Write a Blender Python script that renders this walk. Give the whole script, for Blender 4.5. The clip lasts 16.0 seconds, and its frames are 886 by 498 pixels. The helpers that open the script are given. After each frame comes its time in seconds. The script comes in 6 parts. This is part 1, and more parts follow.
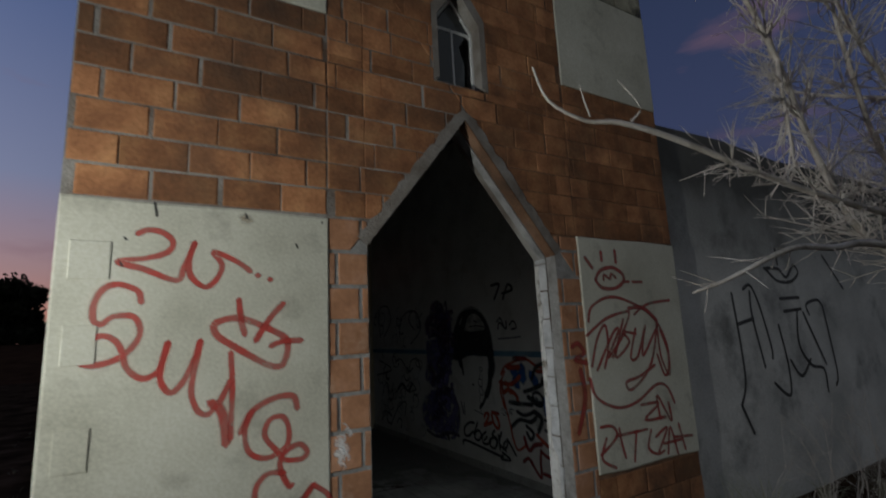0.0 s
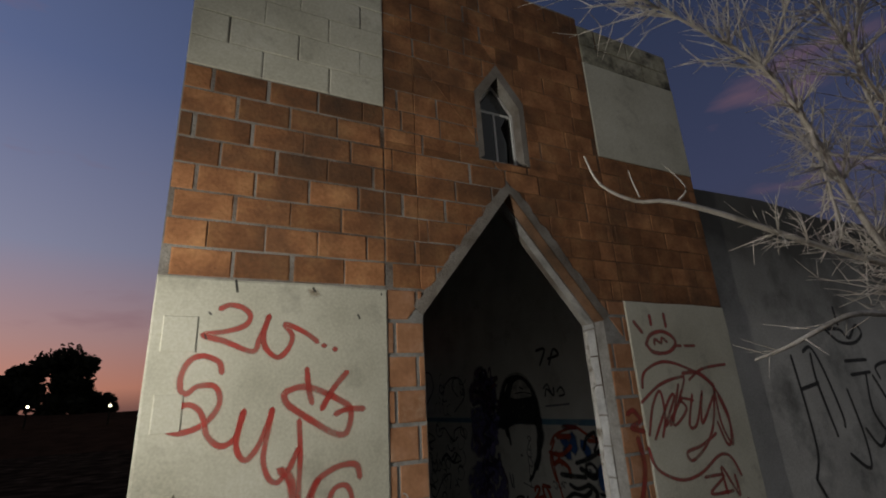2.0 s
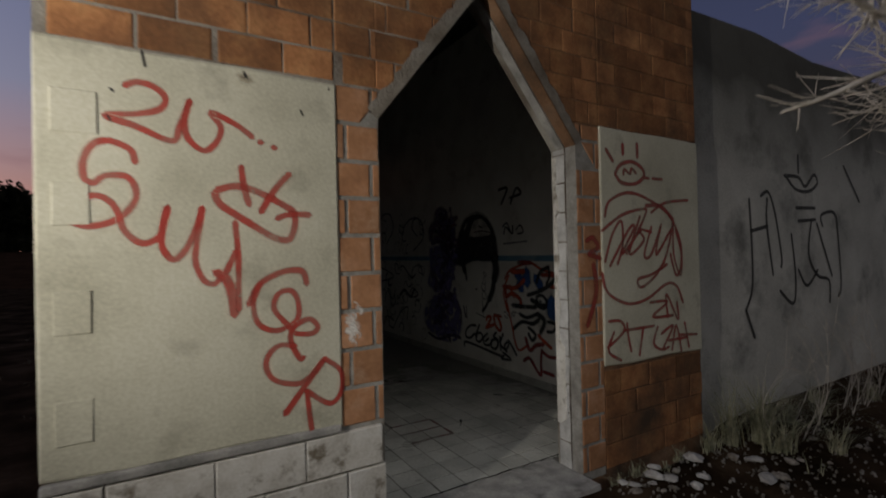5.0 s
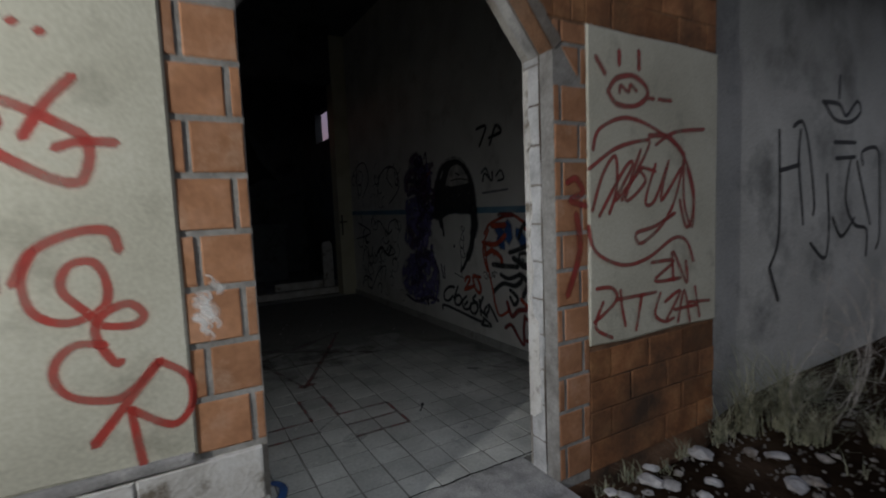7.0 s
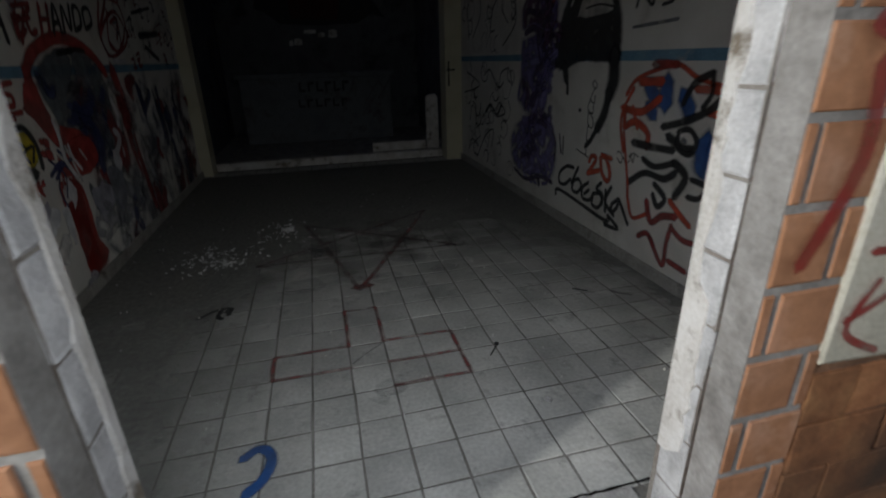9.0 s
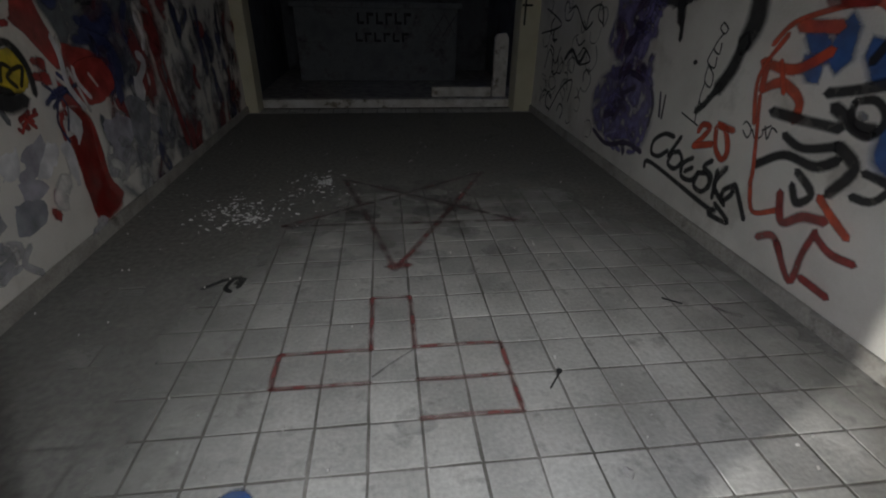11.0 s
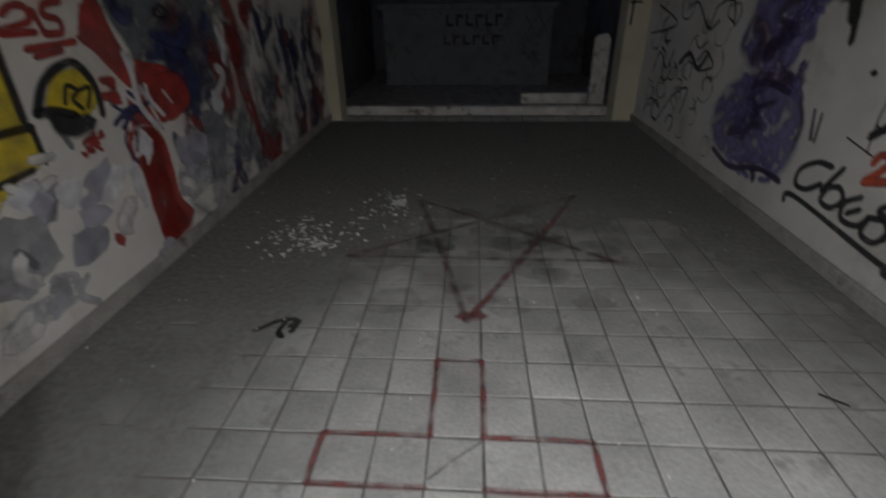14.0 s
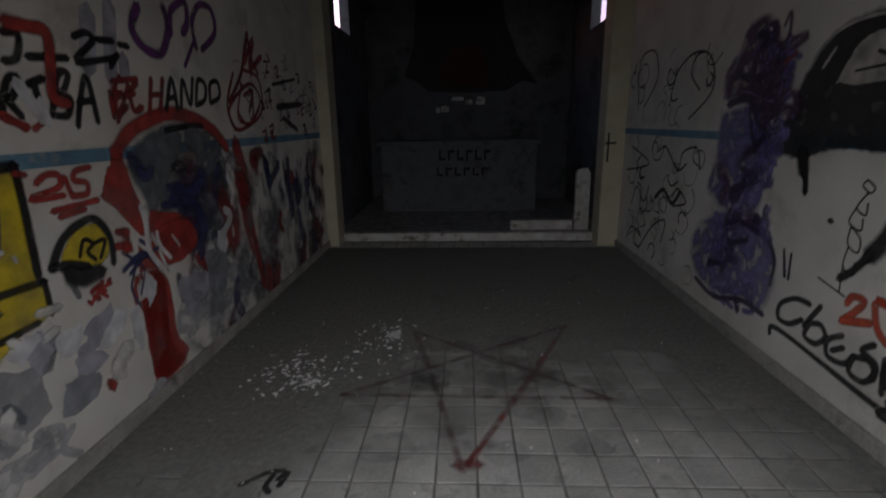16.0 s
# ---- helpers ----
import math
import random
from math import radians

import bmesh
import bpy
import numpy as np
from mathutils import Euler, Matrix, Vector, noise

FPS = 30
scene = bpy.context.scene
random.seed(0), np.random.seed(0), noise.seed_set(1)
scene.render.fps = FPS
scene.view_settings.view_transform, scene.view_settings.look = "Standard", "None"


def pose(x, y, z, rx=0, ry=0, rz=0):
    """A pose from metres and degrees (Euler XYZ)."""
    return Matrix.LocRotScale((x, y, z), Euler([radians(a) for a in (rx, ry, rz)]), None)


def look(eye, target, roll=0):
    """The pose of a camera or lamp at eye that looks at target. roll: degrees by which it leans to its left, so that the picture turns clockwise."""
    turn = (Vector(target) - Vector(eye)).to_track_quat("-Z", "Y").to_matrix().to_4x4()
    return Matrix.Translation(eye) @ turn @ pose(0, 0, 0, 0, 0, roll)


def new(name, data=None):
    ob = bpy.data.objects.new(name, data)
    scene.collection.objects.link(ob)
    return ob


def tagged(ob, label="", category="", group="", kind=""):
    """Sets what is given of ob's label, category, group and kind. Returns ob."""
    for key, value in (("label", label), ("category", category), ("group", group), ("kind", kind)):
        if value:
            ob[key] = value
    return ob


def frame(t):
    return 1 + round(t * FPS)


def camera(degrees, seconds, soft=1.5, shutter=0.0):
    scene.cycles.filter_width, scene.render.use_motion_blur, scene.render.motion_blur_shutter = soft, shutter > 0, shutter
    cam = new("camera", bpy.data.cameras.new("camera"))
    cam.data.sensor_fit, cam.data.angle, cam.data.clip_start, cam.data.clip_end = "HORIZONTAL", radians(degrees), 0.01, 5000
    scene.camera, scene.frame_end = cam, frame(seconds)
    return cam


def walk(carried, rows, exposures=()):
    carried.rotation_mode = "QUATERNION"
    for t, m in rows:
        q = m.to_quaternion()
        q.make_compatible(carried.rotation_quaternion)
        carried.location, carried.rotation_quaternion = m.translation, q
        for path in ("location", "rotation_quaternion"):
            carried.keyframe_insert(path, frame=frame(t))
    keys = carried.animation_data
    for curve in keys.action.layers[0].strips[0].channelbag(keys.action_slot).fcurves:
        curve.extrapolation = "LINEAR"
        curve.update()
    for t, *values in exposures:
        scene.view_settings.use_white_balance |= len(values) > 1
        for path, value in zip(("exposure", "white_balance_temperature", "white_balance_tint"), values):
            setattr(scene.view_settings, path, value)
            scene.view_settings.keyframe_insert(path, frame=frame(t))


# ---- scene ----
cam = camera(86.0, 16.0, soft=1.9, shutter=0.8)
PATH = [
    (0, (-1.727, -2.511, 1.737), (-0.714, -0.821, 2.081), -2.8),
    (0.5, (-1.836, -2.536, 1.743), (-0.844, -0.854, 2.178), -3.1),
    (1, (-1.882, -2.572, 1.751), (-0.938, -0.886, 2.265), -2.9),
    (1.5, (-1.895, -2.577, 1.742), (-1.007, -0.882, 2.322), -3.0),
    (2, (-1.888, -2.594, 1.743), (-1.022, -0.897, 2.353), -3.2),
    (2.5, (-1.877, -2.6, 1.732), (-1.029, -0.903, 2.365), -2.8),
    (3, (-1.874, -2.59, 1.722), (-1.027, -0.897, 2.369), -2.9),
    (3.5, (-1.846, -2.592, 1.684), (-0.975, -0.87, 2.207), -1.8),
    (4, (-1.822, -2.561, 1.631), (-0.93, -0.8, 1.955), -1.4),
    (4.2, (-1.829, -2.525, 1.599), (-0.897, -0.77, 1.824), -1.1),
    (6.3, (-1.253, -2.0, 1.516), (-0.194, -0.306, 1.417), -1.5),
    (6.5, (-1.173, -1.977, 1.52), (-0.136, -0.273, 1.381), -2.0),
    (7, (-0.984, -1.802, 1.494), (0.012, -0.077, 1.317), -2.3),
    (7.5, (-0.822, -1.539, 1.427), (0.068, 0.23, 1.149), -1.0),
    (8, (-0.657, -1.261, 1.47), (0.071, 0.546, 1.018), -1.4),
    (8.5, (-0.393, -0.999, 1.414), (0.162, 0.836, 0.844), -2.3),
    (9, (-0.217, -0.757, 1.458), (0.229, 1.044, 0.713), -1.5),
    (9.5, (-0.184, -0.582, 1.397), (0.205, 1.211, 0.601), 0.8),
    (9.7, (-0.178, -0.465, 1.437), (0.18, 1.304, 0.577), 0.7),
    (11.8, (-0.068, 0.103, 1.344), (0.103, 1.858, 0.401), 1.1),
    (12, (-0.081, 0.203, 1.345), (0.082, 1.962, 0.408), 0.7),
    (12.5, (-0.108, 0.329, 1.349), (0.057, 2.073, 0.384), 1.4),
    (13, (-0.055, 0.353, 1.365), (0.041, 2.102, 0.401), -0.0),
    (13.5, (-0.038, 0.369, 1.352), (-0.023, 2.101, 0.353), -0.6),
    (14, (-0.065, 0.354, 1.396), (-0.177, 2.113, 0.452), -0.8),
    (14.5, (-0.1, 0.331, 1.424), (-0.314, 2.137, 0.592), -1.5),
    (15, (-0.103, 0.332, 1.468), (-0.302, 2.187, 0.747), -1.1),
    (15.5, (-0.088, 0.344, 1.514), (-0.23, 2.246, 0.913), -1.3),
    (16, (-0.062, 0.344, 1.571), (-0.152, 2.275, 1.057), -0.9),
]
EXPOSURES = [(0, -0.1, 6000, 5), (1.2, -0.05, 6450, 7), (2.5, -0.03, 6800, 9), (3.5, -0.05, 7100, 10), (4.2, -0.05, 7100, 10), (6.5, 0.3, 6100, 9), (7, 0.5, 6050, 9), (7.5, 0.75, 6050, 9), (8, 1.0, 6050, 9), (8.5, 1.25, 6050, 9), (9, 1.5, 6150, 9), (9.7, 1.75, 6250, 10), (11.8, 2.65, 6350, 12), (12.5, 2.8, 6350, 12), (13.5, 2.95, 6350, 13), (14.5, 2.95, 6350, 13), (15.2, 3.0, 6350, 13), (16, 2.8, 6250, 14)]
walk(cam, [(t, look(eye, target, roll)) for t, eye, target, roll in PATH], EXPOSURES)

# ---- world: dusk sky, and fixed lamps for the one carried torch: off left of the front, at the doorway and inside ----
world = bpy.data.worlds.new("dusk")
scene.world = world
world.use_nodes = True
wn, wl = world.node_tree.nodes, world.node_tree.links
wn.clear()
w_out, w_bg = wn.new("ShaderNodeOutputWorld"), wn.new("ShaderNodeBackground")
w_co = wn.new("ShaderNodeTexCoord")
w_sep = wn.new("ShaderNodeSeparateXYZ")
wl.new(w_co.outputs["Generated"], w_sep.inputs[0])


def ramp(nodes, stops):
    r = nodes.new("ShaderNodeValToRGB")
    while len(r.color_ramp.elements) < len(stops):
        r.color_ramp.elements.new(0.5)
    for e, (p, c) in zip(r.color_ramp.elements, stops):
        e.position, e.color = p, (*c, 1) if len(c) == 3 else c
    return r


w_height = ramp(wn, [(0.0, (0.10, 0.05, 0.05)), (0.05, (0.60, 0.25, 0.17)), (0.13, (0.46, 0.27, 0.26)), (0.28, (0.25, 0.26, 0.38)),
                     (0.55, (0.11, 0.145, 0.29)), (1.0, (0.04, 0.06, 0.13))])
w_east = ramp(wn, [(0.0, (0.03, 0.027, 0.033)), (0.12, (0.055, 0.05, 0.075)), (0.35, (0.04, 0.048, 0.10)), (0.7, (0.022, 0.032, 0.07)), (1.0, (0.015, 0.022, 0.05))])
wl.new(w_sep.outputs[2], w_height.inputs[0])
wl.new(w_sep.outputs[2], w_east.inputs[0])
w_side = wn.new("ShaderNodeMapRange")
w_side.inputs[1].default_value, w_side.inputs[2].default_value = -0.45, 0.55
wl.new(w_sep.outputs[0], w_side.inputs[0])
w_mix = wn.new("ShaderNodeMixRGB")
wl.new(w_side.outputs[0], w_mix.inputs[0])
wl.new(w_height.outputs[0], w_mix.inputs[1])
wl.new(w_east.outputs[0], w_mix.inputs[2])
# a few pink wisps of cloud
w_map = wn.new("ShaderNodeMapping")
w_map.inputs["Scale"].default_value = (1.6, 1.6, 6.0)
w_map.inputs["Rotation"].default_value = (0.0, 0.35, 0.3)
w_noise = wn.new("ShaderNodeTexNoise")
w_noise.inputs["Scale"].default_value, w_noise.inputs["Detail"].default_value = 2.2, 5
wl.new(w_co.outputs["Generated"], w_map.inputs[0])
wl.new(w_map.outputs[0], w_noise.inputs["Vector"])
w_wisp = ramp(wn, [(0.60, (0, 0, 0)), (0.76, (0.6, 0.6, 0.6))])
wl.new(w_noise.outputs[0], w_wisp.inputs[0])
w_mix2 = wn.new("ShaderNodeMixRGB")
w_mix2.inputs[2].default_value = (0.20, 0.105, 0.13, 1)
wl.new(w_wisp.outputs[0], w_mix2.inputs[0])
wl.new(w_mix.outputs[0], w_mix2.inputs[1])
# grey fill added to the unseen sky behind the walker, to light the front
w_back = wn.new("ShaderNodeMapRange")
w_back.interpolation_type = "SMOOTHSTEP"
w_back.inputs[1].default_value, w_back.inputs[2].default_value = 0.05, -0.85
wl.new(w_sep.outputs[1], w_back.inputs[0])
w_mix3 = wn.new("ShaderNodeMixRGB")
w_mix3.inputs[2].default_value = (0.15, 0.15, 0.15, 1)
wl.new(w_back.outputs[0], w_mix3.inputs[0])
wl.new(w_mix2.outputs[0], w_mix3.inputs[1])
wl.new(w_mix3.outputs[0], w_bg.inputs[0])
w_bg.inputs[1].default_value = 1.0
wl.new(w_bg.outputs[0], w_out.inputs[0])


def torch(name, eye, target, watts, cone, blend, colour, size):
    data = bpy.data.lights.new(name, "SPOT")
    data.energy, data.spot_size, data.spot_blend, data.color, data.shadow_soft_size = watts, radians(cone), blend, colour, size
    ob = new(name, data)
    ob.matrix_world = look(eye, target)
    return ob


# set left of where the torch was carried, so less light enters the doorway
torch("torch_outside", (-3.75, -1.42, 1.85), (0.9, 0.0, 2.6), 238, 108, 1.0, (1.0, 0.965, 0.89), 0.05)
torch("torch_doorway", (-0.22, -0.46, 1.48), (0.06, 0.40, 0.70), 5.6, 162, 1.0, (0.97, 0.99, 1.0), 0.02)
torch("torch_inside", (-0.02, 0.30, 1.42), (0.18, 1.45, 0.0), 4.5, 142, 1.0, (0.97, 0.99, 1.0), 0.03)

# ---- materials ----


def material(name, colours, scale=6.0, rough=0.85, bump=0.3, grain=60.0, vary=0.0, metal=0.0, stain=None, fine=0.35, spec=0.3, mould=None):
    """Two scales of noise colour, optional dark stains, fine bump; vary shifts brightness from object to object."""
    m = bpy.data.materials.new(name)
    m.use_nodes = True
    n, l = m.node_tree.nodes, m.node_tree.links
    p = n["Principled BSDF"]
    p.inputs["Roughness"].default_value, p.inputs["Metallic"].default_value = rough, metal
    p.inputs["Specular IOR Level"].default_value = spec
    co = n.new("ShaderNodeTexCoord")
    geo = n.new("ShaderNodeNewGeometry")
    big, small = n.new("ShaderNodeTexNoise"), n.new("ShaderNodeTexNoise")
    big.inputs["Scale"].default_value, big.inputs["Detail"].default_value = scale, 6
    small.inputs["Scale"].default_value, small.inputs["Detail"].default_value = grain, 4
    for t in (big, small):
        l.new(geo.outputs["Position"], t.inputs["Vector"])
    steps = len(colours) - 1
    r = ramp(n, [(0.3 + 0.4 * i / steps, c) for i, c in enumerate(colours)])
    l.new(big.outputs[0], r.inputs[0])
    mul = n.new("ShaderNodeMixRGB")
    mul.blend_type, mul.inputs[0].default_value = "OVERLAY", fine
    l.new(r.outputs[0], mul.inputs[1])
    l.new(small.outputs[0], mul.inputs[2])
    col = mul.outputs[0]
    if vary:
        info = n.new("ShaderNodeObjectInfo")
        hsv = n.new("ShaderNodeHueSaturation")
        mr = n.new("ShaderNodeMapRange")
        mr.inputs[3].default_value, mr.inputs[4].default_value = 1 - vary, 1 + vary
        l.new(info.outputs["Random"], mr.inputs[0])
        l.new(mr.outputs[0], hsv.inputs["Value"])
        l.new(col, hsv.inputs["Color"])
        col = hsv.outputs[0]
    if stain:
        colour, size, low, high = stain
        s = n.new("ShaderNodeTexNoise")
        s.inputs["Scale"].default_value, s.inputs["Detail"].default_value, s.inputs["Roughness"].default_value = size, 8, 0.65
        l.new(geo.outputs["Position"], s.inputs["Vector"])
        sr = ramp(n, [(low, (0, 0, 0)), (high, (1, 1, 1))])
        l.new(s.outputs[0], sr.inputs[0])
        sm = n.new("ShaderNodeMixRGB")
        sm.inputs[2].default_value = (*colour, 1)
        l.new(sr.outputs[0], sm.inputs[0])
        l.new(col, sm.inputs[1])
        col = sm.outputs[0]
    if mould:
        colour, low, high = mould
        sep, add0, mr0, mm = n.new("ShaderNodeSeparateXYZ"), n.new("ShaderNodeMath"), n.new("ShaderNodeMapRange"), n.new("ShaderNodeMixRGB")
        l.new(geo.outputs["Position"], sep.inputs[0])
        add0.operation, add0.inputs[1].default_value = "MULTIPLY_ADD", 1.6
        l.new(big.outputs[0], add0.inputs[0])
        l.new(sep.outputs[2], add0.inputs[2])
        mr0.inputs[1].default_value, mr0.inputs[2].default_value, mr0.inputs[4].default_value = low + 0.8, high + 0.8, 0.9
        l.new(add0.outputs[0], mr0.inputs[0])
        mm.inputs[2].default_value = (*colour, 1)
        l.new(mr0.outputs[0], mm.inputs[0])
        l.new(col, mm.inputs[1])
        col = mm.outputs[0]
    l.new(col, p.inputs["Base Color"])
    if bump:
        b = n.new("ShaderNodeBump")
        b.inputs["Strength"].default_value, b.inputs["Distance"].default_value = bump, 0.01
        add = n.new("ShaderNodeMath")
        add.operation = "ADD"
        l.new(big.outputs[0], add.inputs[0])
        l.new(small.outputs[0], add.inputs[1])
        l.new(add.outputs[0], b.inputs["Height"])
        l.new(b.outputs[0], p.inputs["Normal"])
    return m


M_BRICK = material("fired_clay", [(0.20, 0.088, 0.04), (0.31, 0.14, 0.062), (0.41, 0.205, 0.09)], 6, 0.92, 0.4, 45, 0.35, stain=((0.07, 0.045, 0.03), 1.15, 0.46, 0.70), fine=0.4)
# for the jamb blocks: brighter than M_BRICK, blotched pale instead of dark
M_JAMBBRICK = material("jamb_fired_clay", [(0.29, 0.14, 0.073), (0.38, 0.19, 0.098), (0.46, 0.25, 0.15)], 7, 0.85, 0.25, 40, 0.14, stain=((0.46, 0.30, 0.20), 5, 0.56, 0.74), fine=0.25)
M_POINTING = material("smooth_pointing", [(0.20, 0.19, 0.175), (0.28, 0.27, 0.25), (0.36, 0.35, 0.33)], 9, 0.92, 0.35, 60)
M_MORTAR = material("cement_mortar", [(0.18, 0.16, 0.14), (0.29, 0.27, 0.24), (0.40, 0.38, 0.345)], 3.5, 0.95, 0.7, 70, stain=((0.10, 0.065, 0.045), 1.3, 0.45, 0.64))
M_CREAM = material("cream_paint", [(0.46, 0.445, 0.355), (0.56, 0.545, 0.445), (0.62, 0.605, 0.505)], 2.2, 0.8, 0.12, 70, stain=((0.27, 0.255, 0.20), 3.2, 0.56, 0.78), fine=0.3)
M_CEMENT = material("grey_cement", [(0.22, 0.22, 0.21), (0.34, 0.33, 0.32), (0.46, 0.45, 0.43)], 8, 0.9, 0.6, 80, stain=((0.12, 0.12, 0.11), 5, 0.58, 0.75))
M_JAMB = material("pale_block_cement", [(0.38, 0.38, 0.375), (0.52, 0.52, 0.515), (0.64, 0.64, 0.63)], 7, 0.88, 0.5, 80, stain=((0.24, 0.235, 0.22), 5, 0.60, 0.78))
M_WHITEWASH = material("whitewash", [(0.50, 0.48, 0.44), (0.62, 0.60, 0.56), (0.72, 0.71, 0.68)], 6, 0.85, 0.4, 70, stain=((0.20, 0.17, 0.13), 7, 0.54, 0.66))
M_WING = material("weathered_plaster", [(0.40, 0.40, 0.375), (0.52, 0.515, 0.485), (0.62, 0.615, 0.58)], 1.5, 0.9, 0.4, 60, stain=((0.13, 0.13, 0.125), 1.1, 0.52, 0.72), mould=((0.07, 0.068, 0.06), 2.2, 3.1))
M_NAVE = material("grubby_white_plaster", [(0.62, 0.60, 0.545), (0.73, 0.71, 0.655), (0.79, 0.775, 0.72)], 2.5, 0.8, 0.3, 90, stain=((0.38, 0.355, 0.30), 2.2, 0.56, 0.8), fine=0.15)
# dark grey with darker blotches, for the chancel walls, ceiling and beam
M_DARK = material("dark_grey_plaster", [(0.09, 0.092, 0.098), (0.14, 0.145, 0.155), (0.19, 0.195, 0.205)], 2, 0.9, 0.3, 60, stain=((0.05, 0.05, 0.05), 2, 0.45, 0.65))
M_PIER = material("yellowed_paint", [(0.50, 0.47, 0.33), (0.58, 0.55, 0.40), (0.62, 0.59, 0.45)], 3, 0.75, 0.2, 90, fine=0.15)
M_TILE = material("cement_tile", [(0.37, 0.37, 0.345), (0.48, 0.48, 0.45), (0.59, 0.585, 0.55)], 3.2, 0.62, 0.3, 55, 0.13, stain=((0.20, 0.195, 0.18), 6.5, 0.56, 0.76), fine=0.3)
M_GROUT = material("dirty_joint", [(0.12, 0.116, 0.102), (0.21, 0.20, 0.18), (0.31, 0.30, 0.275)], 4, 0.95, 0.4, 90)
M_SKIRT = material("grubby_skirting", [(0.26, 0.25, 0.22), (0.38, 0.365, 0.33), (0.48, 0.465, 0.42)], 5, 0.85, 0.4, 70, stain=((0.15, 0.14, 0.12), 5, 0.55, 0.72))
M_CLAYWASH = material("clay_washed_mortar", [(0.15, 0.082, 0.046), (0.22, 0.12, 0.068), (0.29, 0.175, 0.11)], 3.5, 0.95, 0.7, 70, stain=((0.055, 0.04, 0.03), 1.3, 0.45, 0.64))
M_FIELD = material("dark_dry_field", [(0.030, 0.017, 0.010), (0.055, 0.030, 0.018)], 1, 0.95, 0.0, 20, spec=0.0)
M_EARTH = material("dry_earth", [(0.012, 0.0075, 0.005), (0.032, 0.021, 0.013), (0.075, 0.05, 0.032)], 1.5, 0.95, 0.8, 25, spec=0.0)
M_STEEL = material("white_painted_steel", [(0.62, 0.62, 0.60), (0.70, 0.70, 0.68)], 20, 0.5, 0.1, 90, stain=((0.20, 0.10, 0.05), 20, 0.6, 0.7))
M_BARK = material("pale_bark", [(0.34, 0.31, 0.26), (0.50, 0.46, 0.40), (0.62, 0.58, 0.52)], 14, 0.9, 0.5, 120)
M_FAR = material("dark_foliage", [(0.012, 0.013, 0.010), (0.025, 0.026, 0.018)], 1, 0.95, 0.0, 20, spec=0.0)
M_STONE = material("pale_rubble", [(0.34, 0.33, 0.31), (0.48, 0.47, 0.45), (0.60, 0.59, 0.57)], 12, 0.9, 0.5, 60, 0.25)
M_GRAVEL = material("earthy_gravel", [(0.09, 0.075, 0.06), (0.20, 0.18, 0.155), (0.36, 0.34, 0.31)], 14, 0.95, 0.5, 60, 0.4)
M_STRAW = material("dry_grass", [(0.17, 0.18, 0.11), (0.30, 0.30, 0.20), (0.46, 0.44, 0.32)], 14, 0.9, 0.0, 60)


# ---- mesh helpers ----
def put(name, bm, mat, smooth=False):
    bmesh.ops.recalc_face_normals(bm, faces=bm.faces[:])
    me = bpy.data.meshes.new(name)
    bm.to_mesh(me)
    bm.free()
    if smooth:
        me.shade_smooth()
    for one in mat if isinstance(mat, (list, tuple)) else [mat]:
        me.materials.append(one)
    return new(name, me)


def part(name, bm, mat, parent, label="", smooth=False):
    ob = put(name, bm, mat, smooth)
    ob.parent = parent
    if label:
        ob["label"] = label
    return ob


def box(bm, x0, x1, y0, y1, z0, z1, bevel=0.0):
    made = bmesh.ops.create_cube(bm, size=1, matrix=Matrix.Translation(((x0 + x1) / 2, (y0 + y1) / 2, (z0 + z1) / 2)) @ Matrix.Diagonal((x1 - x0, y1 - y0, z1 - z0, 1)))
    if bevel:
        edges = {e for v in made["verts"] for e in v.link_edges}
        bmesh.ops.bevel(bm, geom=list(edges), offset=bevel, segments=2, affect="EDGES", profile=0.6)
    return bm


def prism(bm, poly, y0, y1):
    """A polygon in x and z, drawn out along y."""
    a = [bm.verts.new((x, y0, z)) for x, z in poly]
    b = [bm.verts.new((x, y1, z)) for x, z in poly]
    bm.faces.new(a)
    bm.faces.new(b[::-1])
    for i in range(len(poly)):
        j = (i + 1) % len(poly)
        bm.faces.new((a[i], a[j], b[j], b[i]))
    return bm


def thing(name, label, category, group="", kind="", at=(0, 0, 0)):
    ob = new(name)
    ob.empty_display_size = 0.1
    ob.location = at
    return tagged(ob, label, category, group, kind)


# ---- plan, metres: the front stands at y = 0, the door's middle at x = 0, the tiled floor at z = 0 ----
HALF = 2.122                      # half the front
DOOR, SPRING, APEX = 0.725, 2.245, 3.151
PANEL, PAN_LOW, PAN_TOP, PAN_UP = 0.953, 0.685, 2.396, 3.643
TOP_MID, TOP_SIDE = 5.08, 5.00
THICK = 0.235
NL, NR = -1.867, 1.907              # nave walls
STEP_Y, BACK_Y, CEIL = 6.69, 9.7, 4.5

# ---- ground ----
bm = bmesh.new()
bmesh.ops.create_grid(bm, x_segments=120, y_segments=120, size=1)
for v in bm.verts:
    x, y = v.co.x, v.co.y
    sx, sy = x * abs(x) ** 2.2 * 900 + x * 9, y * abs(y) ** 2.2 * 900 + y * 9
    dip = 0.04 * noise.noise((sx * 0.7, sy * 0.7, 0)) + 0.02 * noise.noise((sx * 3, sy * 3, 4))
    under = -HALF - 0.3 < sx < HALF + 0.3 and -0.1 < sy < 11
    v.co = (sx, sy, -0.22 if under else -0.055 + dip)
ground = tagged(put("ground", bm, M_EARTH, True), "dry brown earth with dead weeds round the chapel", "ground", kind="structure")

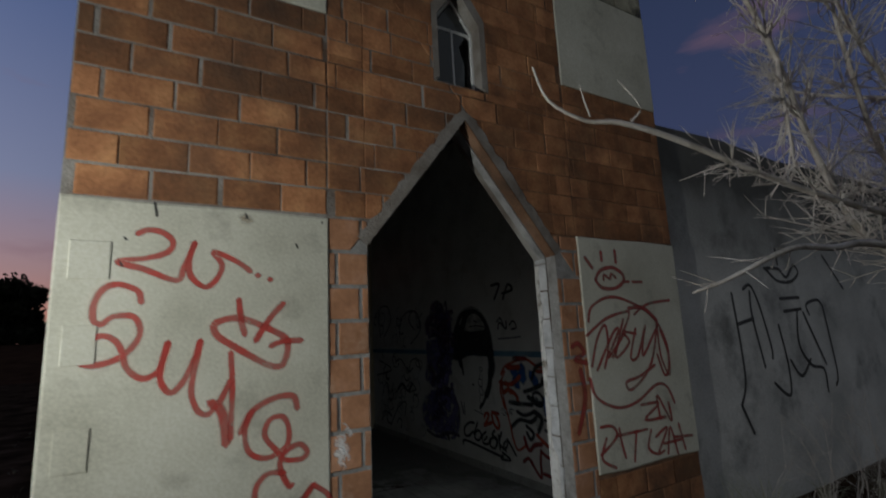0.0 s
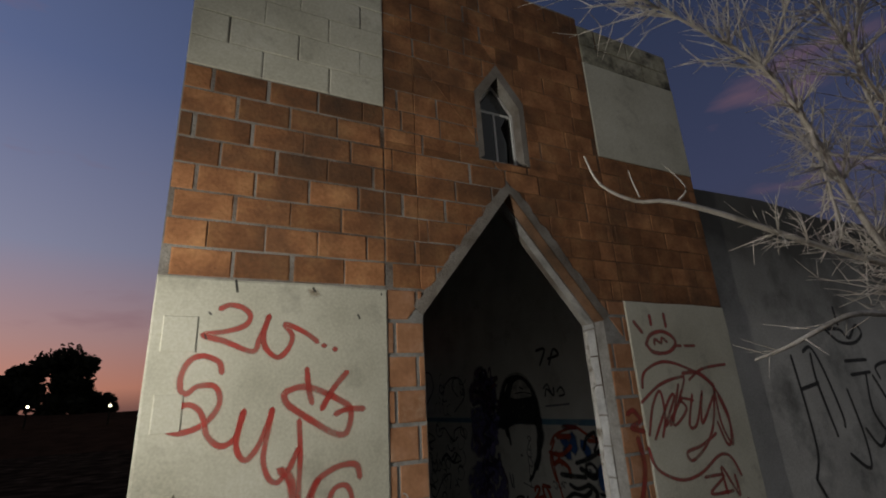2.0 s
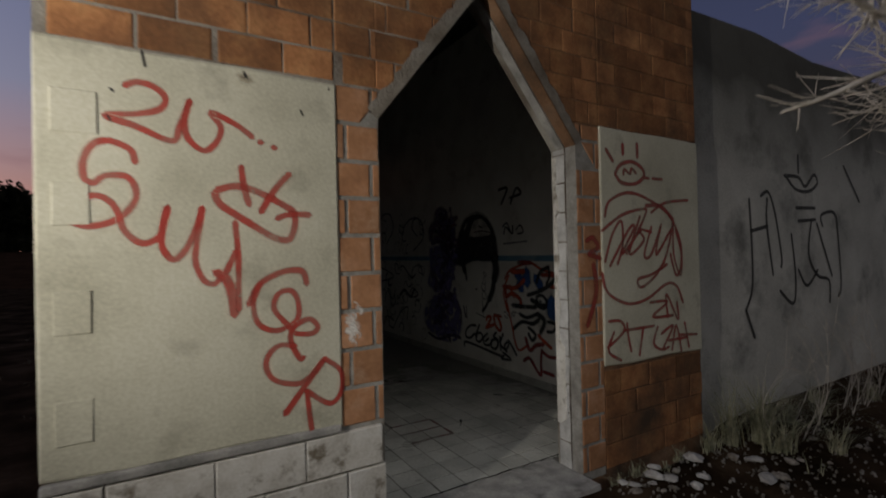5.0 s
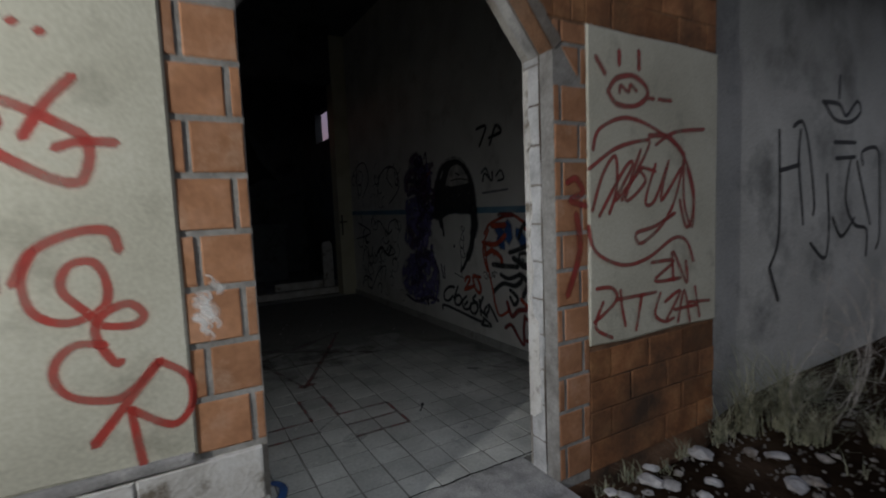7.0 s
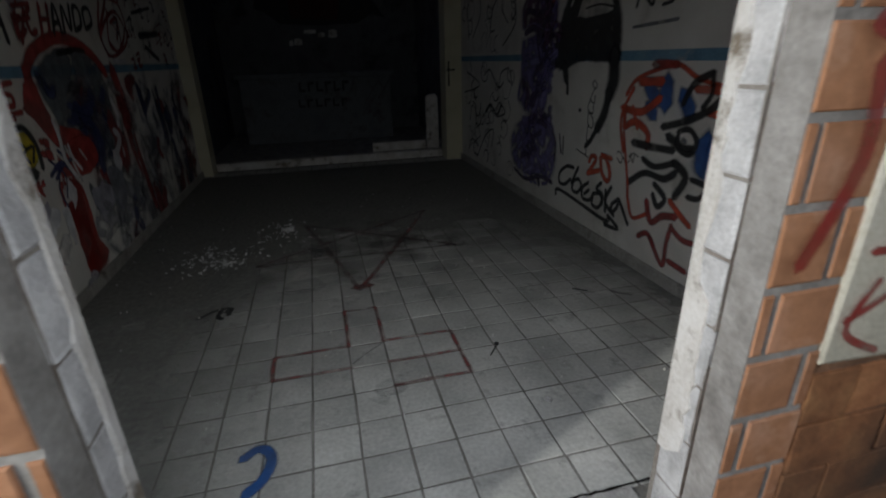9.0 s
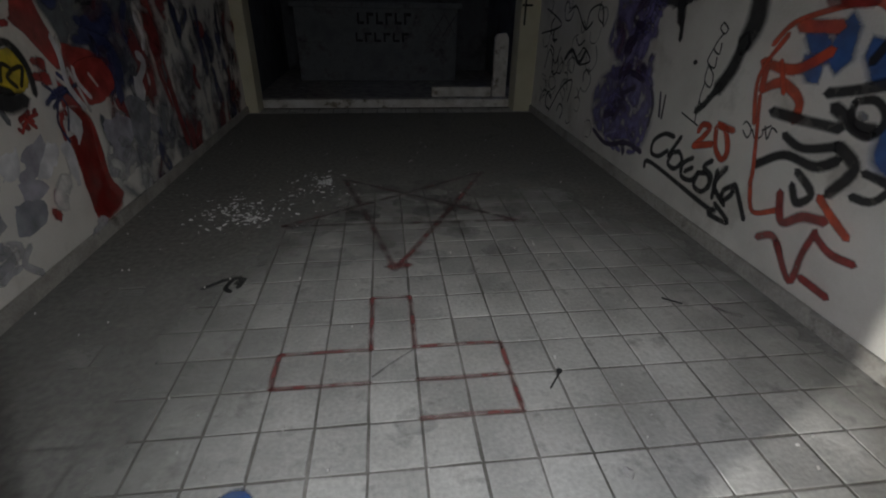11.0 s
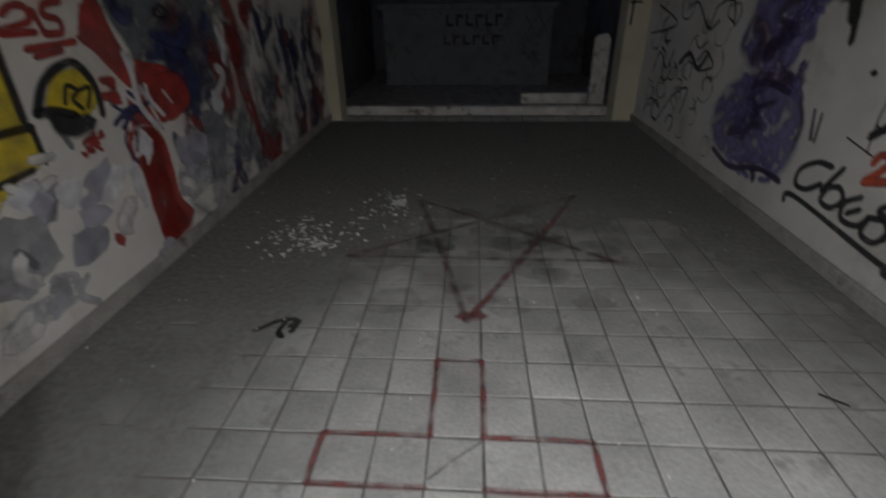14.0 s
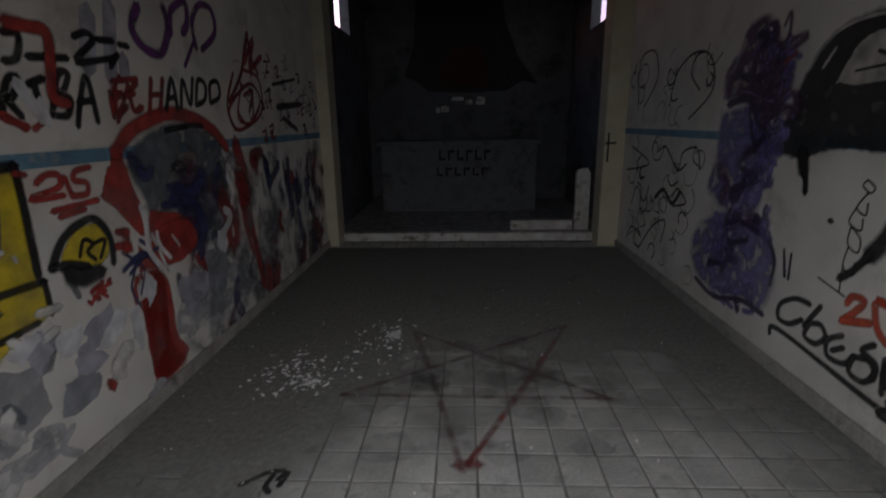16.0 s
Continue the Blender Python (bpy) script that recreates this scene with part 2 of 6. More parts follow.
# ---- front wall ----
front = thing("wall_front", "chapel front of orange clay blocks with cream plaster panels", "wall", kind="structure")
for s, mat, mark in ((-1, M_MORTAR, "grey mortar between the blocks"), (1, M_CLAYWASH, "clay-stained mortar between the blocks")):
    for y0, y1, mat, mark in ((0.0045, 0.0985, mat, mark), (0.108, THICK, M_MORTAR, "grey mortar of the inner leaf")):
        bm = bmesh.new()
        prism(bm, [(s * x, z) for x, z in ((HALF, -0.3), (DOOR, -0.3), (DOOR, SPRING), (0, APEX), (0, 3.40), (0.205, 3.40), (0.205, 3.94), (0, 4.22), (0, TOP_MID - 0.01),
                                       (PANEL, TOP_MID - 0.01), (PANEL, TOP_SIDE), (HALF, TOP_SIDE))], y0, y1)
        part("masonry_core", bm, mat, front, mark)

# nave, chancel, ceiling
W = 0.15
bm = bmesh.new()
box(bm, NL - W, NL, THICK, STEP_Y, -0.3, CEIL)
wall_west = tagged(put("wall_west", bm, M_NAVE), "grubby white nave wall covered with graffiti", "wall", kind="structure")
bm = bmesh.new()
box(bm, NR, NR + W, THICK, STEP_Y, -0.3, CEIL)
wall_east = tagged(put("wall_east", bm, M_NAVE), "grubby white nave wall covered with graffiti", "wall", kind="structure")
SL0, SL1, SZ0, SZ1 = 7.55, 8.45, 2.93, 3.55   # slit windows of the chancel
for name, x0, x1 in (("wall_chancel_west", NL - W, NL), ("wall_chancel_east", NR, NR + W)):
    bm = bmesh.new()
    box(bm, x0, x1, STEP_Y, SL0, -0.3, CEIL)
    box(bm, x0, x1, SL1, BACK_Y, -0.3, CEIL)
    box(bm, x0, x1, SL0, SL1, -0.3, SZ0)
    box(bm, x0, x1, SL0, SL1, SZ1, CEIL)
    tagged(put(name, bm, M_DARK), "dark grey chancel wall with a slit window", "wall", kind="structure")
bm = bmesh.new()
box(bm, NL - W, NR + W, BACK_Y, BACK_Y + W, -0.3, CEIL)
tagged(put("wall_back", bm, M_DARK), "dark grey chancel end wall with painted shapes", "wall", kind="structure")
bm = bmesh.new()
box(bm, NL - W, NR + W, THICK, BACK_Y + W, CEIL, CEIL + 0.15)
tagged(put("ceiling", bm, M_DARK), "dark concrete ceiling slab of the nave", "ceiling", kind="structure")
bm = bmesh.new()
box(bm, NL, NR, 0.22, STEP_Y, -0.25, -0.0035)
floor = tagged(put("floor", bm, M_GROUT), "worn grey cement tile floor with painted marks", "floor", kind="structure")
bm = bmesh.new()
box(bm, NL, NR, STEP_Y, BACK_Y, -0.25, 0.10, 0.004)
tagged(put("floor_chancel", bm, M_CEMENT), "raised cement chancel floor with a pale edge", "floor", kind="structure")

# wing wall to the side of the front
bm = bmesh.new()
prism(bm, [(HALF + 0.003, -0.3), (9.5, -0.3), (9.5, 3.58), (6.0, 3.63), (4.6, 3.57), (3.4, 3.64), (HALF + 0.003, 3.60)], 0.12, 0.36)
wing = tagged(put("wall_wing", bm, M_WING), "weathered white plaster side wall with black graffiti", "wall", kind="structure")

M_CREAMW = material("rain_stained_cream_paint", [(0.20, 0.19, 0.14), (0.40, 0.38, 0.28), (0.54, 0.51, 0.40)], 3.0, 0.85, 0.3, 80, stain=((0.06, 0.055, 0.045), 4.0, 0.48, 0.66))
M_BAND = material("brown_grey_cement", [(0.15, 0.125, 0.10), (0.23, 0.205, 0.175), (0.30, 0.28, 0.25)], 5, 0.95, 0.6, 70)

# ---- front: plaster panels, blocks, arch band, window ----


def clip(poly, a, b, c):
    """Keeps of a polygon what has a*x + b*z >= c."""
    kept = []
    for i, p in enumerate(poly):
        q = poly[(i + 1) % len(poly)]
        dp, dq = a * p[0] + b * p[1] - c, a * q[0] + b * q[1] - c
        if dp >= 0:
            kept.append(p)
        if (dp < 0) != (dq < 0):
            f = dp / (dp - dq)
            kept.append((p[0] + f * (q[0] - p[0]), p[1] + f * (q[1] - p[1])))
    return kept


def block(bm, poly, y_face, y_back, edge=0.0035):
    """A block seen from the front: a chamfered face, worn unevenly."""
    cx, cz = sum(p[0] for p in poly) / len(poly), sum(p[1] for p in poly) / len(poly)
    face, rim, back = [], [], []
    for x, z in poly:
        d = max(0.02, math.hypot(x - cx, z - cz))
        k = 1 - (edge + random.uniform(0, 0.004)) * 1.4 / d
        face.append(bm.verts.new((cx + (x - cx) * k, y_face + random.uniform(-0.002, 0.002), cz + (z - cz) * k)))
        rim.append(bm.verts.new((x, y_face + edge, z)))
        back.append(bm.verts.new((x, y_back, z)))
    bm.faces.new(face)
    for ring, other in ((face, rim), (rim, back)):
        for i in range(len(poly)):
            j = (i + 1) % len(poly)
            bm.faces.new((ring[i], ring[j], other[j], other[i]))
    return bm


def area(poly):
    return abs(sum(p[0] * q[1] - q[0] * p[1] for p, q in zip(poly, poly[1:] + poly[:1]))) / 2


def courses(name, mat, x0, x1, z0, z1, length, height, joint, holes=(), y_face=0.0, y_back=0.03, shift=0.5, extra=0.0, parent=None, starts=()):
    """Courses of blocks over a rectangle; holes is a list of convex regions, each a list of (a, b, c) half-planes, that stay free."""
    rows = max(1, round((z1 - z0) / height))
    h = (z1 - z0) / rows
    for r in range(rows):
        x = starts[r % len(starts)] if starts else x0 - (length * shift if r % 2 else 0) - extra
        while x > x0:
            x -= length
        while x < x1:
            a, b = max(x, x0), min(x + length, x1)
            x += length + random.uniform(-0.012, 0.012)
            if b - a < 0.04:
                continue
            j = joint * random.uniform(0.75, 1.2) / 2
            skew = random.uniform(-0.003, 0.003)
            whole = [(a + j, z0 + r * h + j), (b - j, z0 + r * h + j + skew), (b - j, z0 + (r + 1) * h - j + skew), (a + j, z0 + (r + 1) * h - j)]
            pieces = [whole]
            for hole in holes:
                rest = []
                for poly in pieces:
                    inside = poly
                    for pa, pb, pc in hole:
                        outside = clip(inside, -pa, -pb, -pc)
                        if len(outside) > 2 and area(outside) > 0.0009:
                            rest.append(outside)
                        inside = clip(inside, pa, pb, pc)
                        if len(inside) < 3:
                            break
                pieces = rest
            for poly in pieces:
                bm = bmesh.new()
                block(bm, poly, y_face + random.uniform(-0.002, 0.0015), y_back)
                part(name, bm, mat, parent or front)


BAND = 0.06                                     # cement smeared round the arch
rise = (APEX - SPRING) / DOOR
big = math.hypot(rise, 1)
arch = [(0, 1, 0.0), (1, 0, -DOOR - 0.004), (-1, 0, -DOOR - 0.004), (-rise / big, -1 / big, -APEX / big - BAND), (rise / big, -1 / big, -APEX / big - BAND)]
window_hole = [(0, 1, 3.39), (1, 0, -0.225), (-1, 0, -0.225), (-1.35 / 1.68, -1 / 1.68, -4.27 / 1.68), (1.35 / 1.68, -1 / 1.68, -4.27 / 1.68)]
holes = [arch, window_hole]

# cream plaster panels, proud of the blocks by a centimetre
for s in (-1, 1):
    bm = bmesh.new()
    xs = sorted((s * PANEL, s * HALF))
    low = PAN_LOW
    edge = [(xs[0], low + 0.02), (xs[0] + 0.3, low + 0.005), (xs[0] + 0.75, low + 0.012), (xs[1], low - 0.004), (xs[1] + 0.003, 1.4), (xs[1], PAN_TOP - 0.012),
            (xs[1] - 0.4, PAN_TOP), (xs[1] - 0.8, PAN_TOP - 0.004), (xs[0], PAN_TOP + 0.004), (xs[0] - 0.002, 1.5)]
    block(bm, edge, -0.012, 0.03, 0.006)
    part("plaster_panel", bm, M_CREAM, front, "cream painted plaster panel, scuffed at the edges")
# keyed corner blocks showing through the paint
for z in (0.92, 1.34, 1.76, 2.12):
    bm = bmesh.new()
    w = 0.15 if z > 2 else 0.12
    block(bm, [(-HALF + 0.05, z - 0.09), (-HALF + 0.05 + w, z - 0.09), (-HALF + 0.05 + w, z + 0.08), (-HALF + 0.05, z + 0.08)], -0.0165, 0.0, 0.003)
    part("corner_block", bm, M_CREAM, front)
# upper panels: painted blocks with thin joints
courses("painted_block", M_CREAM, -HALF, -PANEL, PAN_UP, TOP_SIDE, 0.40, 0.195, 0.004, y_face=-0.008)
courses("painted_block", M_CREAM, PANEL, HALF, PAN_UP, 4.60, 1.2, 1.2, 0.006, y_face=-0.008)
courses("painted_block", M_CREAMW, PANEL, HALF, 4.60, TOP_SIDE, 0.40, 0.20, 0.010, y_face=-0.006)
# clay blocks
courses("clay_block", M_BRICK, -HALF, -PANEL, PAN_TOP + 0.004, PAN_UP, 0.292, 0.157, 0.013, starts=(-1.80, -1.92, -1.82, -2.01, -1.90, -2.05, -1.84, -1.98))
courses("clay_block", M_BRICK, PANEL, HALF, PAN_TOP + 0.004, PAN_UP, 0.292, 0.157, 0.007, extra=0.1)
courses("clay_block", M_BRICK, -PANEL, PANEL, PAN_TOP + 0.004, PAN_UP, 0.292, 0.157, 0.008, holes, starts=(-1.21, -1.05, -0.955, -1.13, -1.02, -1.19, -0.97, -1.12))
courses("clay_block", M_BRICK, -PANEL, PANEL, PAN_UP, TOP_MID, 0.292, 0.157, 0.006, holes, extra=0.2)
for s in (-1, 1):
    z, row = PAN_LOW - 0.02 if s < 0 else 0.0, 0
    while z < PAN_TOP - 0.05:
        top = min(z + 0.192 + random.uniform(-0.006, 0.006), PAN_TOP + 0.004)
        cut = 0.765 + random.uniform(-0.008, 0.008) if row % 2 == 0 else 0.90 + random.uniform(-0.01, 0.01)
        for a, c in ((DOOR + 0.003, cut - 0.011), (cut + 0.011, PANEL - 0.003)):
            pieces = [sorted((s * a, s * c))]
            for x0, x1 in pieces:
                whole = [(x0, z + 0.011), (x1, z + 0.011), (x1, top - 0.011), (x0, top - 0.011)]
                side = clip(whole, rise / big * s, 1 / big, APEX / big + BAND) if top > SPRING else whole
                if len(side) > 2 and area(side) > 0.0008:
                    bm = bmesh.new()
                    block(bm, side, -0.0025 + random.uniform(-0.001, 0.001), 0.03, 0.003)
                    part("clay_block", bm, M_JAMBBRICK, front)
        z, row = top, row + 1
for s in (-1, 1):
    bm = bmesh.new()
    z0 = PAN_LOW - 0.03 if s < 0 else -0.05
    prism(bm, [(s * (DOOR - 0.0015), z0), (s * (PANEL - 0.006), z0), (s * (PANEL - 0.006), PAN_TOP), (s * (DOOR - 0.0015 - 0.0), SPRING)], 0.0032, 0.0965)
    part("pointing", bm, M_POINTING, front, "smooth grey pointing between the jamb blocks")
courses("clay_block", M_BRICK, PANEL, HALF, -0.02, PAN_LOW - 0.015, 0.33, 0.165, 0.007, y_face=-0.004)
# whitewashed plinth below the other panel, with a mortar ledge on it
courses("whitewashed_block", M_WHITEWASH, -HALF, -DOOR, -0.15, PAN_LOW - 0.03, 0.40, 0.185, 0.012, y_face=-0.025)
bm = bmesh.new()
box(bm, -HALF, -PANEL - 0.01, -0.03, 0.02, PAN_LOW - 0.028, PAN_LOW + 0.012, 0.012)
part("mortar_ledge", bm, M_CEMENT, front, "grey mortar ledge under the panel")
# smeared cement round the arch
bm = bmesh.new()
for s in (-1, 1):
    outer, inner, steps = [], [], 26
    for i in range(steps + 1):
        f = i / steps
        x, z = DOOR * (1 - f), SPRING + (APEX - SPRING) * f
        d = BAND + 0.03 * noise.noise((i * 0.55, s * 3, 0)) + 0.012 * noise.noise((i * 1.9, s, 5)) + 0.015
        outer.append(bm.verts.new((s * max(0, x + (rise / big) * d * (1 if f < 0.999 else 0)), -0.004, z + d / big * (1 if f < 0.999 else big))))
        inner.append(bm.verts.new((s * x, -0.006, z)))
    for i in range(steps):
        bm.faces.new((outer[i], outer[i + 1], inner[i + 1], inner[i]))
part("arch_band", bm, M_BAND, front, "smeared grey cement round the pointed arch")
# jamb lining: grey blocks with a crack before them, broken white plaster at the inner edge
for s in (-1, 1):
    z, n = -0.02, 0
    while z < SPRING - 0.01:
        top = min(z + 0.20 + random.uniform(-0.01, 0.01), SPRING)
        bm = bmesh.new()
        box(bm, *sorted((s * (DOOR - 0.004), s * (DOOR + 0.05))), 0.1085, 0.216, z + 0.004, top - 0.003, 0.009)
        for v in bm.verts:
            v.co += Vector((random.uniform(-0.004, 0.004), random.uniform(-0.004, 0.004), 0))
        part("jamb_block", bm, M_JAMB, front)
        z = top
    bm = bmesh.new()
    prev = None
    for i in range(46):
        z = 0.30 + i * 0.042
        reach = 0.03 + 0.035 * max(0, noise.noise((i * 0.23, s * 7, 0))) + 0.015 * noise.noise((i * 0.9, s, 2)) + (0.05 if 0.3 < z < 0.85 and s > 0 else 0)
        row = [bm.verts.new((s * (DOOR - 0.010), 0.222, z)), bm.verts.new((s * (DOOR - 0.011 + random.uniform(-0.003, 0.003)), 0.219 - max(0.006, reach), z)), bm.verts.new((s * (DOOR - 0.002), 0.217 - max(0.006, reach), z)), bm.verts.new((s * (DOOR + 0.02), 0.222, z))]
        if prev:
            for k in range(3):
                bm.faces.new((prev[k], prev[k + 1], row[k + 1], row[k]))
        prev = row
    part("plaster_edge", bm, M_WHITEWASH, front, "broken white plaster edge")
# inner leaf of the arch, a little within the opening
bm = bmesh.new()
for s in (-1, 1):
    prism(bm, [(s * (DOOR - 0.004), SPRING + 0.0), (s * -0.0, APEX - 0.006), (0, APEX + 0.05), (s * (DOOR + 0.05), SPRING)], 0.1085, 0.18)
part("arch_lining", bm, M_CEMENT, front, "grey cement lining of the pointed arch")
# copings
bm = bmesh.new()
box(bm, -PANEL, PANEL, 0.0, 0.235, TOP_MID - 0.01, TOP_MID + 0.008, 0.004)
for s in (-1, 1):
    box(bm, *sorted((s * (PANEL + 0.002), s * HALF)), 0.0, 0.235, TOP_SIDE, TOP_SIDE + 0.012, 0.004)
part("coping", bm, M_CEMENT, front, "thin stained cement coping")

# pointed window with a steel frame
win = thing("window_1", "small pointed window with a white steel frame", "window", kind="structure", at=(-0.004, 0.105, 3.41))


def bar(bm, a, b, w=0.015, d=0.02):
    a, b = Vector(a), Vector(b)
    q = (b - a).to_track_quat("Z", "Y").to_matrix().to_4x4()
    bmesh.ops.create_cube(bm, size=1, matrix=Matrix.Translation((a + b) / 2) @ q @ Matrix.Diagonal((w, d, (b - a).length, 1)))


bm = bmesh.new()
for a, b in (((-0.168, 0, 0.03), (-0.168, 0, 0.50)), ((0.168, 0, 0.03), (0.168, 0, 0.50)), ((-0.168, 0, 0.04), (0.168, 0, 0.04)), ((-0.168, 0, 0.49), (0, 0, 0.72)), ((0.168, 0, 0.49), (0, 0, 0.72))):
    bar(bm, a, b)
part("window_frame", bm, M_STEEL, win)
bm = bmesh.new()
bar(bm, (-0.168, 0, 0.47), (0.168, 0, 0.47))
part("transom", bm, M_STEEL, win)
bm = bmesh.new()
bar(bm, (0.0, 0, 0.03), (0.0, 0, 0.47))
part("mullion", bm, M_STEEL, win)
M_GLASS = bpy.data.materials.new("dusty_glass")
M_GLASS.use_nodes = True
M_GLASS.node_tree.nodes["Principled BSDF"].inputs["Base Color"].default_value = (0.05, 0.055, 0.06, 1)
M_GLASS.node_tree.nodes["Principled BSDF"].inputs["Roughness"].default_value = 0.12
bm = bmesh.new()
box(bm, -0.158, -0.010, -0.003, 0.003, 0.05, 0.46)
part("pane", bm, M_GLASS, win, "dusty dark window pane")
bm = bmesh.new()
prism(bm, [(0.012, 0.03), (0.09, 0.03), (0.10, 0.22), (0.06, 0.36), (0.12, 0.46), (0.012, 0.46)], -0.003, 0.003)
part("pane", bm, M_GLASS, win, "broken dark window pane")
bm = bmesh.new()
prism(bm, [(-0.15, 0.485), (0.15, 0.485), (0, 0.69)], -0.003, 0.003)
part("pane", bm, M_GLASS, win)
bm = bmesh.new()
for s in (-1, 1):
    prism(bm, [(s * 0.176, 0.02), (s * 0.224, -0.01), (s * 0.224, 0.555), (0, 0.86), (0, 0.745), (s * 0.176, 0.50)], -0.104, 0.02)
part("reveal", bm, M_BAND, win, "grey cement window reveal")

# sill slab at the doorway with its ragged crack
bm = bmesh.new()
pts = []
for i in range(25):
    x = -DOOR + 2 * DOOR * i / 24
    pts.append((x, 0.315 + 0.012 * noise.noise((x * 6, 0, 0)) + 0.006 * noise.noise((x * 25, 3, 0)) + 0.01 * x))
top = [bm.verts.new((x, y, 0.004)) for x, y in pts]
near = [bm.verts.new((x, -0.14 - 0.03 * noise.noise((x * 4, 9, 0)), -0.005)) for x, y in pts]
topl = [bm.verts.new((x, y, -0.06)) for x, y in pts]
nearl = [bm.verts.new((v.co.x, v.co.y - 0.02, -0.20)) for v in near]
for a, b in ((top, near), (near, nearl), (topl, top)):
    for i in range(24):
        bm.faces.new((a[i], a[i + 1], b[i + 1], b[i]))
tagged(put("door_sill", bm, M_CEMENT), "cracked grey cement sill of the doorway", "sill", kind="structure")

# ragged crack where the sill meets the tiles, drawn as a flat near-black strip
M_CRACK = material("crack_black", [(0.010, 0.009, 0.008), (0.02, 0.018, 0.015)], 20, 0.95, 0.0, 60, spec=0.0)
bm = bmesh.new()
prev = None
for i in range(61):
    x = -0.76 + 1.59 * i / 60
    y = 0.327 + 0.012 * noise.noise((x * 7, 1, 0)) + 0.006 * noise.noise((x * 31, 5, 0))
    w = 0.004 + 0.005 * abs(noise.noise((x * 13, 8, 0)))
    row = [bm.verts.new((x, y - w, 0.0058)), bm.verts.new((x, y + w, 0.0058))]
    if prev:
        bm.faces.new((prev[0], row[0], row[1], prev[1]))
    prev = row
tagged(put("sill_crack", bm, M_CRACK), "dark ragged crack between the sill and the tiles", "crack", kind="structure")

# ---- nave details ----
for name, x0, x1 in (("baseboard_west", NL, NL + 0.028), ("baseboard_east", NR - 0.028, NR)):
    bm = bmesh.new()
    box(bm, x0, x1, 0.26, STEP_Y, -0.01, 0.085, 0.012)
    tagged(put(name, bm, M_SKIRT), "grubby beige cement skirting along the nave wall", "skirting", kind="structure")
M_BLUE = material("blue_band_paint", [(0.10, 0.19, 0.27), (0.14, 0.27, 0.38), (0.20, 0.34, 0.44)], 4, 0.7, 0.1, 80, stain=((0.40, 0.40, 0.38), 5, 0.55, 0.7))
for name, x0, x1 in (("trim_west", NL, NL + 0.004), ("trim_east", NR - 0.004, NR)):
    bm = bmesh.new()
    box(bm, x0, x1, 0.26, STEP_Y - 0.3, 1.41, 1.475)
    tagged(put(name, bm, M_BLUE), "faded blue painted band along the nave wall", "band", kind="structure")
# piers and beam before the chancel
for name, x0, x1 in (("pier_west", NL, NL + 0.15), ("pier_east", NR - 0.25, NR)):
    bm = bmesh.new()
    box(bm, x0, x1, STEP_Y - 0.30, STEP_Y + 0.02, -0.02, CEIL, 0.008)
    tagged(put(name, bm, M_PIER), "yellowed cream pier before the chancel", "pier", kind="structure")
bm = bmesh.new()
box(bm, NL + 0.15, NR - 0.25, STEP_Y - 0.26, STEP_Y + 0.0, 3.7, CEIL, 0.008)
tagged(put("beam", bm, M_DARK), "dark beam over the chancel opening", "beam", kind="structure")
bm = bmesh.new()
box(bm, NL + 0.15, NR - 0.25, STEP_Y - 0.03, STEP_Y + 0.10, 0.0, 0.112, 0.01)
tagged(put("step_edge", bm, M_WHITEWASH), "pale worn edging of the chancel step", "step", kind="structure")
# chancel: altar, upright slab, low rail base
M_ALTAR = material("stained_altar_plaster", [(0.12, 0.13, 0.14), (0.22, 0.23, 0.24)], 3, 0.9, 0.3, 60, stain=((0.08, 0.08, 0.08), 3, 0.5, 0.65))
altar = thing("altar", "stained grey plaster altar block with black writing", "altar", at=(-0.16, 8.7, 0.10))
bm = bmesh.new()
box(bm, -1.30, 1.30, -0.30, 0.35, 0.0, 1.10, 0.02)
part("body", bm, M_ALTAR, altar)
bm = bmesh.new()
box(bm, -1.36, 1.36, -0.36, 0.40, 1.10, 1.18, 0.012)
part("top_slab", bm, M_ALTAR, altar, "worn altar slab")
M_BLACK = material("black_spray", [(0.012, 0.012, 0.013), (0.025, 0.025, 0.025)], 10, 0.6, 0.0, 60)
for i, (x, z, w, h) in enumerate([(-0.32 + 0.15 * k, 0.86, 0.11, 0.17) for k in range(6)] + [(-0.36 + 0.15 * k, 0.60, 0.11, 0.14) for k in range(6)]):
    bm = bmesh.new()
    box(bm, x, x + w * 0.3, -0.306, -0.30, z, z + h, 0.002)
    box(bm, x + w * 0.32, x + w, -0.306, -0.30, z + (h * 0.72 if i % 2 else 0.0), z + h * (1.0 if i % 2 else 0.26), 0.002)
    part("lettering", bm, M_BLACK, altar, "unreadable black lettering")
for x in (0.86, 1.06):
    bm = bmesh.new()
    bar(bm, (x, -0.304, 0.70), (x + 0.22, -0.304, 1.02), 0.035, 0.006)
    bar(bm, (x + 0.2, -0.3045, 0.72), (x + 0.02, -0.3045, 1.02), 0.035, 0.006)
    part("cross_mark", bm, M_BLACK, altar, "black crossed strokes")
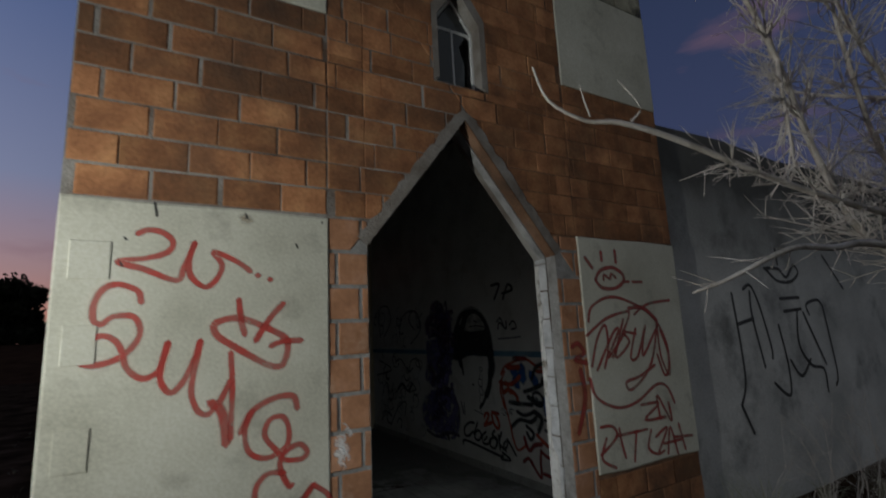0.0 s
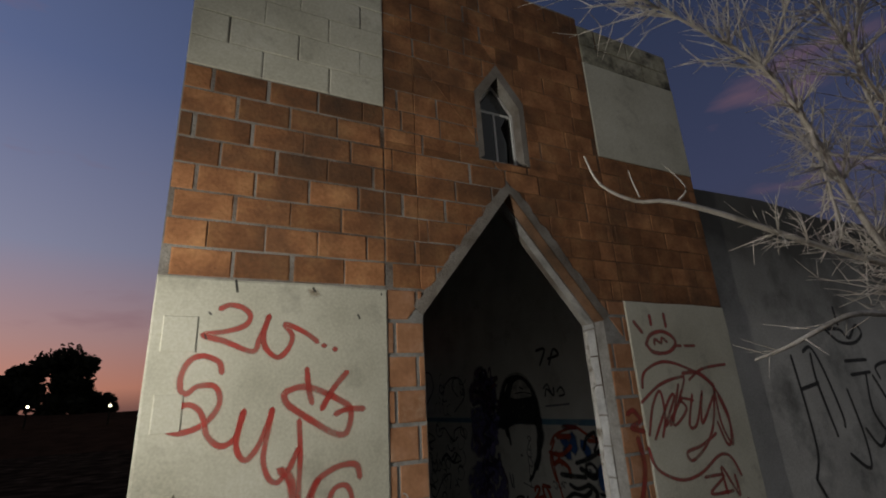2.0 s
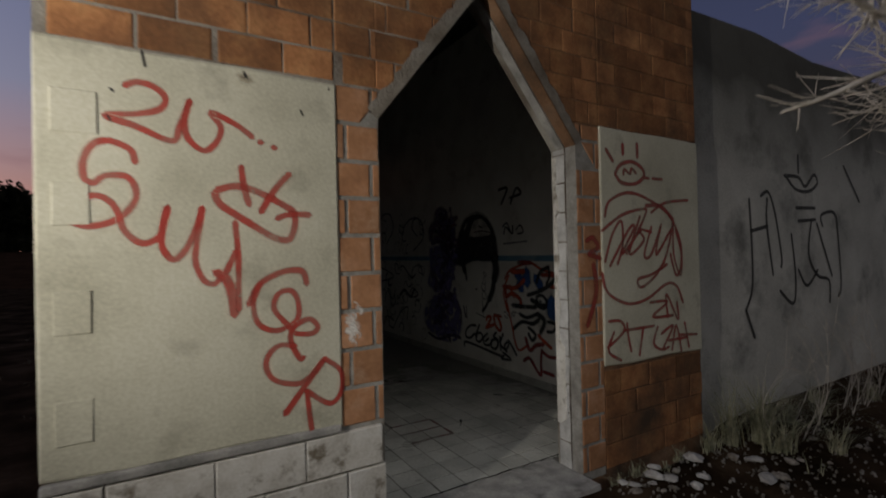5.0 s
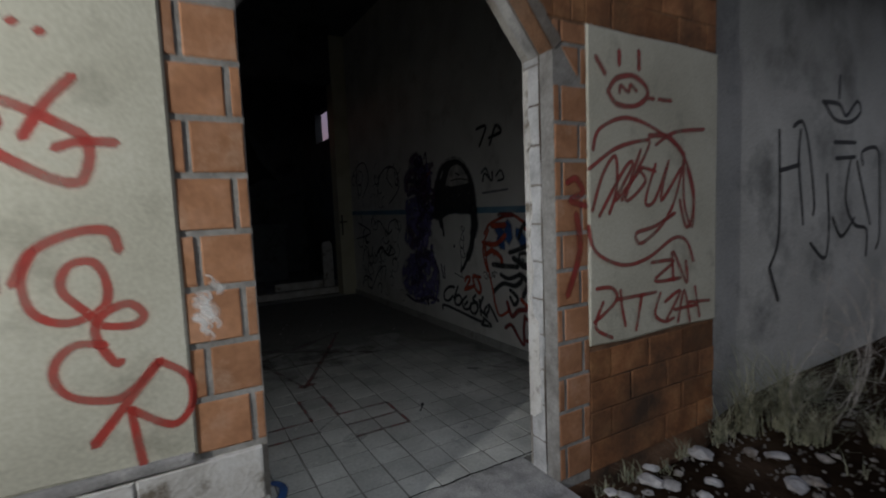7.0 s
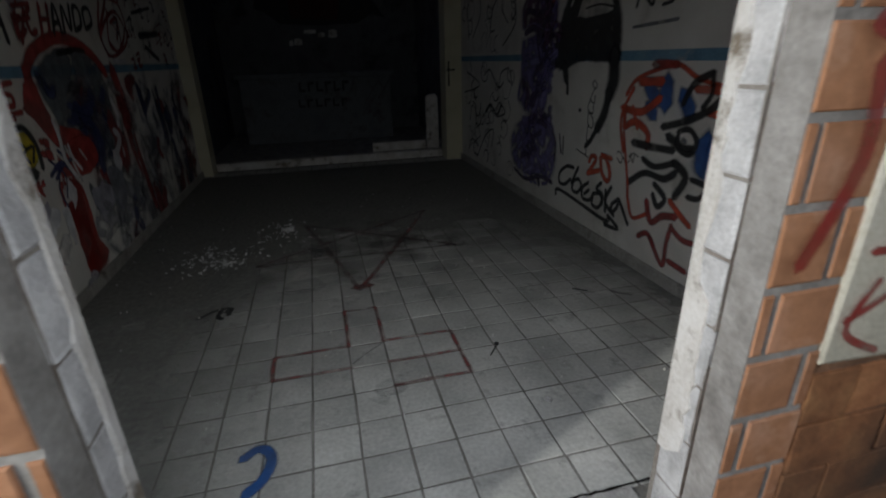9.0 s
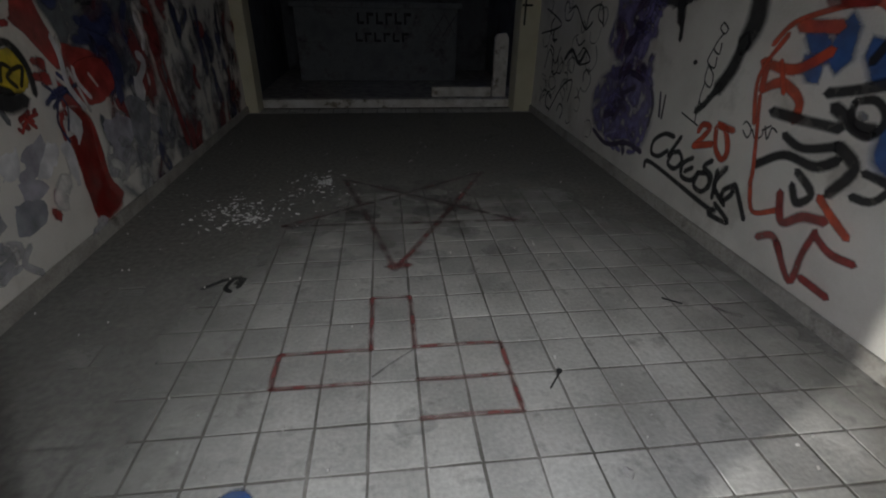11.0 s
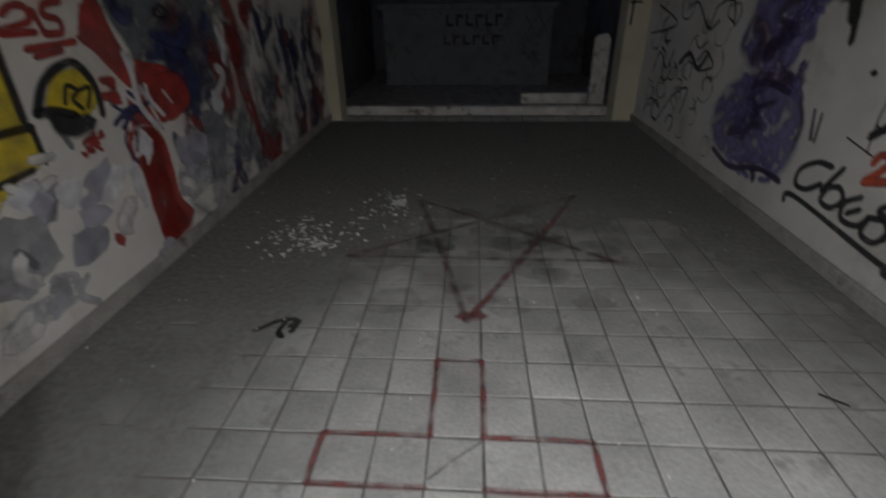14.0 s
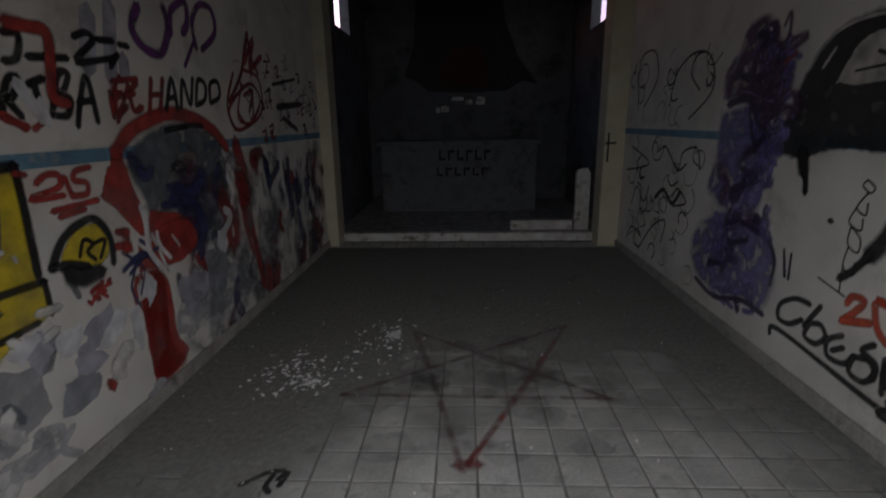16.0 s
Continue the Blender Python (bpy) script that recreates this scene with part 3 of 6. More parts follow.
# flat pale patches on the end wall, in place of small white things over the altar
for x, z, w, h in ((0.25, 1.96, 0.17, 0.15), (0.03, 1.94, 0.14, 0.09), (-0.42, 1.82, 0.16, 0.12), (-0.18, 2.0, 0.24, 0.07), (-0.55, 1.80, 0.08, 0.10)):
    bm = bmesh.new()
    prism(bm, [(x - w / 2, z - h * 0.4), (x - w * 0.1, z - h / 2), (x + w / 2, z - h * 0.42), (x + w * 0.46, z + h * 0.38), (x + w * 0.1, z + h / 2), (x - w * 0.42, z + h * 0.4)], BACK_Y - 0.012, BACK_Y - 0.001)
    tagged(put("pale_patch", bm, M_WHITEWASH), "small pale patch on the end wall", "plaster patch", "plaster patches over the altar")
bm = bmesh.new()
prism(bm, [(-0.10, 0.0), (0.095, 0.0), (0.09, 0.78), (0.05, 0.845), (-0.06, 0.83), (-0.095, 0.79)], -0.05, 0.05)
slab = tagged(put("upright_slab", bm, M_WHITEWASH), "broken white plaster slab standing on the step", "slab")
slab.location = (1.56, STEP_Y + 0.25, 0.10)
bm = bmesh.new()
box(bm, 0.58, 1.44, STEP_Y + 0.20, STEP_Y + 0.32, 0.10, 0.235, 0.016)
tagged(put("low_kerb", bm, M_WHITEWASH), "remnant of a low white chancel kerb", "kerb")
# dark robed shape painted on the end wall
bm = bmesh.new()
prism(bm, [(-1.16, 2.40), (-0.95, 2.32), (-0.72, 2.14), (0.0, 2.10), (0.74, 2.14), (1.02, 2.30), (1.30, 2.24), (0.92, 2.75), (0.68, 3.35), (0.62, 3.9), (-0.9, 3.9), (-0.98, 2.95)], BACK_Y - 0.006, BACK_Y)
robe = tagged(put("wall_painting", bm, M_BLACK), "large black robed shape painted on the end wall", "painting")
M_DARKRED = material("dark_red_paint", [(0.03, 0.008, 0.008), (0.06, 0.014, 0.012)], 6, 0.7, 0.0, 60)
bm = bmesh.new()
prism(bm, [(-0.50, 2.22), (0.36, 2.2), (0.44, 2.5), (0.2, 2.95), (-0.25, 2.9), (-0.52, 2.55)], BACK_Y - 0.010, BACK_Y - 0.0061)
part("red_field", bm, M_DARKRED, robe, "dark red field within the black shape")

# ---- spray paint ----


def spray(name, colour, wear=0.25, soft=0.55, cover=0.98):
    """Paint with a soft, speckled edge: the UV's u runs from 0 in the stroke's middle to 1 at its rim."""
    m = bpy.data.materials.new(name)
    m.use_nodes = True
    n, l = m.node_tree.nodes, m.node_tree.links
    p, o = n["Principled BSDF"], n["Material Output"]
    uv, sep = n.new("ShaderNodeUVMap"), n.new("ShaderNodeSeparateXYZ")
    l.new(uv.outputs[0], sep.inputs[0])
    geo = n.new("ShaderNodeNewGeometry")
    fine, big = n.new("ShaderNodeTexNoise"), n.new("ShaderNodeTexNoise")
    fine.inputs["Scale"].default_value, big.inputs["Scale"].default_value, big.inputs["Detail"].default_value = 220, 9, 6
    for t in (fine, big):
        l.new(geo.outputs["Position"], t.inputs["Vector"])
    rgb = ramp(n, [(0.3, [c * 0.72 for c in colour]), (0.55, colour), (0.75, [min(1, c * 1.25 + 0.01) for c in colour])])
    l.new(big.outputs[0], rgb.inputs[0])
    l.new(rgb.outputs[0], p.inputs["Base Color"])
    p.inputs["Roughness"].default_value = 0.55
    jitter = n.new("ShaderNodeMath")
    jitter.operation, jitter.inputs[1].default_value, jitter.inputs[2].default_value = "MULTIPLY_ADD", 0.5, -0.25
    l.new(fine.outputs[0], jitter.inputs[0])
    add = n.new("ShaderNodeMath")
    l.new(sep.outputs[0], add.inputs[0])
    l.new(jitter.outputs[0], add.inputs[1])
    edge = n.new("ShaderNodeMapRange")
    edge.inputs[1].default_value, edge.inputs[2].default_value, edge.inputs[3].default_value, edge.inputs[4].default_value = soft, 1.0, 1.0, 0.0
    l.new(add.outputs[0], edge.inputs[0])
    worn = n.new("ShaderNodeMapRange")
    worn.inputs[1].default_value, worn.inputs[2].default_value, worn.inputs[3].default_value, worn.inputs[4].default_value = 0.30, 0.62, (1 - wear) * cover, cover
    l.new(big.outputs[0], worn.inputs[0])
    mul = n.new("ShaderNodeMath")
    mul.operation = "MULTIPLY"
    l.new(edge.outputs[0], mul.inputs[0])
    l.new(worn.outputs[0], mul.inputs[1])
    clear, mix = n.new("ShaderNodeBsdfTransparent"), n.new("ShaderNodeMixShader")
    l.new(mul.outputs[0], mix.inputs[0])
    l.new(clear.outputs[0], mix.inputs[1])
    l.new(p.outputs[0], mix.inputs[2])
    l.new(mix.outputs[0], o.inputs[0])
    return m


RED, DRED, ORANGE = spray("red_spray", (0.36, 0.035, 0.025), 0.3), spray("dark_red_spray", (0.24, 0.022, 0.018), 0.35), spray("orange_red_spray", (0.52, 0.07, 0.025))
SOOT, INK, ASH = spray("soot_black_spray", (0.012, 0.012, 0.013), 0.2), spray("ink_spray", (0.035, 0.02, 0.06)), spray("ash_grey_spray", (0.17, 0.18, 0.19), 0.6)
VIOLET, MAGENTA = spray("violet_spray", (0.23, 0.20, 0.40), 0.4), spray("magenta_spray", (0.17, 0.03, 0.20), 0.4)
YELLOW, WHITE, NAVY, BLUE = spray("yellow_spray", (0.66, 0.50, 0.02)), spray("white_spray", (0.74, 0.73, 0.70), 0.5), spray("navy_spray", (0.03, 0.04, 0.12), 0.5), spray("blue_spray", (0.02, 0.09, 0.30))
CHALK = spray("chalky_residue", (0.66, 0.66, 0.64), 0.95, 0.2, 0.8)
SLATE = spray("slate_grey_spray", (0.105, 0.12, 0.135), 0.45, 0.5, 0.92)
PALE = spray("pale_grey_wash", (0.40, 0.40, 0.42), 0.7, 0.7, 0.85)
STUCCO = spray("scraped_stucco", (0.33, 0.33, 0.34), 0.3, 0.85, 0.95)
PLUM = spray("plum_spray", (0.09, 0.035, 0.085), 0.5, 0.25, 0.95)
DUSK = spray("blue_violet_spray", (0.13, 0.11, 0.28), 0.6, 0.25, 0.95)
MIST = spray("pale_violet_spray", (0.22, 0.20, 0.40), 0.5, 0.2, 0.85)
PLASTER = spray("bare_plaster", (0.55, 0.53, 0.48), 0.3, 0.6, 0.95)
HAZE2 = spray("rust_haze", (0.16, 0.10, 0.05), 0.5, 0.0, 0.7)


class Paint:
    """One painted tag on a wall, as flat strokes a little proud of it. u runs along the wall, v is the height."""

    def __init__(self, side, label):
        self.side, self.label, self.data = side, label, []

    def place(self, u, v, lift):
        if self.side == "front":
            return (u, (-0.0145 if abs(u) > PANEL - 0.004 else -0.0075) - lift, v)
        if self.side == "wing":
            return (u, 0.118 - lift, v)
        if self.side == "floor":
            return (u, v, 0.0025 + lift)
        return ((NR - 0.0055 - lift) if self.side == "east" else (NL + 0.0055 + lift), u, v)

    def line(self, mat, width, pts):
        self.data.append((mat, width, pts))
        return self

    def fill(self, mat, pts):
        self.data.append((mat, 0, pts))
        return self

    def build(self, kind=""):
        """Each stroke is a part; a thick layer of countless ones is one mesh of kind stuff."""
        if kind:
            bm = bmesh.new()
            mats = []
            for n, one in enumerate(self.data):
                self.stroke(bm, n, mats, *one)
            ob = new("graffiti", self.finish(bm, mats))
            ob.visible_shadow = False
            return tagged(ob, self.label, "graffiti", kind=kind)
        ob = thing("graffiti", self.label, "graffiti")
        for n, one in enumerate(self.data):
            bm = bmesh.new()
            mats = []
            self.stroke(bm, n, mats, *one)
            piece = new("stroke" if one[1] else "paint_field", self.finish(bm, mats))
            piece.parent = ob
            piece.visible_shadow = False
        return ob

    def finish(self, bm, mats):
        me = bpy.data.meshes.new("stroke")
        bm.to_mesh(me)
        bm.free()
        for mat in mats:
            me.materials.append(mat)
        return me

    def stroke(self, bm, n, mats, mat, width, pts):
        uvs = bm.loops.layers.uv.verify()
        lift = n * (0.00035 if len(self.data) < 60 else 0.00008)
        if mat not in mats:
            mats.append(mat)
        slot = mats.index(mat)
        faces = []

        def vert(p, rim):
            return bm.verts.new(self.place(p[0], p[1], lift)), rim

        if width == 0:
            cx, cy = sum(p[0] for p in pts) / len(pts), sum(p[1] for p in pts) / len(pts)
            outline = curve(pts + [pts[0]], 7)[:-1]
            torn = 0.05 if mat in (WHITE, PALE, STUCCO, FLAKED, LILAC, GREYED) else 0.008
            rough = [(p[0] + torn * noise.noise((p[0] * 11, p[1] * 11, n)) + 0.013 * noise.noise((p[0] * 40, p[1] * 40, n)), p[1] + torn * noise.noise((p[0] * 11, p[1] * 11, n + 9)) + 0.013 * noise.noise((p[0] * 40, p[1] * 40, n + 9))) for p in outline]
            rim = [vert(p, 1.0) for p in rough]
            ring = [vert((cx + (p[0] - cx) * 0.86, cy + (p[1] - cy) * 0.86), 0.2) for p in rough]
            for i in range(len(rim)):
                j = (i + 1) % len(rim)
                faces.append((rim[i], rim[j], ring[j], ring[i]))
            faces.append(tuple(ring))
        else:
            line = curve(pts, 6)
            rows = []
            for i, p in enumerate(line):
                a, b = line[max(0, i - 1)], line[min(len(line) - 1, i + 1)]
                tx, ty = b[0] - a[0], b[1] - a[1]
                d = math.hypot(tx, ty) or 1
                w = width * 0.66 * (1 + 0.16 * noise.noise((i * 0.21, n, width * 90)))
                ox, oy = -ty / d * w, tx / d * w
                rows.append((vert((p[0] + ox, p[1] + oy), 1.0), vert(p, 0.0), vert((p[0] - ox, p[1] - oy), 1.0), (tx / d * w, ty / d * w), p))
            for r, q in zip(rows, rows[1:]):
                faces += [(r[0], q[0], q[1], r[1]), (r[1], q[1], q[2], r[2])]
            for r, sign in ((rows[0], -1), (rows[-1], 1)):
                ox, oy = r[3]
                tip = vert((r[4][0] + sign * ox, r[4][1] + sign * oy), 1.0)
                faces += [(r[0], r[1], tip), (r[1], r[2], tip)]
        for f in faces:
            face = bm.faces.new([v for v, _ in f])
            face.material_index = slot
            for loop, (_, rim_u) in zip(face.loops, f):
                loop[uvs].uv = (rim_u, 0.5)


def curve(pts, steps):
    """A smooth line through the points (Catmull-Rom)."""
    if len(pts) < 3:
        return [(pts[0][0] + (pts[-1][0] - pts[0][0]) * i / steps, pts[0][1] + (pts[-1][1] - pts[0][1]) * i / steps) for i in range(steps + 1)]
    line = []
    for i in range(len(pts) - 1):
        p0, p1, p2, p3 = pts[max(0, i - 1)], pts[i], pts[i + 1], pts[min(len(pts) - 1, i + 2)]
        for k in range(steps):
            f = k / steps
            line.append(tuple(0.5 * (2 * p1[c] + (p2[c] - p0[c]) * f + (2 * p0[c] - 5 * p1[c] + 4 * p2[c] - p3[c]) * f * f + (3 * p1[c] - p0[c] - 3 * p2[c] + p3[c]) * f ** 3) for c in (0, 1)))
    return line + [tuple(pts[-1])]


tags = []
g = Paint("front", "red spray tag on the cream panel")
g.line(RED, 0.026, [(-1.83, 2.24), (-1.79, 2.26), (-1.73, 2.25), (-1.69, 2.21), (-1.71, 2.16), (-1.79, 2.13), (-1.9, 2.11), (-1.8, 2.08), (-1.67, 2.03), (-1.64, 2.09), (-1.6, 2.21)])
g.line(RED, 0.026, [(-1.6, 2.21), (-1.62, 2.12), (-1.61, 2.05), (-1.55, 2), (-1.5, 2.04), (-1.48, 2.11), (-1.52, 2.17), (-1.42, 2.13), (-1.35, 2.08)])
g.line(RED, 0.026, [(-1.32, 2.06), (-1.31, 2.06)])
g.line(RED, 0.026, [(-1.26, 2.04), (-1.25, 2.04)])
g.line(RED, 0.026, [(-1.8, 1.93), (-1.81, 1.97), (-1.83, 1.99), (-1.89, 2.01), (-1.94, 1.99), (-1.97, 1.93), (-1.97, 1.86), (-1.94, 1.84), (-1.9, 1.87), (-1.83, 1.87), (-1.8, 1.82), (-1.81, 1.76), (-1.86, 1.7), (-1.94, 1.67), (-2, 1.68), (-2.03, 1.72), (-2.01, 1.76), (-1.94, 1.79), (-1.89, 1.77), (-1.86, 1.72), (-1.84, 1.65), (-1.78, 1.6), (-1.72, 1.63), (-1.7, 1.7), (-1.69, 1.75)])
g.line(RED, 0.026, [(-1.69, 1.75), (-1.71, 1.66), (-1.71, 1.58), (-1.67, 1.53), (-1.62, 1.58), (-1.58, 1.68), (-1.56, 1.75)])
g.line(RED, 0.026, [(-1.56, 1.75), (-1.58, 1.62), (-1.59, 1.52), (-1.56, 1.44), (-1.52, 1.42), (-1.49, 1.45)])
g.line(RED, 0.04, [(-1.51, 1.47), (-1.47, 1.44), (-1.45, 1.38), (-1.44, 1.28)])
g.line(RED, 0.026, [(-1.43, 1.69), (-1.42, 1.55), (-1.42, 1.41), (-1.42, 1.3)])
g.line(RED, 0.026, [(-1.43, 1.56), (-1.47, 1.47)])
g.line(RED, 0.03, [(-1.38, 1.32), (-1.33, 1.41), (-1.23, 1.46), (-1.14, 1.46), (-1.12, 1.4)])
g.line(RED, 0.026, [(-1.33, 1.41), (-1.36, 1.33), (-1.34, 1.23), (-1.26, 1.19), (-1.17, 1.23), (-1.16, 1.31), (-1.19, 1.37), (-1.25, 1.36), (-1.27, 1.29), (-1.21, 1.21), (-1.18, 1.17), (-1.1, 1.16), (-1.07, 1.19), (-1.11, 1.23), (-1.18, 1.2), (-1.2, 1.14), (-1.16, 1.05), (-1.14, 1.05)])
g.line(RED, 0.026, [(-1.18, 1.11), (-1.25, 1.12), (-1.3, 1.08), (-1.31, 1.02), (-1.27, 0.96), (-1.17, 0.93), (-1.11, 0.96), (-1.05, 1.02)])
g.line(RED, 0.03, [(-1.04, 1.03), (-1.23, 0.8)])
g.line(RED, 0.026, [(-1.04, 1.03), (-0.96, 0.96), (-0.96, 0.86), (-1.02, 0.81), (-1.13, 0.89)])
g.line(RED, 0.026, [(-1.13, 0.89), (-1.11, 0.7)])
g.line(RED, 0.032, [(-1.51, 1.82), (-1.49, 1.77), (-1.39, 1.7), (-1.26, 1.62), (-1.19, 1.62), (-1.17, 1.73), (-1.25, 1.79), (-1.36, 1.84), (-1.44, 1.85), (-1.5, 1.83)])
g.line(RED, 0.028, [(-1.4, 1.94), (-1.39, 1.85), (-1.37, 1.77)])
g.line(RED, 0.028, [(-1.19, 1.92), (-1.26, 1.84), (-1.32, 1.74)])
g.line(RED, 0.028, [(-1.1, 1.73), (-1.19, 1.73), (-1.25, 1.71)])
tags.append(g)
g = Paint("front", "dark red spray tags and a crowned eye on the cream panel")
g.line(DRED, 0.03, [(1.01, 2.24), (1.08, 2.16)])
g.line(DRED, 0.03, [(1.19, 2.29), (1.19, 2.22)])
g.line(DRED, 0.03, [(1.35, 2.31), (1.35, 2.21)])
g.line(DRED, 0.03, [(1.1, 2.07), (1.16, 2.14), (1.29, 2.17), (1.4, 2.13), (1.42, 2.07), (1.32, 2.01), (1.17, 2.01), (1.1, 2.07)])
g.line(DRED, 0.023, [(1.19, 2.07), (1.2, 2.11), (1.26, 2.08), (1.28, 2.12), (1.33, 2.09)])
g.line(DRED, 0.023, [(1.42, 2.06), (1.48, 2.06)])
g.line(DRED, 0.023, [(1.52, 2.06), (1.64, 2.06)])
g.line(DRED, 0.023, [(0.98, 1.76), (1.03, 1.87), (1.24, 1.94), (1.49, 1.89), (1.73, 1.77), (1.86, 1.55), (1.84, 1.35), (1.78, 1.32), (1.72, 1.48)])
g.line(DRED, 0.023, [(0.95, 1.66), (1.15, 1.77), (1.37, 1.82), (1.43, 1.79), (1.2, 1.49)])
g.line(DRED, 0.023, [(0.97, 1.44), (1.05, 1.63), (1.15, 1.73), (1.16, 1.56), (1.1, 1.42)])
g.line(DRED, 0.023, [(1.02, 1.41), (1.23, 1.67), (1.29, 1.68), (1.15, 1.49), (1.37, 1.67)])
g.line(DRED, 0.023, [(1.36, 1.77), (1.23, 1.49), (1.4, 1.59), (1.34, 1.67), (1.49, 1.65)])
g.line(DRED, 0.023, [(1.49, 1.69), (1.4, 1.48), (1.48, 1.48), (1.6, 1.69)])
g.line(DRED, 0.023, [(1.61, 1.71), (1.54, 1.48), (1.73, 1.67)])
g.line(DRED, 0.024, [(1.76, 1.73), (1.67, 1.48), (1.54, 1.33), (1.36, 1.24), (1.32, 1.3), (1.48, 1.33), (1.67, 1.4)])
g.line(DRED, 0.023, [(1.76, 1.75), (1.76, 1.47), (1.84, 1.31), (1.86, 1.47), (1.79, 1.67)])
g.line(DRED, 0.03, [(1.43, 1.85), (1.61, 1.85), (1.76, 1.75)])
g.line(DRED, 0.023, [(1.49, 1.8), (1.67, 1.88), (1.96, 1.91)])
g.line(DRED, 0.023, [(0.94, 1.36), (0.99, 1.22), (1.2, 1.13), (1.42, 1.15), (1.66, 1.25), (1.79, 1.22), (1.86, 1.09)])
g.line(DRED, 0.023, [(1.45, 1.12), (1.66, 1.11), (1.48, 1.01), (1.73, 1)])
g.line(DRED, 0.023, [(1.66, 0.99), (1.65, 1.17), (1.79, 0.96), (1.78, 1.1)])
g.line(DRED, 0.022, [(0.99, 1.02), (1.11, 1.01), (1.15, 0.94), (1.02, 0.86), (0.97, 0.84)])
g.line(DRED, 0.022, [(1.04, 0.94), (0.98, 0.81), (1.11, 0.73)])
g.line(DRED, 0.022, [(1.18, 0.99), (1.19, 0.9), (1.22, 0.78)])
g.line(DRED, 0.022, [(1.14, 0.94), (1.49, 0.94)])
g.line(DRED, 0.022, [(1.36, 0.94), (1.31, 0.74)])
g.line(DRED, 0.022, [(1.53, 0.93), (1.48, 0.81), (1.57, 0.75), (1.66, 0.76)])
g.line(DRED, 0.022, [(1.57, 0.87), (1.72, 0.92), (1.59, 0.76)])
g.line(DRED, 0.022, [(1.7, 0.73), (1.76, 0.92), (1.82, 0.71)])
g.line(DRED, 0.022, [(1.66, 0.81), (1.9, 0.81)])
g.line(DRED, 0.022, [(1.87, 0.93), (1.92, 0.73)])
g.line(DRED, 0.022, [(1.79, 0.84), (2.03, 0.82)])
g.line(DRED, 0.035, [(0.79, 1.59), (0.85, 1.61), (0.9, 1.54), (0.81, 1.5), (0.92, 1.47)])
g.line(DRED, 0.04, [(0.85, 1.43), (0.87, 1.23), (0.78, 1.01)])
tags.append(g)
g = Paint("wing", "black spray letters and a small crown on the weathered plaster")
g.line(SOOT, 0.035, [(3.18, 1.98), (3.21, 1.44), (3.19, 1.1), (3.07, 0.91)])
g.line(SOOT, 0.035, [(3.2, 1.67), (3.52, 1.72)])
g.line(SOOT, 0.035, [(3.4, 2.02), (3.55, 2.06), (3.67, 1.85), (3.78, 1.43), (3.77, 1.3)])
g.line(SOOT, 0.035, [(3.52, 2), (3.5, 1.74), (3.6, 1.23)])
g.line(SOOT, 0.035, [(4, 1.64), (4.07, 1.2), (4.01, 0.91), (3.73, 1.06)])
g.line(SOOT, 0.035, [(4.12, 1.92), (4.56, 1.93)])
g.line(SOOT, 0.035, [(4.16, 1.78), (4.56, 1.8)])
g.line(SOOT, 0.035, [(3.88, 2.25), (4.19, 2.25), (4.34, 2.16), (4.55, 2.3), (4.63, 2.21), (4.42, 2.11), (4.12, 2.12), (3.91, 2.25)])
g.line(SOOT, 0.035, [(4.19, 2.49), (4.19, 2.3)])
g.line(SOOT, 0.035, [(4.46, 1.79), (4.38, 1.42), (4.58, 1.18), (4.86, 1.11), (4.87, 0.86)])
g.line(SOOT, 0.035, [(4.59, 1.76), (4.94, 1.16)])
g.line(SOOT, 0.035, [(5.1, 1.83), (4.98, 1.9), (4.7, 1.85), (4.73, 1.73)])
g.line(SOOT, 0.035, [(5.1, 1.83), (5.18, 1.09), (5.1, 0.91)])
g.line(SOOT, 0.035, [(4.13, 1.26), (4.32, 1.08), (4.58, 1.24)])
g.line(SOOT, 0.035, [(5.33, 2.45), (5.76, 2.04)])
g.line(SOOT, 0.035, [(3.07, 0.9), (3.21, 0.64)])
tags.append(g)
g = Paint("east", "purple and blue-violet throw-up on the nave wall")
g.fill(PLUM, [(4.21, 1.69), (4.24, 1.89), (4.07, 2.05), (4, 2.18), (3.81, 2.24), (3.63, 2.14), (3.55, 1.98), (3.4, 1.8), (3.47, 1.67), (3.69, 1.65), (3.96, 1.7)])
g.fill(DUSK, [(4.23, 1.64), (3.7, 1.69), (3.54, 1.53), (3.55, 1.32), (3.53, 1.03), (3.67, 0.91), (4.03, 0.88), (4.29, 1.03), (4.22, 1.28)])
g.fill(DUSK, [(4.34, 0.76), (3.96, 0.92), (3.55, 0.97), (3.36, 0.82), (3.27, 0.6), (3.35, 0.33), (3.61, 0.32), (3.9, 0.24), (4.29, 0.28), (4.46, 0.52)])
g.line(MIST, 0.13, [(4.09, 1.51), (3.92, 1.53), (3.73, 1.5)])
g.line(MIST, 0.1, [(4.08, 1.37), (3.84, 1.41), (3.66, 1.39)])
g.line(MIST, 0.1, [(3.94, 1.02), (3.76, 1.1), (3.61, 1.2)])
g.line(MIST, 0.09, [(4.25, 0.44), (4.1, 0.58), (3.97, 0.52)])
g.line(PLUM, 0.12, [(4.14, 1.2), (3.99, 1.13), (4.03, 0.98)])
g.line(PLUM, 0.08, [(3.82, 1.33), (3.7, 1.36)])
g.line(MIST, 0.015, [(4.14, 1.7), (4.17, 1.83), (4.06, 1.97), (3.85, 2.12), (3.74, 2.14)])
g.line(MIST, 0.015, [(4.14, 1.7), (3.93, 1.75), (3.58, 1.67), (3.52, 1.78)])
g.line(WHITE, 0.035, [(3.95, 1.91), (3.93, 1.89)])
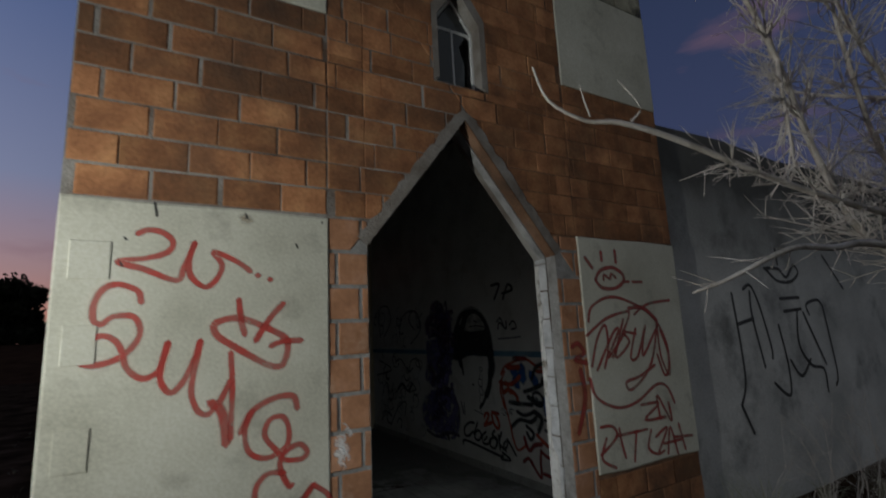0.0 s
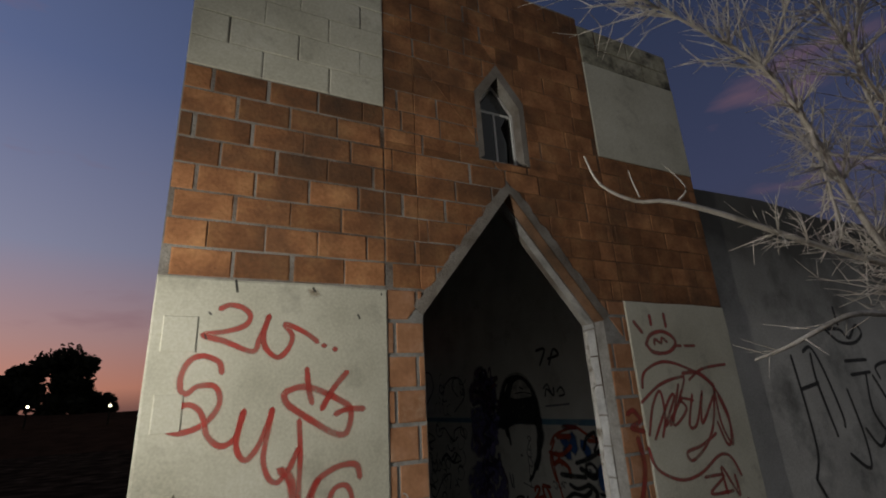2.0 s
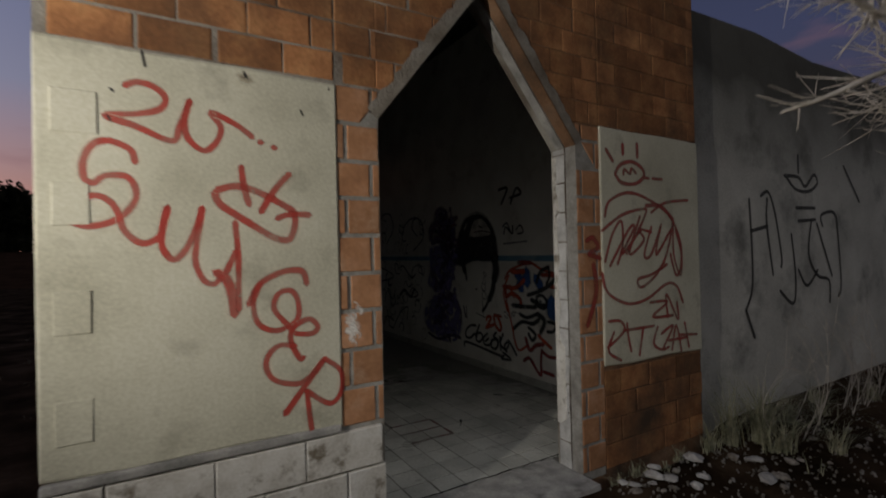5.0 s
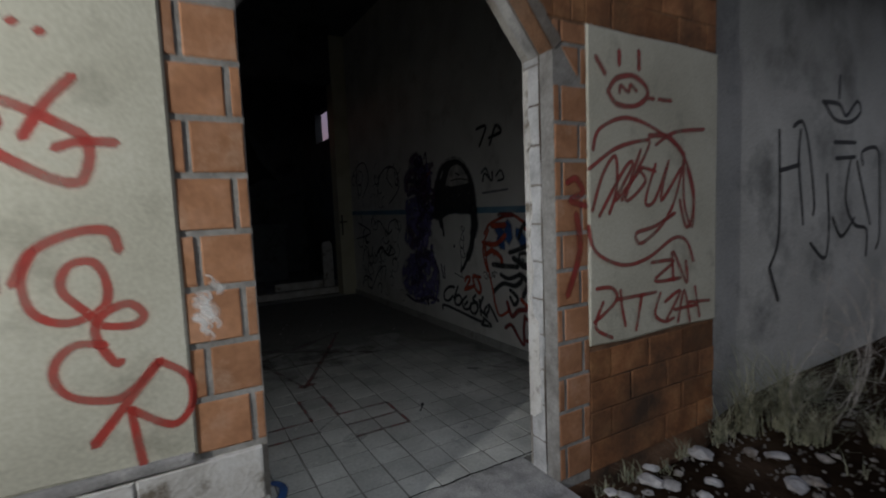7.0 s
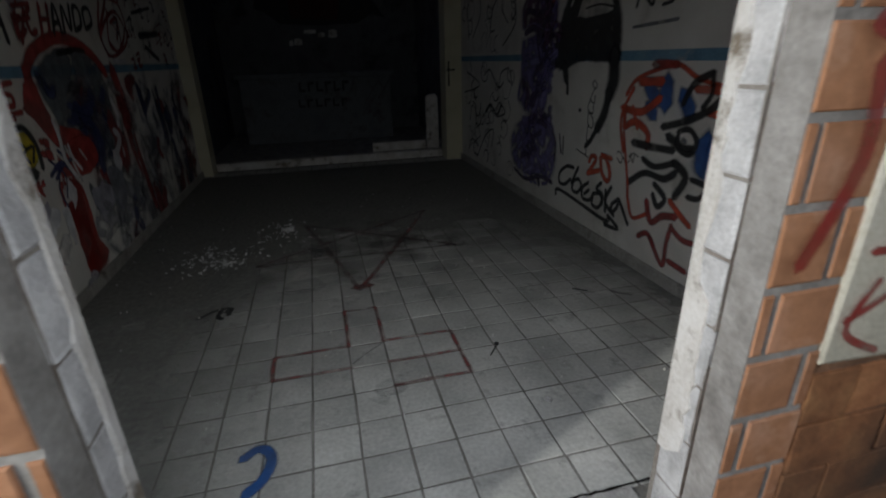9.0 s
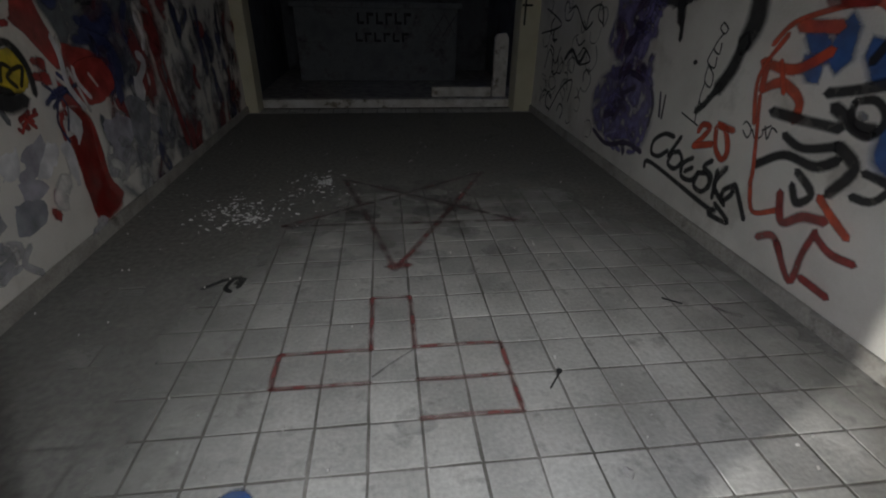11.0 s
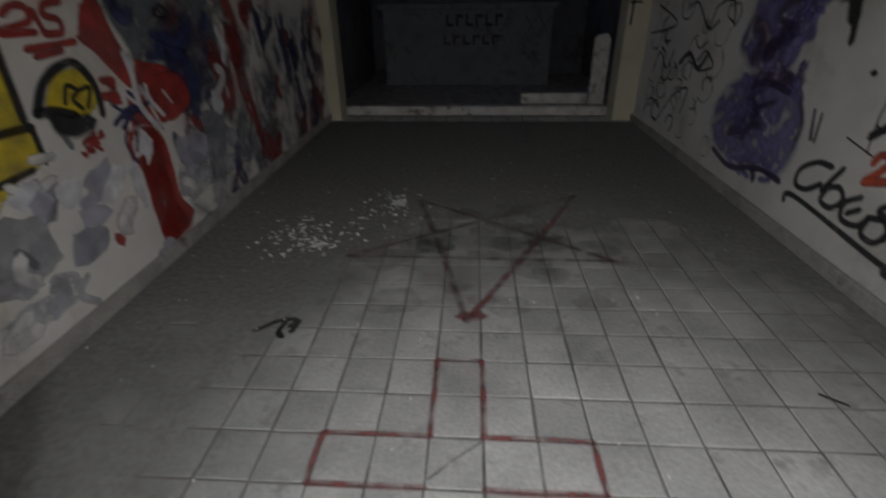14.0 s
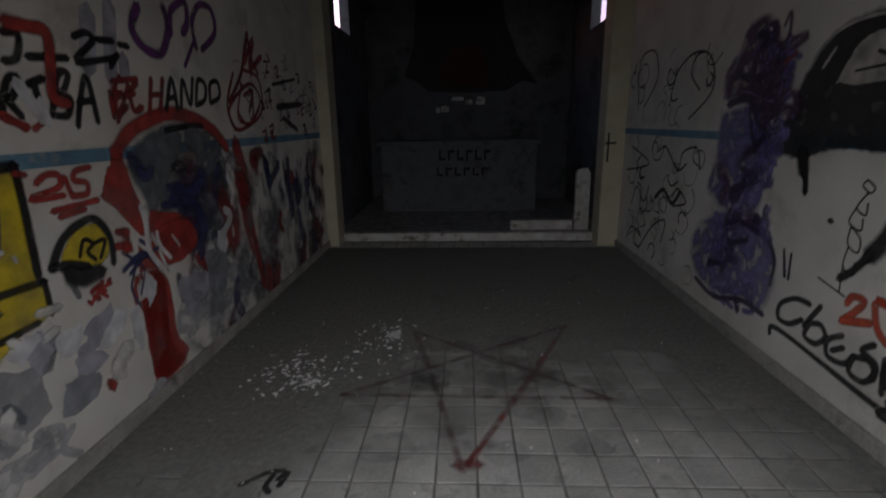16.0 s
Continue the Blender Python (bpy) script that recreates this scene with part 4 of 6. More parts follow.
g.line(WHITE, 0.02, [(3.73, 2.12), (3.71, 2.11)])
g.line(INK, 0.05, [(4.06, 1.87), (3.82, 1.83), (3.59, 1.85)])
g.line(INK, 0.06, [(4.1, 1.67), (3.87, 1.7), (3.73, 1.63)])
g.line(MIST, 0.015, [(3.66, 0.88), (3.49, 0.79), (3.43, 0.65), (3.47, 0.48), (3.67, 0.38)])
g.line(MIST, 0.03, [(3.66, 0.61), (3.63, 0.48)])
g.line(MIST, 0.02, [(3.6, 0.63), (3.57, 0.52)])
g.line(INK, 0.05, [(3.93, 0.8), (3.75, 0.86), (3.52, 0.83)])
g.line(INK, 0.05, [(3.9, 0.45), (3.82, 0.57), (3.72, 0.57)])
g.line(INK, 0.04, [(3.85, 0.67), (3.63, 0.76)])
g.line(INK, 0.04, [(4.27, 0.27), (3.95, 0.22), (3.61, 0.32), (3.34, 0.32)])
g.line(INK, 0.03, [(3.39, 0.81), (3.31, 0.69), (3.32, 0.53)])
g.line(DRED, 0.02, [(3.53, 1.89), (3.42, 1.94)])
g.line(INK, 0.02, [(3.24, 0.79), (3.19, 0.63)])
tags.append(g)
g = Paint("east", "black hooded drip shape on the nave wall")
g.fill(SOOT, [(3.55, 1.36), (3.44, 1.6), (3.36, 1.78), (3.24, 1.95), (3.08, 2.04), (2.89, 2.07), (2.69, 2.01), (2.56, 1.9), (2.47, 1.75), (2.43, 1.59), (2.43, 1.41), (2.62, 1.39), (2.82, 1.4), (3.02, 1.39), (3.23, 1.33), (3.41, 1.33)])
g.line(SOOT, 0.14, [(2.51, 1.46), (2.49, 1.29), (2.53, 1.17)])
g.line(SOOT, 0.09, [(2.53, 1.19), (2.57, 1.03), (2.65, 0.91)])
g.line(SOOT, 0.045, [(2.64, 0.93), (2.72, 0.82), (2.8, 0.75)])
g.line(SOOT, 0.09, [(3.24, 1.37), (3.2, 1.26)])
g.line(SOOT, 0.045, [(3.19, 1.27), (3.17, 1.21), (3.16, 1.15)])
g.fill(PLASTER, [(3.09, 1.74), (3.03, 1.84), (2.94, 1.95), (2.77, 1.96), (2.63, 1.86), (2.57, 1.75), (2.72, 1.73), (2.92, 1.72)])
g.line(SOOT, 0.02, [(2.84, 1.87), (2.76, 1.84)])
g.line(SOOT, 0.015, [(2.96, 1.79), (2.76, 1.8), (2.58, 1.77)])
g.line(PLASTER, 0.016, [(3.27, 1.89), (3.17, 1.98), (3.02, 2.03), (2.81, 2.03), (2.65, 1.96)])
g.line(PLASTER, 0.02, [(3.12, 1.92), (3.19, 1.83)])
tags.append(g)
g = Paint("east", "thin black chain scrawl on the nave wall")
g.line(SOOT, 0.011, [(2.75, 1.27), (2.77, 1.24), (2.72, 1.21), (2.7, 1.24), (2.75, 1.27)])
g.line(SOOT, 0.011, [(2.73, 1.21), (2.78, 1.13), (2.72, 1.1), (2.72, 1.16)])
g.line(SOOT, 0.011, [(2.78, 1.13), (2.81, 1.05), (2.73, 1.02), (2.73, 1.08)])
g.line(SOOT, 0.011, [(2.79, 1.04), (2.79, 0.94), (2.72, 0.91), (2.72, 0.98), (2.79, 1.03)])
g.line(SOOT, 0.011, [(2.78, 0.93), (2.79, 0.82), (2.72, 0.79), (2.72, 0.86)])
g.line(SOOT, 0.011, [(2.94, 0.71), (2.74, 0.67)])
g.line(SOOT, 0.011, [(2.79, 0.82), (2.78, 0.68)])
g.line(SOOT, 0.011, [(3.25, 0.77), (3.21, 0.62)])
tags.append(g)
g = Paint("east", "black signature tag with an arrow under it")
g.line(SOOT, 0.034, [(2.96, 0.54), (3.08, 0.53), (3.2, 0.45), (3.2, 0.36), (3.1, 0.36), (3, 0.43)])
g.line(SOOT, 0.034, [(2.88, 0.56), (2.98, 0.4)])
g.line(SOOT, 0.034, [(2.94, 0.43), (2.96, 0.35), (2.87, 0.34), (2.81, 0.41), (2.86, 0.46), (2.94, 0.43)])
g.line(SOOT, 0.034, [(2.7, 0.47), (2.79, 0.4), (2.77, 0.32), (2.66, 0.33), (2.61, 0.4)])
g.line(SOOT, 0.034, [(2.75, 0.36), (2.68, 0.41)])
g.line(SOOT, 0.034, [(2.61, 0.4), (2.62, 0.31), (2.53, 0.3), (2.48, 0.37), (2.52, 0.42), (2.6, 0.4)])
g.line(SOOT, 0.034, [(2.51, 0.51), (2.57, 0.45), (2.48, 0.42), (2.48, 0.34)])
g.line(SOOT, 0.034, [(2.44, 0.47), (2.42, 0.3)])
g.line(SOOT, 0.034, [(2.37, 0.51), (2.43, 0.38), (2.3, 0.3)])
g.line(SOOT, 0.034, [(2.28, 0.43), (2.34, 0.38), (2.33, 0.32), (2.27, 0.38), (2.26, 0.44), (2.12, 0.29)])
g.line(SOOT, 0.034, [(3.25, 0.23), (3.17, 0.29), (2.45, 0.23), (2.37, 0.25), (2.41, 0.2), (2.23, 0.22), (2.38, 0.28)])
tags.append(g)
g = Paint("east", "orange-red spray number 20 on the nave wall")
g.line(ORANGE, 0.04, [(2.73, 0.54), (2.65, 0.63), (2.62, 0.69), (2.69, 0.69), (2.72, 0.64)])
g.line(ORANGE, 0.04, [(2.73, 0.54), (2.56, 0.6)])
g.line(ORANGE, 0.04, [(2.56, 0.7), (2.52, 0.59), (2.44, 0.54), (2.41, 0.6), (2.48, 0.71), (2.56, 0.72), (2.41, 0.72)])
tags.append(g)
g = Paint("east", "red and black spray face with blue patches on the nave wall")
g.line(BLUE, 0.11, [(2.09, 1.27), (1.99, 1.17)])
g.line(BLUE, 0.13, [(1.91, 1.29), (1.9, 1.16)])
g.line(BLUE, 0.1, [(2.06, 1.13), (2.0, 1.08)])
g.line(BLUE, 0.11, [(1.75, 1.22), (1.68, 1.13)])
g.line(BLUE, 0.16, [(1.51, 0.98), (1.5, 0.85), (1.41, 0.84)])
g.line(BLUE, 0.12, [(1.42, 0.99), (1.44, 0.92)])
g.line(ORANGE, 0.03, [(2.31, 1.19), (2.22, 1.29), (2.01, 1.36), (1.83, 1.39), (1.66, 1.32), (1.46, 1.28)])
g.line(ORANGE, 0.06, [(2.17, 1.28), (1.95, 1.29)])
g.line(DRED, 0.05, [(2.05, 1.39), (1.83, 1.39)])
g.line(ORANGE, 0.05, [(2.34, 1.1), (2.12, 1.09), (1.95, 1.19)])
g.line(ORANGE, 0.05, [(2.29, 0.97), (2.17, 1.02), (2.03, 0.96), (2.02, 0.87)])
g.line(ORANGE, 0.05, [(2.31, 1.1), (2.29, 0.97)])
g.line(ORANGE, 0.05, [(1.65, 1.26), (1.47, 1.26)])
g.line(ORANGE, 0.05, [(1.53, 1.14), (1.44, 1.13)])
g.line(SOOT, 0.050, [(1.89, 1.02), (1.71, 1.07), (1.53, 1.15), (1.44, 1.23)])
g.line(SOOT, 0.043, [(1.74, 1.17), (1.67, 1.29), (1.54, 1.35)])
g.line(SOOT, 0.036, [(1.54, 1.34), (1.53, 1.24), (1.58, 1.16)])
g.line(SOOT, 0.050, [(2.17, 0.88), (1.97, 0.88), (1.76, 0.89)])
g.line(SOOT, 0.058, [(1.83, 0.97), (1.69, 0.92), (1.61, 0.92)])
g.line(SOOT, 0.036, [(1.74, 1.01), (1.65, 1.03), (1.58, 0.97), (1.62, 0.89), (1.72, 0.91), (1.74, 1.01)])
g.line(SOOT, 0.043, [(2.04, 0.79), (1.91, 0.76), (1.73, 0.82)])
g.line(SOOT, 0.050, [(2.16, 0.6), (2.0, 0.7), (1.81, 0.7), (1.71, 0.76)])
g.line(SOOT, 0.058, [(1.73, 0.82), (1.62, 0.75), (1.69, 0.61)])
g.line(SOOT, 0.043, [(1.89, 0.65), (1.77, 0.58), (1.83, 0.51), (1.89, 0.58)])
g.line(SOOT, 0.036, [(1.58, 0.64), (1.48, 0.66), (1.41, 0.79)])
g.line(SOOT, 0.036, [(1.57, 0.75), (1.46, 0.74)])
g.line(ORANGE, 0.03, [(2.15, 0.49), (2.07, 0.36), (1.91, 0.44)])
g.line(DRED, 0.05, [(1.94, 0.52), (1.87, 0.39), (1.77, 0.46), (1.65, 0.49)])
g.line(ORANGE, 0.04, [(1.72, 0.58), (1.62, 0.52), (1.52, 0.47)])
g.line(DRED, 0.04, [(1.98, 0.25), (1.89, 0.3), (1.81, 0.24)])
g.line(DRED, 0.04, [(1.85, 0.28), (1.7, 0.14), (1.69, 0.3), (1.67, 0.43)])
g.line(DRED, 0.04, [(1.65, 0.19), (1.49, 0.18)])
g.line(DRED, 0.04, [(1.66, 0.41), (1.56, 0.37), (1.44, 0.38)])
g.line(ORANGE, 0.028, [(2.26, 0.8), (2.33, 1.03), (2.22, 1.24)])
g.line(ORANGE, 0.028, [(2.28, 0.94), (2.17, 0.6), (2.15, 0.49)])
g.line(ORANGE, 0.03, [(2.21, 1.12), (2.13, 0.98)])
g.line(ASH, 0.03, [(1.69, 0.97), (1.66, 0.96)])
tags.append(g)
g = Paint("east", "thin black handwriting beside the number on the nave wall")
g.line(SOOT, 0.01, [(2.35, 0.77), (2.33, 0.79), (2.28, 0.76), (2.29, 0.71), (2.34, 0.74)])
g.line(SOOT, 0.01, [(2.27, 0.76), (2.23, 0.72), (2.19, 0.75), (2.2, 0.78)])
g.line(SOOT, 0.01, [(2.19, 0.8), (2.15, 0.74), (2.14, 0.8), (2.1, 0.79)])
g.line(SOOT, 0.01, [(2.19, 0.78), (2.15, 0.81)])
g.line(SOOT, 0.03, [(2.94, 1.03), (2.92, 1.03)])
g.line(SOOT, 0.02, [(3.18, 0.78), (3.17, 0.62)])
g.line(SOOT, 0.02, [(4.59, 1.8), (4.78, 1.95), (4.71, 2.08), (4.58, 2.1)])
tags.append(g)
g = Paint("east", "thin black scrawls on the far nave wall")
g.line(SOOT, 0.02, [(6.02, 1.68), (6.06, 2.19), (5.67, 2.25), (5.53, 1.97), (5.85, 1.7)])
g.line(SOOT, 0.02, [(5.18, 1.68), (5.07, 1.98), (4.77, 2.11), (4.47, 2.05), (4.38, 1.79), (4.74, 1.57)])
g.line(SOOT, 0.02, [(6.1, 1.27), (5.54, 1.12), (6.23, 0.99)])
g.line(SOOT, 0.02, [(5.34, 1.25), (5.15, 1.31), (4.85, 1.12), (4.77, 1.28), (4.52, 1.33), (4.43, 1.16)])
g.line(SOOT, 0.02, [(5.97, 0.62), (5.84, 0.84), (5.6, 0.71), (5.48, 0.89)])
g.line(SOOT, 0.045, [(5.3, 0.79), (5.11, 0.9), (4.89, 0.8), (4.74, 0.93)])
g.line(SOOT, 0.02, [(4.9, 0.85), (4.8, 0.95), (4.61, 0.85), (4.86, 0.78)])
g.line(SOOT, 0.02, [(5.63, 0.16), (5.3, 0.49), (5, 0.61), (5.05, 0.38)])
g.line(SOOT, 0.02, [(6.03, 0.2), (5.87, 0.37), (5.58, 0.31)])
tags.append(g)
g = Paint("east", "small black numerals high on the nave wall")
g.line(SOOT, 0.032, [(2.4, 2.29), (2.23, 2.29), (2.35, 2.11)])
g.line(SOOT, 0.032, [(2.17, 2.1), (2.06, 2.27), (1.98, 2.2), (2.18, 2.17)])
g.line(ASH, 0.03, [(2.33, 1.83), (2.25, 1.87), (2.19, 1.77)])
g.line(SOOT, 0.025, [(2.31, 1.74), (2.27, 1.82), (2.15, 1.74), (2.14, 1.83)])
g.line(SOOT, 0.022, [(2.08, 1.78), (2, 1.83), (1.95, 1.75), (2.05, 1.73)])
g.line(ASH, 0.02, [(2.32, 1.62), (2.09, 1.63), (1.89, 1.64)])
tags.append(g)
g = Paint("west", "yellow figure outlined in black on the nave wall")
g.fill(YELLOW, [(1.7, 1.4), (1.88, 1.42), (2.19, 1.42), (2.19, 1.22), (2.18, 0.99), (2.21, 0.88), (2.2, 0.78), (2.06, 0.76), (1.93, 0.68), (1.84, 0.66), (1.71, 0.77), (1.56, 0.94), (1.58, 1.16)])
g.line(SOOT, 0.045, [(1.87, 1.42), (2, 1.42), (2.19, 1.43)])
g.line(SOOT, 0.04, [(2.19, 1.43), (2.19, 1.23), (2.18, 0.97)])
g.line(SOOT, 0.035, [(1.88, 0.95), (2.2, 0.94)])
g.line(SOOT, 0.03, [(2.2, 0.94), (2.2, 0.79)])
g.line(SOOT, 0.05, [(1.69, 0.91), (1.82, 0.91), (1.97, 0.88)])
g.line(SOOT, 0.03, [(1.95, 0.77), (2.13, 0.78)])
g.line(SOOT, 0.05, [(1.69, 0.86), (1.77, 0.76), (1.85, 0.66)])
g.line(SOOT, 0.018, [(1.87, 1.13), (1.96, 1.13), (2.04, 1.11)])
g.line(ASH, 0.01, [(2.04, 1.42), (2.08, 1.3), (2.04, 1.11), (1.95, 0.95)])
g.line(SOOT, 0.02, [(1.94, 1.29), (1.91, 1.15)])
tags.append(g)
g = Paint("west", "red spray number 215 underlined twice")
g.line(RED, 0.03, [(2.27, 1.35), (2.33, 1.38), (2.39, 1.37), (2.38, 1.32), (2.23, 1.29), (2.4, 1.28)])
g.line(RED, 0.03, [(2.42, 1.36), (2.44, 1.28)])
g.line(RED, 0.03, [(2.58, 1.39), (2.49, 1.38), (2.47, 1.34), (2.54, 1.32), (2.53, 1.27), (2.44, 1.27)])
g.line(RED, 0.03, [(2.32, 1.22), (2.59, 1.23)])
g.line(RED, 0.03, [(2.35, 1.19), (2.5, 1.2)])
g.line(RED, 0.03, [(2.18, 1.4), (2.23, 1.39)])
tags.append(g)
g = Paint("west", "yellow eye outlined in black on the nave wall")
g.fill(YELLOW, [(2.30, 1.0), (2.36, 1.08), (2.45, 1.12), (2.55, 1.12), (2.61, 1.02), (2.58, 0.93), (2.44, 0.93)])
g.line(SOOT, 0.042, [(2.25, 0.98), (2.34, 1.09), (2.45, 1.14), (2.55, 1.14), (2.62, 1.03), (2.61, 0.90)])
g.line(SOOT, 0.045, [(2.25, 0.98), (2.34, 0.97), (2.45, 0.93)])
g.line(SOOT, 0.085, [(2.33, 0.93), (2.40, 0.89), (2.52, 0.885)])
g.line(SOOT, 0.022, [(2.41, 0.99), (2.45, 1.06), (2.5, 1.03), (2.46, 1), (2.5, 0.95)])
g.line(SOOT, 0.022, [(2.51, 1.03), (2.58, 1.03), (2.53, 0.95)])
g.line(RED, 0.04, [(2.67, 1.05), (2.74, 1.03)])
g.line(RED, 0.045, [(2.65, 0.98), (2.73, 0.95)])
g.line(RED, 0.02, [(2.43, 0.8), (2.48, 0.82), (2.52, 0.78)])
tags.append(g)
g = Paint("west", "red arch over a grey and blue face on the wall")
g.fill(SLATE, [(2.81, 1.39), (2.95, 1.51), (3.23, 1.6), (3.6, 1.59), (3.91, 1.42), (3.84, 0.83), (3.38, 0.77), (3.05, 0.93), (2.91, 1.19)])
g.fill(RED, [(2.6, 1.25), (2.71, 1.4), (2.81, 1.48), (2.83, 1.36), (2.93, 1.03), (2.85, 0.98), (2.7, 1.15)])
g.line(RED, 0.085, [(2.76, 1.44), (2.89, 1.54), (3.08, 1.61), (3.3, 1.65), (3.58, 1.62), (3.81, 1.53), (3.95, 1.41)])
g.fill(RED, [(2.95, 1.12), (3.31, 1.02), (3.44, 0.92), (3.29, 0.82), (3.08, 0.82), (2.91, 0.96)])
g.line(NAVY, 0.06, [(2.92, 1.39), (2.95, 1.34)])
g.line(NAVY, 0.07, [(3.23, 1.16), (3.39, 1.19), (3.43, 1.07), (3.26, 1.06)])
g.line(SOOT, 0.03, [(3.22, 1.55), (3.46, 1.57)])
g.line(SOOT, 0.014, [(3.21, 1.3), (3.28, 1.34), (3.32, 1.29)])
g.line(SOOT, 0.014, [(3.36, 1.29), (3.49, 1.29)])
g.fill(RED, [(2.8, 0.96), (2.97, 0.74), (2.96, 0.46), (2.96, 0.27), (3.06, 0.1), (2.79, 0.1), (2.74, 0.34), (2.75, 0.61)])
g.fill(WHITE, [(2.77, 0.76), (2.85, 0.75), (2.86, 0.64), (2.78, 0.62)])
g.line(WHITE, 0.03, [(2.92, 1.14), (2.91, 0.96), (3.05, 0.82)])
g.line(WHITE, 0.02, [(3.09, 0.89), (3.17, 0.83)])
g.line(NAVY, 0.03, [(2.66, 0.84), (2.83, 0.89), (2.95, 0.78)])
g.line(RED, 0.06, [(4.07, 1.42), (4.1, 1.1), (4.09, 0.78)])
g.line(RED, 0.05, [(4.09, 0.78), (4.19, 0.51), (4.3, 0.21)])
g.line(WHITE, 0.03, [(3.94, 1.21), (3.99, 1.03)])
g.line(WHITE, 0.05, [(3.83, 0.96), (3.93, 0.81)])
g.line(NAVY, 0.1, [(4.65, 1.24), (4.66, 1.03)])
g.line(PALE, 0.12, [(3.55, 0.56), (3.76, 0.72)])
tags.append(g)
g = Paint("west", "black spray lettering on the nave wall")
g.line(SOOT, 0.034, [(2.19, 1.62), (2.25, 1.76), (2.3, 1.77), (2.26, 1.7), (2.23, 1.69), (2.28, 1.62)])
g.line(SOOT, 0.034, [(2.34, 1.75), (2.42, 1.78)])
g.line(SOOT, 0.034, [(2.37, 1.76), (2.38, 1.61)])
g.line(SOOT, 0.034, [(2.43, 1.63), (2.5, 1.8), (2.56, 1.81), (2.52, 1.74), (2.48, 1.72), (2.55, 1.7), (2.51, 1.63), (2.43, 1.63)])
g.line(SOOT, 0.034, [(2.56, 1.58), (2.6, 1.69), (2.67, 1.81), (2.69, 1.6)])
g.line(SOOT, 0.034, [(2.59, 1.69), (2.68, 1.7)])
g.line(DRED, 0.04, [(2.92, 1.82), (2.86, 1.81), (2.83, 1.65), (2.92, 1.68)])
g.line(DRED, 0.03, [(2.84, 1.74), (2.9, 1.75)])
g.line(DRED, 0.035, [(3.03, 1.81), (2.96, 1.75), (2.97, 1.66), (3.04, 1.68)])
g.line(DRED, 0.035, [(3.1, 1.65), (3.16, 1.84)])
g.line(DRED, 0.035, [(3.2, 1.66), (3.27, 1.85)])
g.line(DRED, 0.03, [(3.13, 1.75), (3.24, 1.76)])
g.line(SOOT, 0.034, [(3.26, 1.67), (3.36, 1.86), (3.38, 1.68)])
g.line(SOOT, 0.034, [(3.3, 1.74), (3.38, 1.75)])
g.line(SOOT, 0.034, [(3.42, 1.69), (3.48, 1.86), (3.53, 1.71), (3.6, 1.88)])
g.line(SOOT, 0.034, [(3.6, 1.71), (3.66, 1.87), (3.75, 1.85), (3.72, 1.75), (3.6, 1.71)])
g.line(SOOT, 0.034, [(3.79, 1.74), (3.82, 1.86), (3.93, 1.88), (3.93, 1.78), (3.79, 1.73)])
g.line(SOOT, 0.034, [(2.25, 1.83), (2.31, 1.85), (2.34, 1.94), (2.27, 1.94)])
g.line(SOOT, 0.034, [(2.36, 1.86), (2.57, 1.88)])
g.line(SOOT, 0.034, [(2.63, 1.98), (2.71, 2.01), (2.75, 1.98), (2.62, 1.87), (2.89, 1.92)])
g.line(SOOT, 0.034, [(2.78, 1.99), (2.89, 2)])
g.line(SOOT, 0.034, [(2.93, 1.99), (3, 1.99)])
g.line(SOOT, 0.034, [(2.84, 1.87), (2.91, 1.94)])
g.line(RED, 0.06, [(2.29, 1.98), (2.39, 1.98), (2.48, 1.97), (2.47, 1.85), (2.45, 1.71), (2.52, 1.68)])
g.line(RED, 0.03, [(2.19, 1.61), (2.29, 1.58)])
tags.append(g)
g = Paint("west", "purple bubble letters on the nave wall")
g.line(MAGENTA, 0.055, [(3.15, 2.22), (3.07, 2.09), (3.16, 2), (3.31, 2), (3.41, 2.15), (3.39, 2.27)])
g.line(MAGENTA, 0.05, [(3.43, 2.12), (3.47, 2.26), (3.64, 2.35), (3.64, 2.23), (3.57, 2.15)])
g.line(MAGENTA, 0.045, [(3.71, 2.08), (3.7, 2.24), (3.82, 2.37), (3.98, 2.37), (3.99, 2.22), (3.78, 2.08)])
g.line(MAGENTA, 0.03, [(3.68, 2.11), (3.54, 1.95)])
tags.append(g)
g = Paint("west", "red flame scrawl on the nave wall")
g.line(DRED, 0.04, [(4.09, 1.75), (4.35, 1.98), (4.53, 2.26), (4.59, 2.1), (4.68, 2.01)])
g.line(DRED, 0.03, [(4.13, 1.54), (4.08, 1.71), (4.48, 1.91), (4.67, 1.78), (4.39, 1.58), (4.21, 1.67)])
g.line(DRED, 0.03, [(4.35, 1.81), (4.53, 1.86), (4.42, 1.68)])
g.line(SOOT, 0.03, [(4.98, 1.94), (5.62, 2.04)])
g.line(SOOT, 0.06, [(5.06, 1.74), (5.73, 1.79)])
g.line(SOOT, 0.05, [(5.18, 1.64), (5.56, 1.52)])
tags.append(g)
g = Paint("front", "rust spot, nail marks and scuffs on the cream panel")
g.line(HAZE2, 0.05, [(-1.39, 2.35), (-1.36, 2.34)])
g.line(SOOT, 0.012, [(-1.38, 2.37), (-1.37, 2.35)])
g.line(SOOT, 0.012, [(-1.77, 2.39), (-1.76, 2.33)])
g.line(SOOT, 0.008, [(-0.99, 2.36), (-0.99, 2.35)])
g.line(SOOT, 0.01, [(-1.13, 2.23), (-1.12, 2.21)])
g.line(SOOT, 0.01, [(-1.88, 2.22), (-1.87, 2.21)])
g.line(SOOT, 0.01, [(-1.95, 2.17)])
g.line(SOOT, 0.008, [(-1.89, 2.11), (-1.88, 2.09)])
tags.append(g)
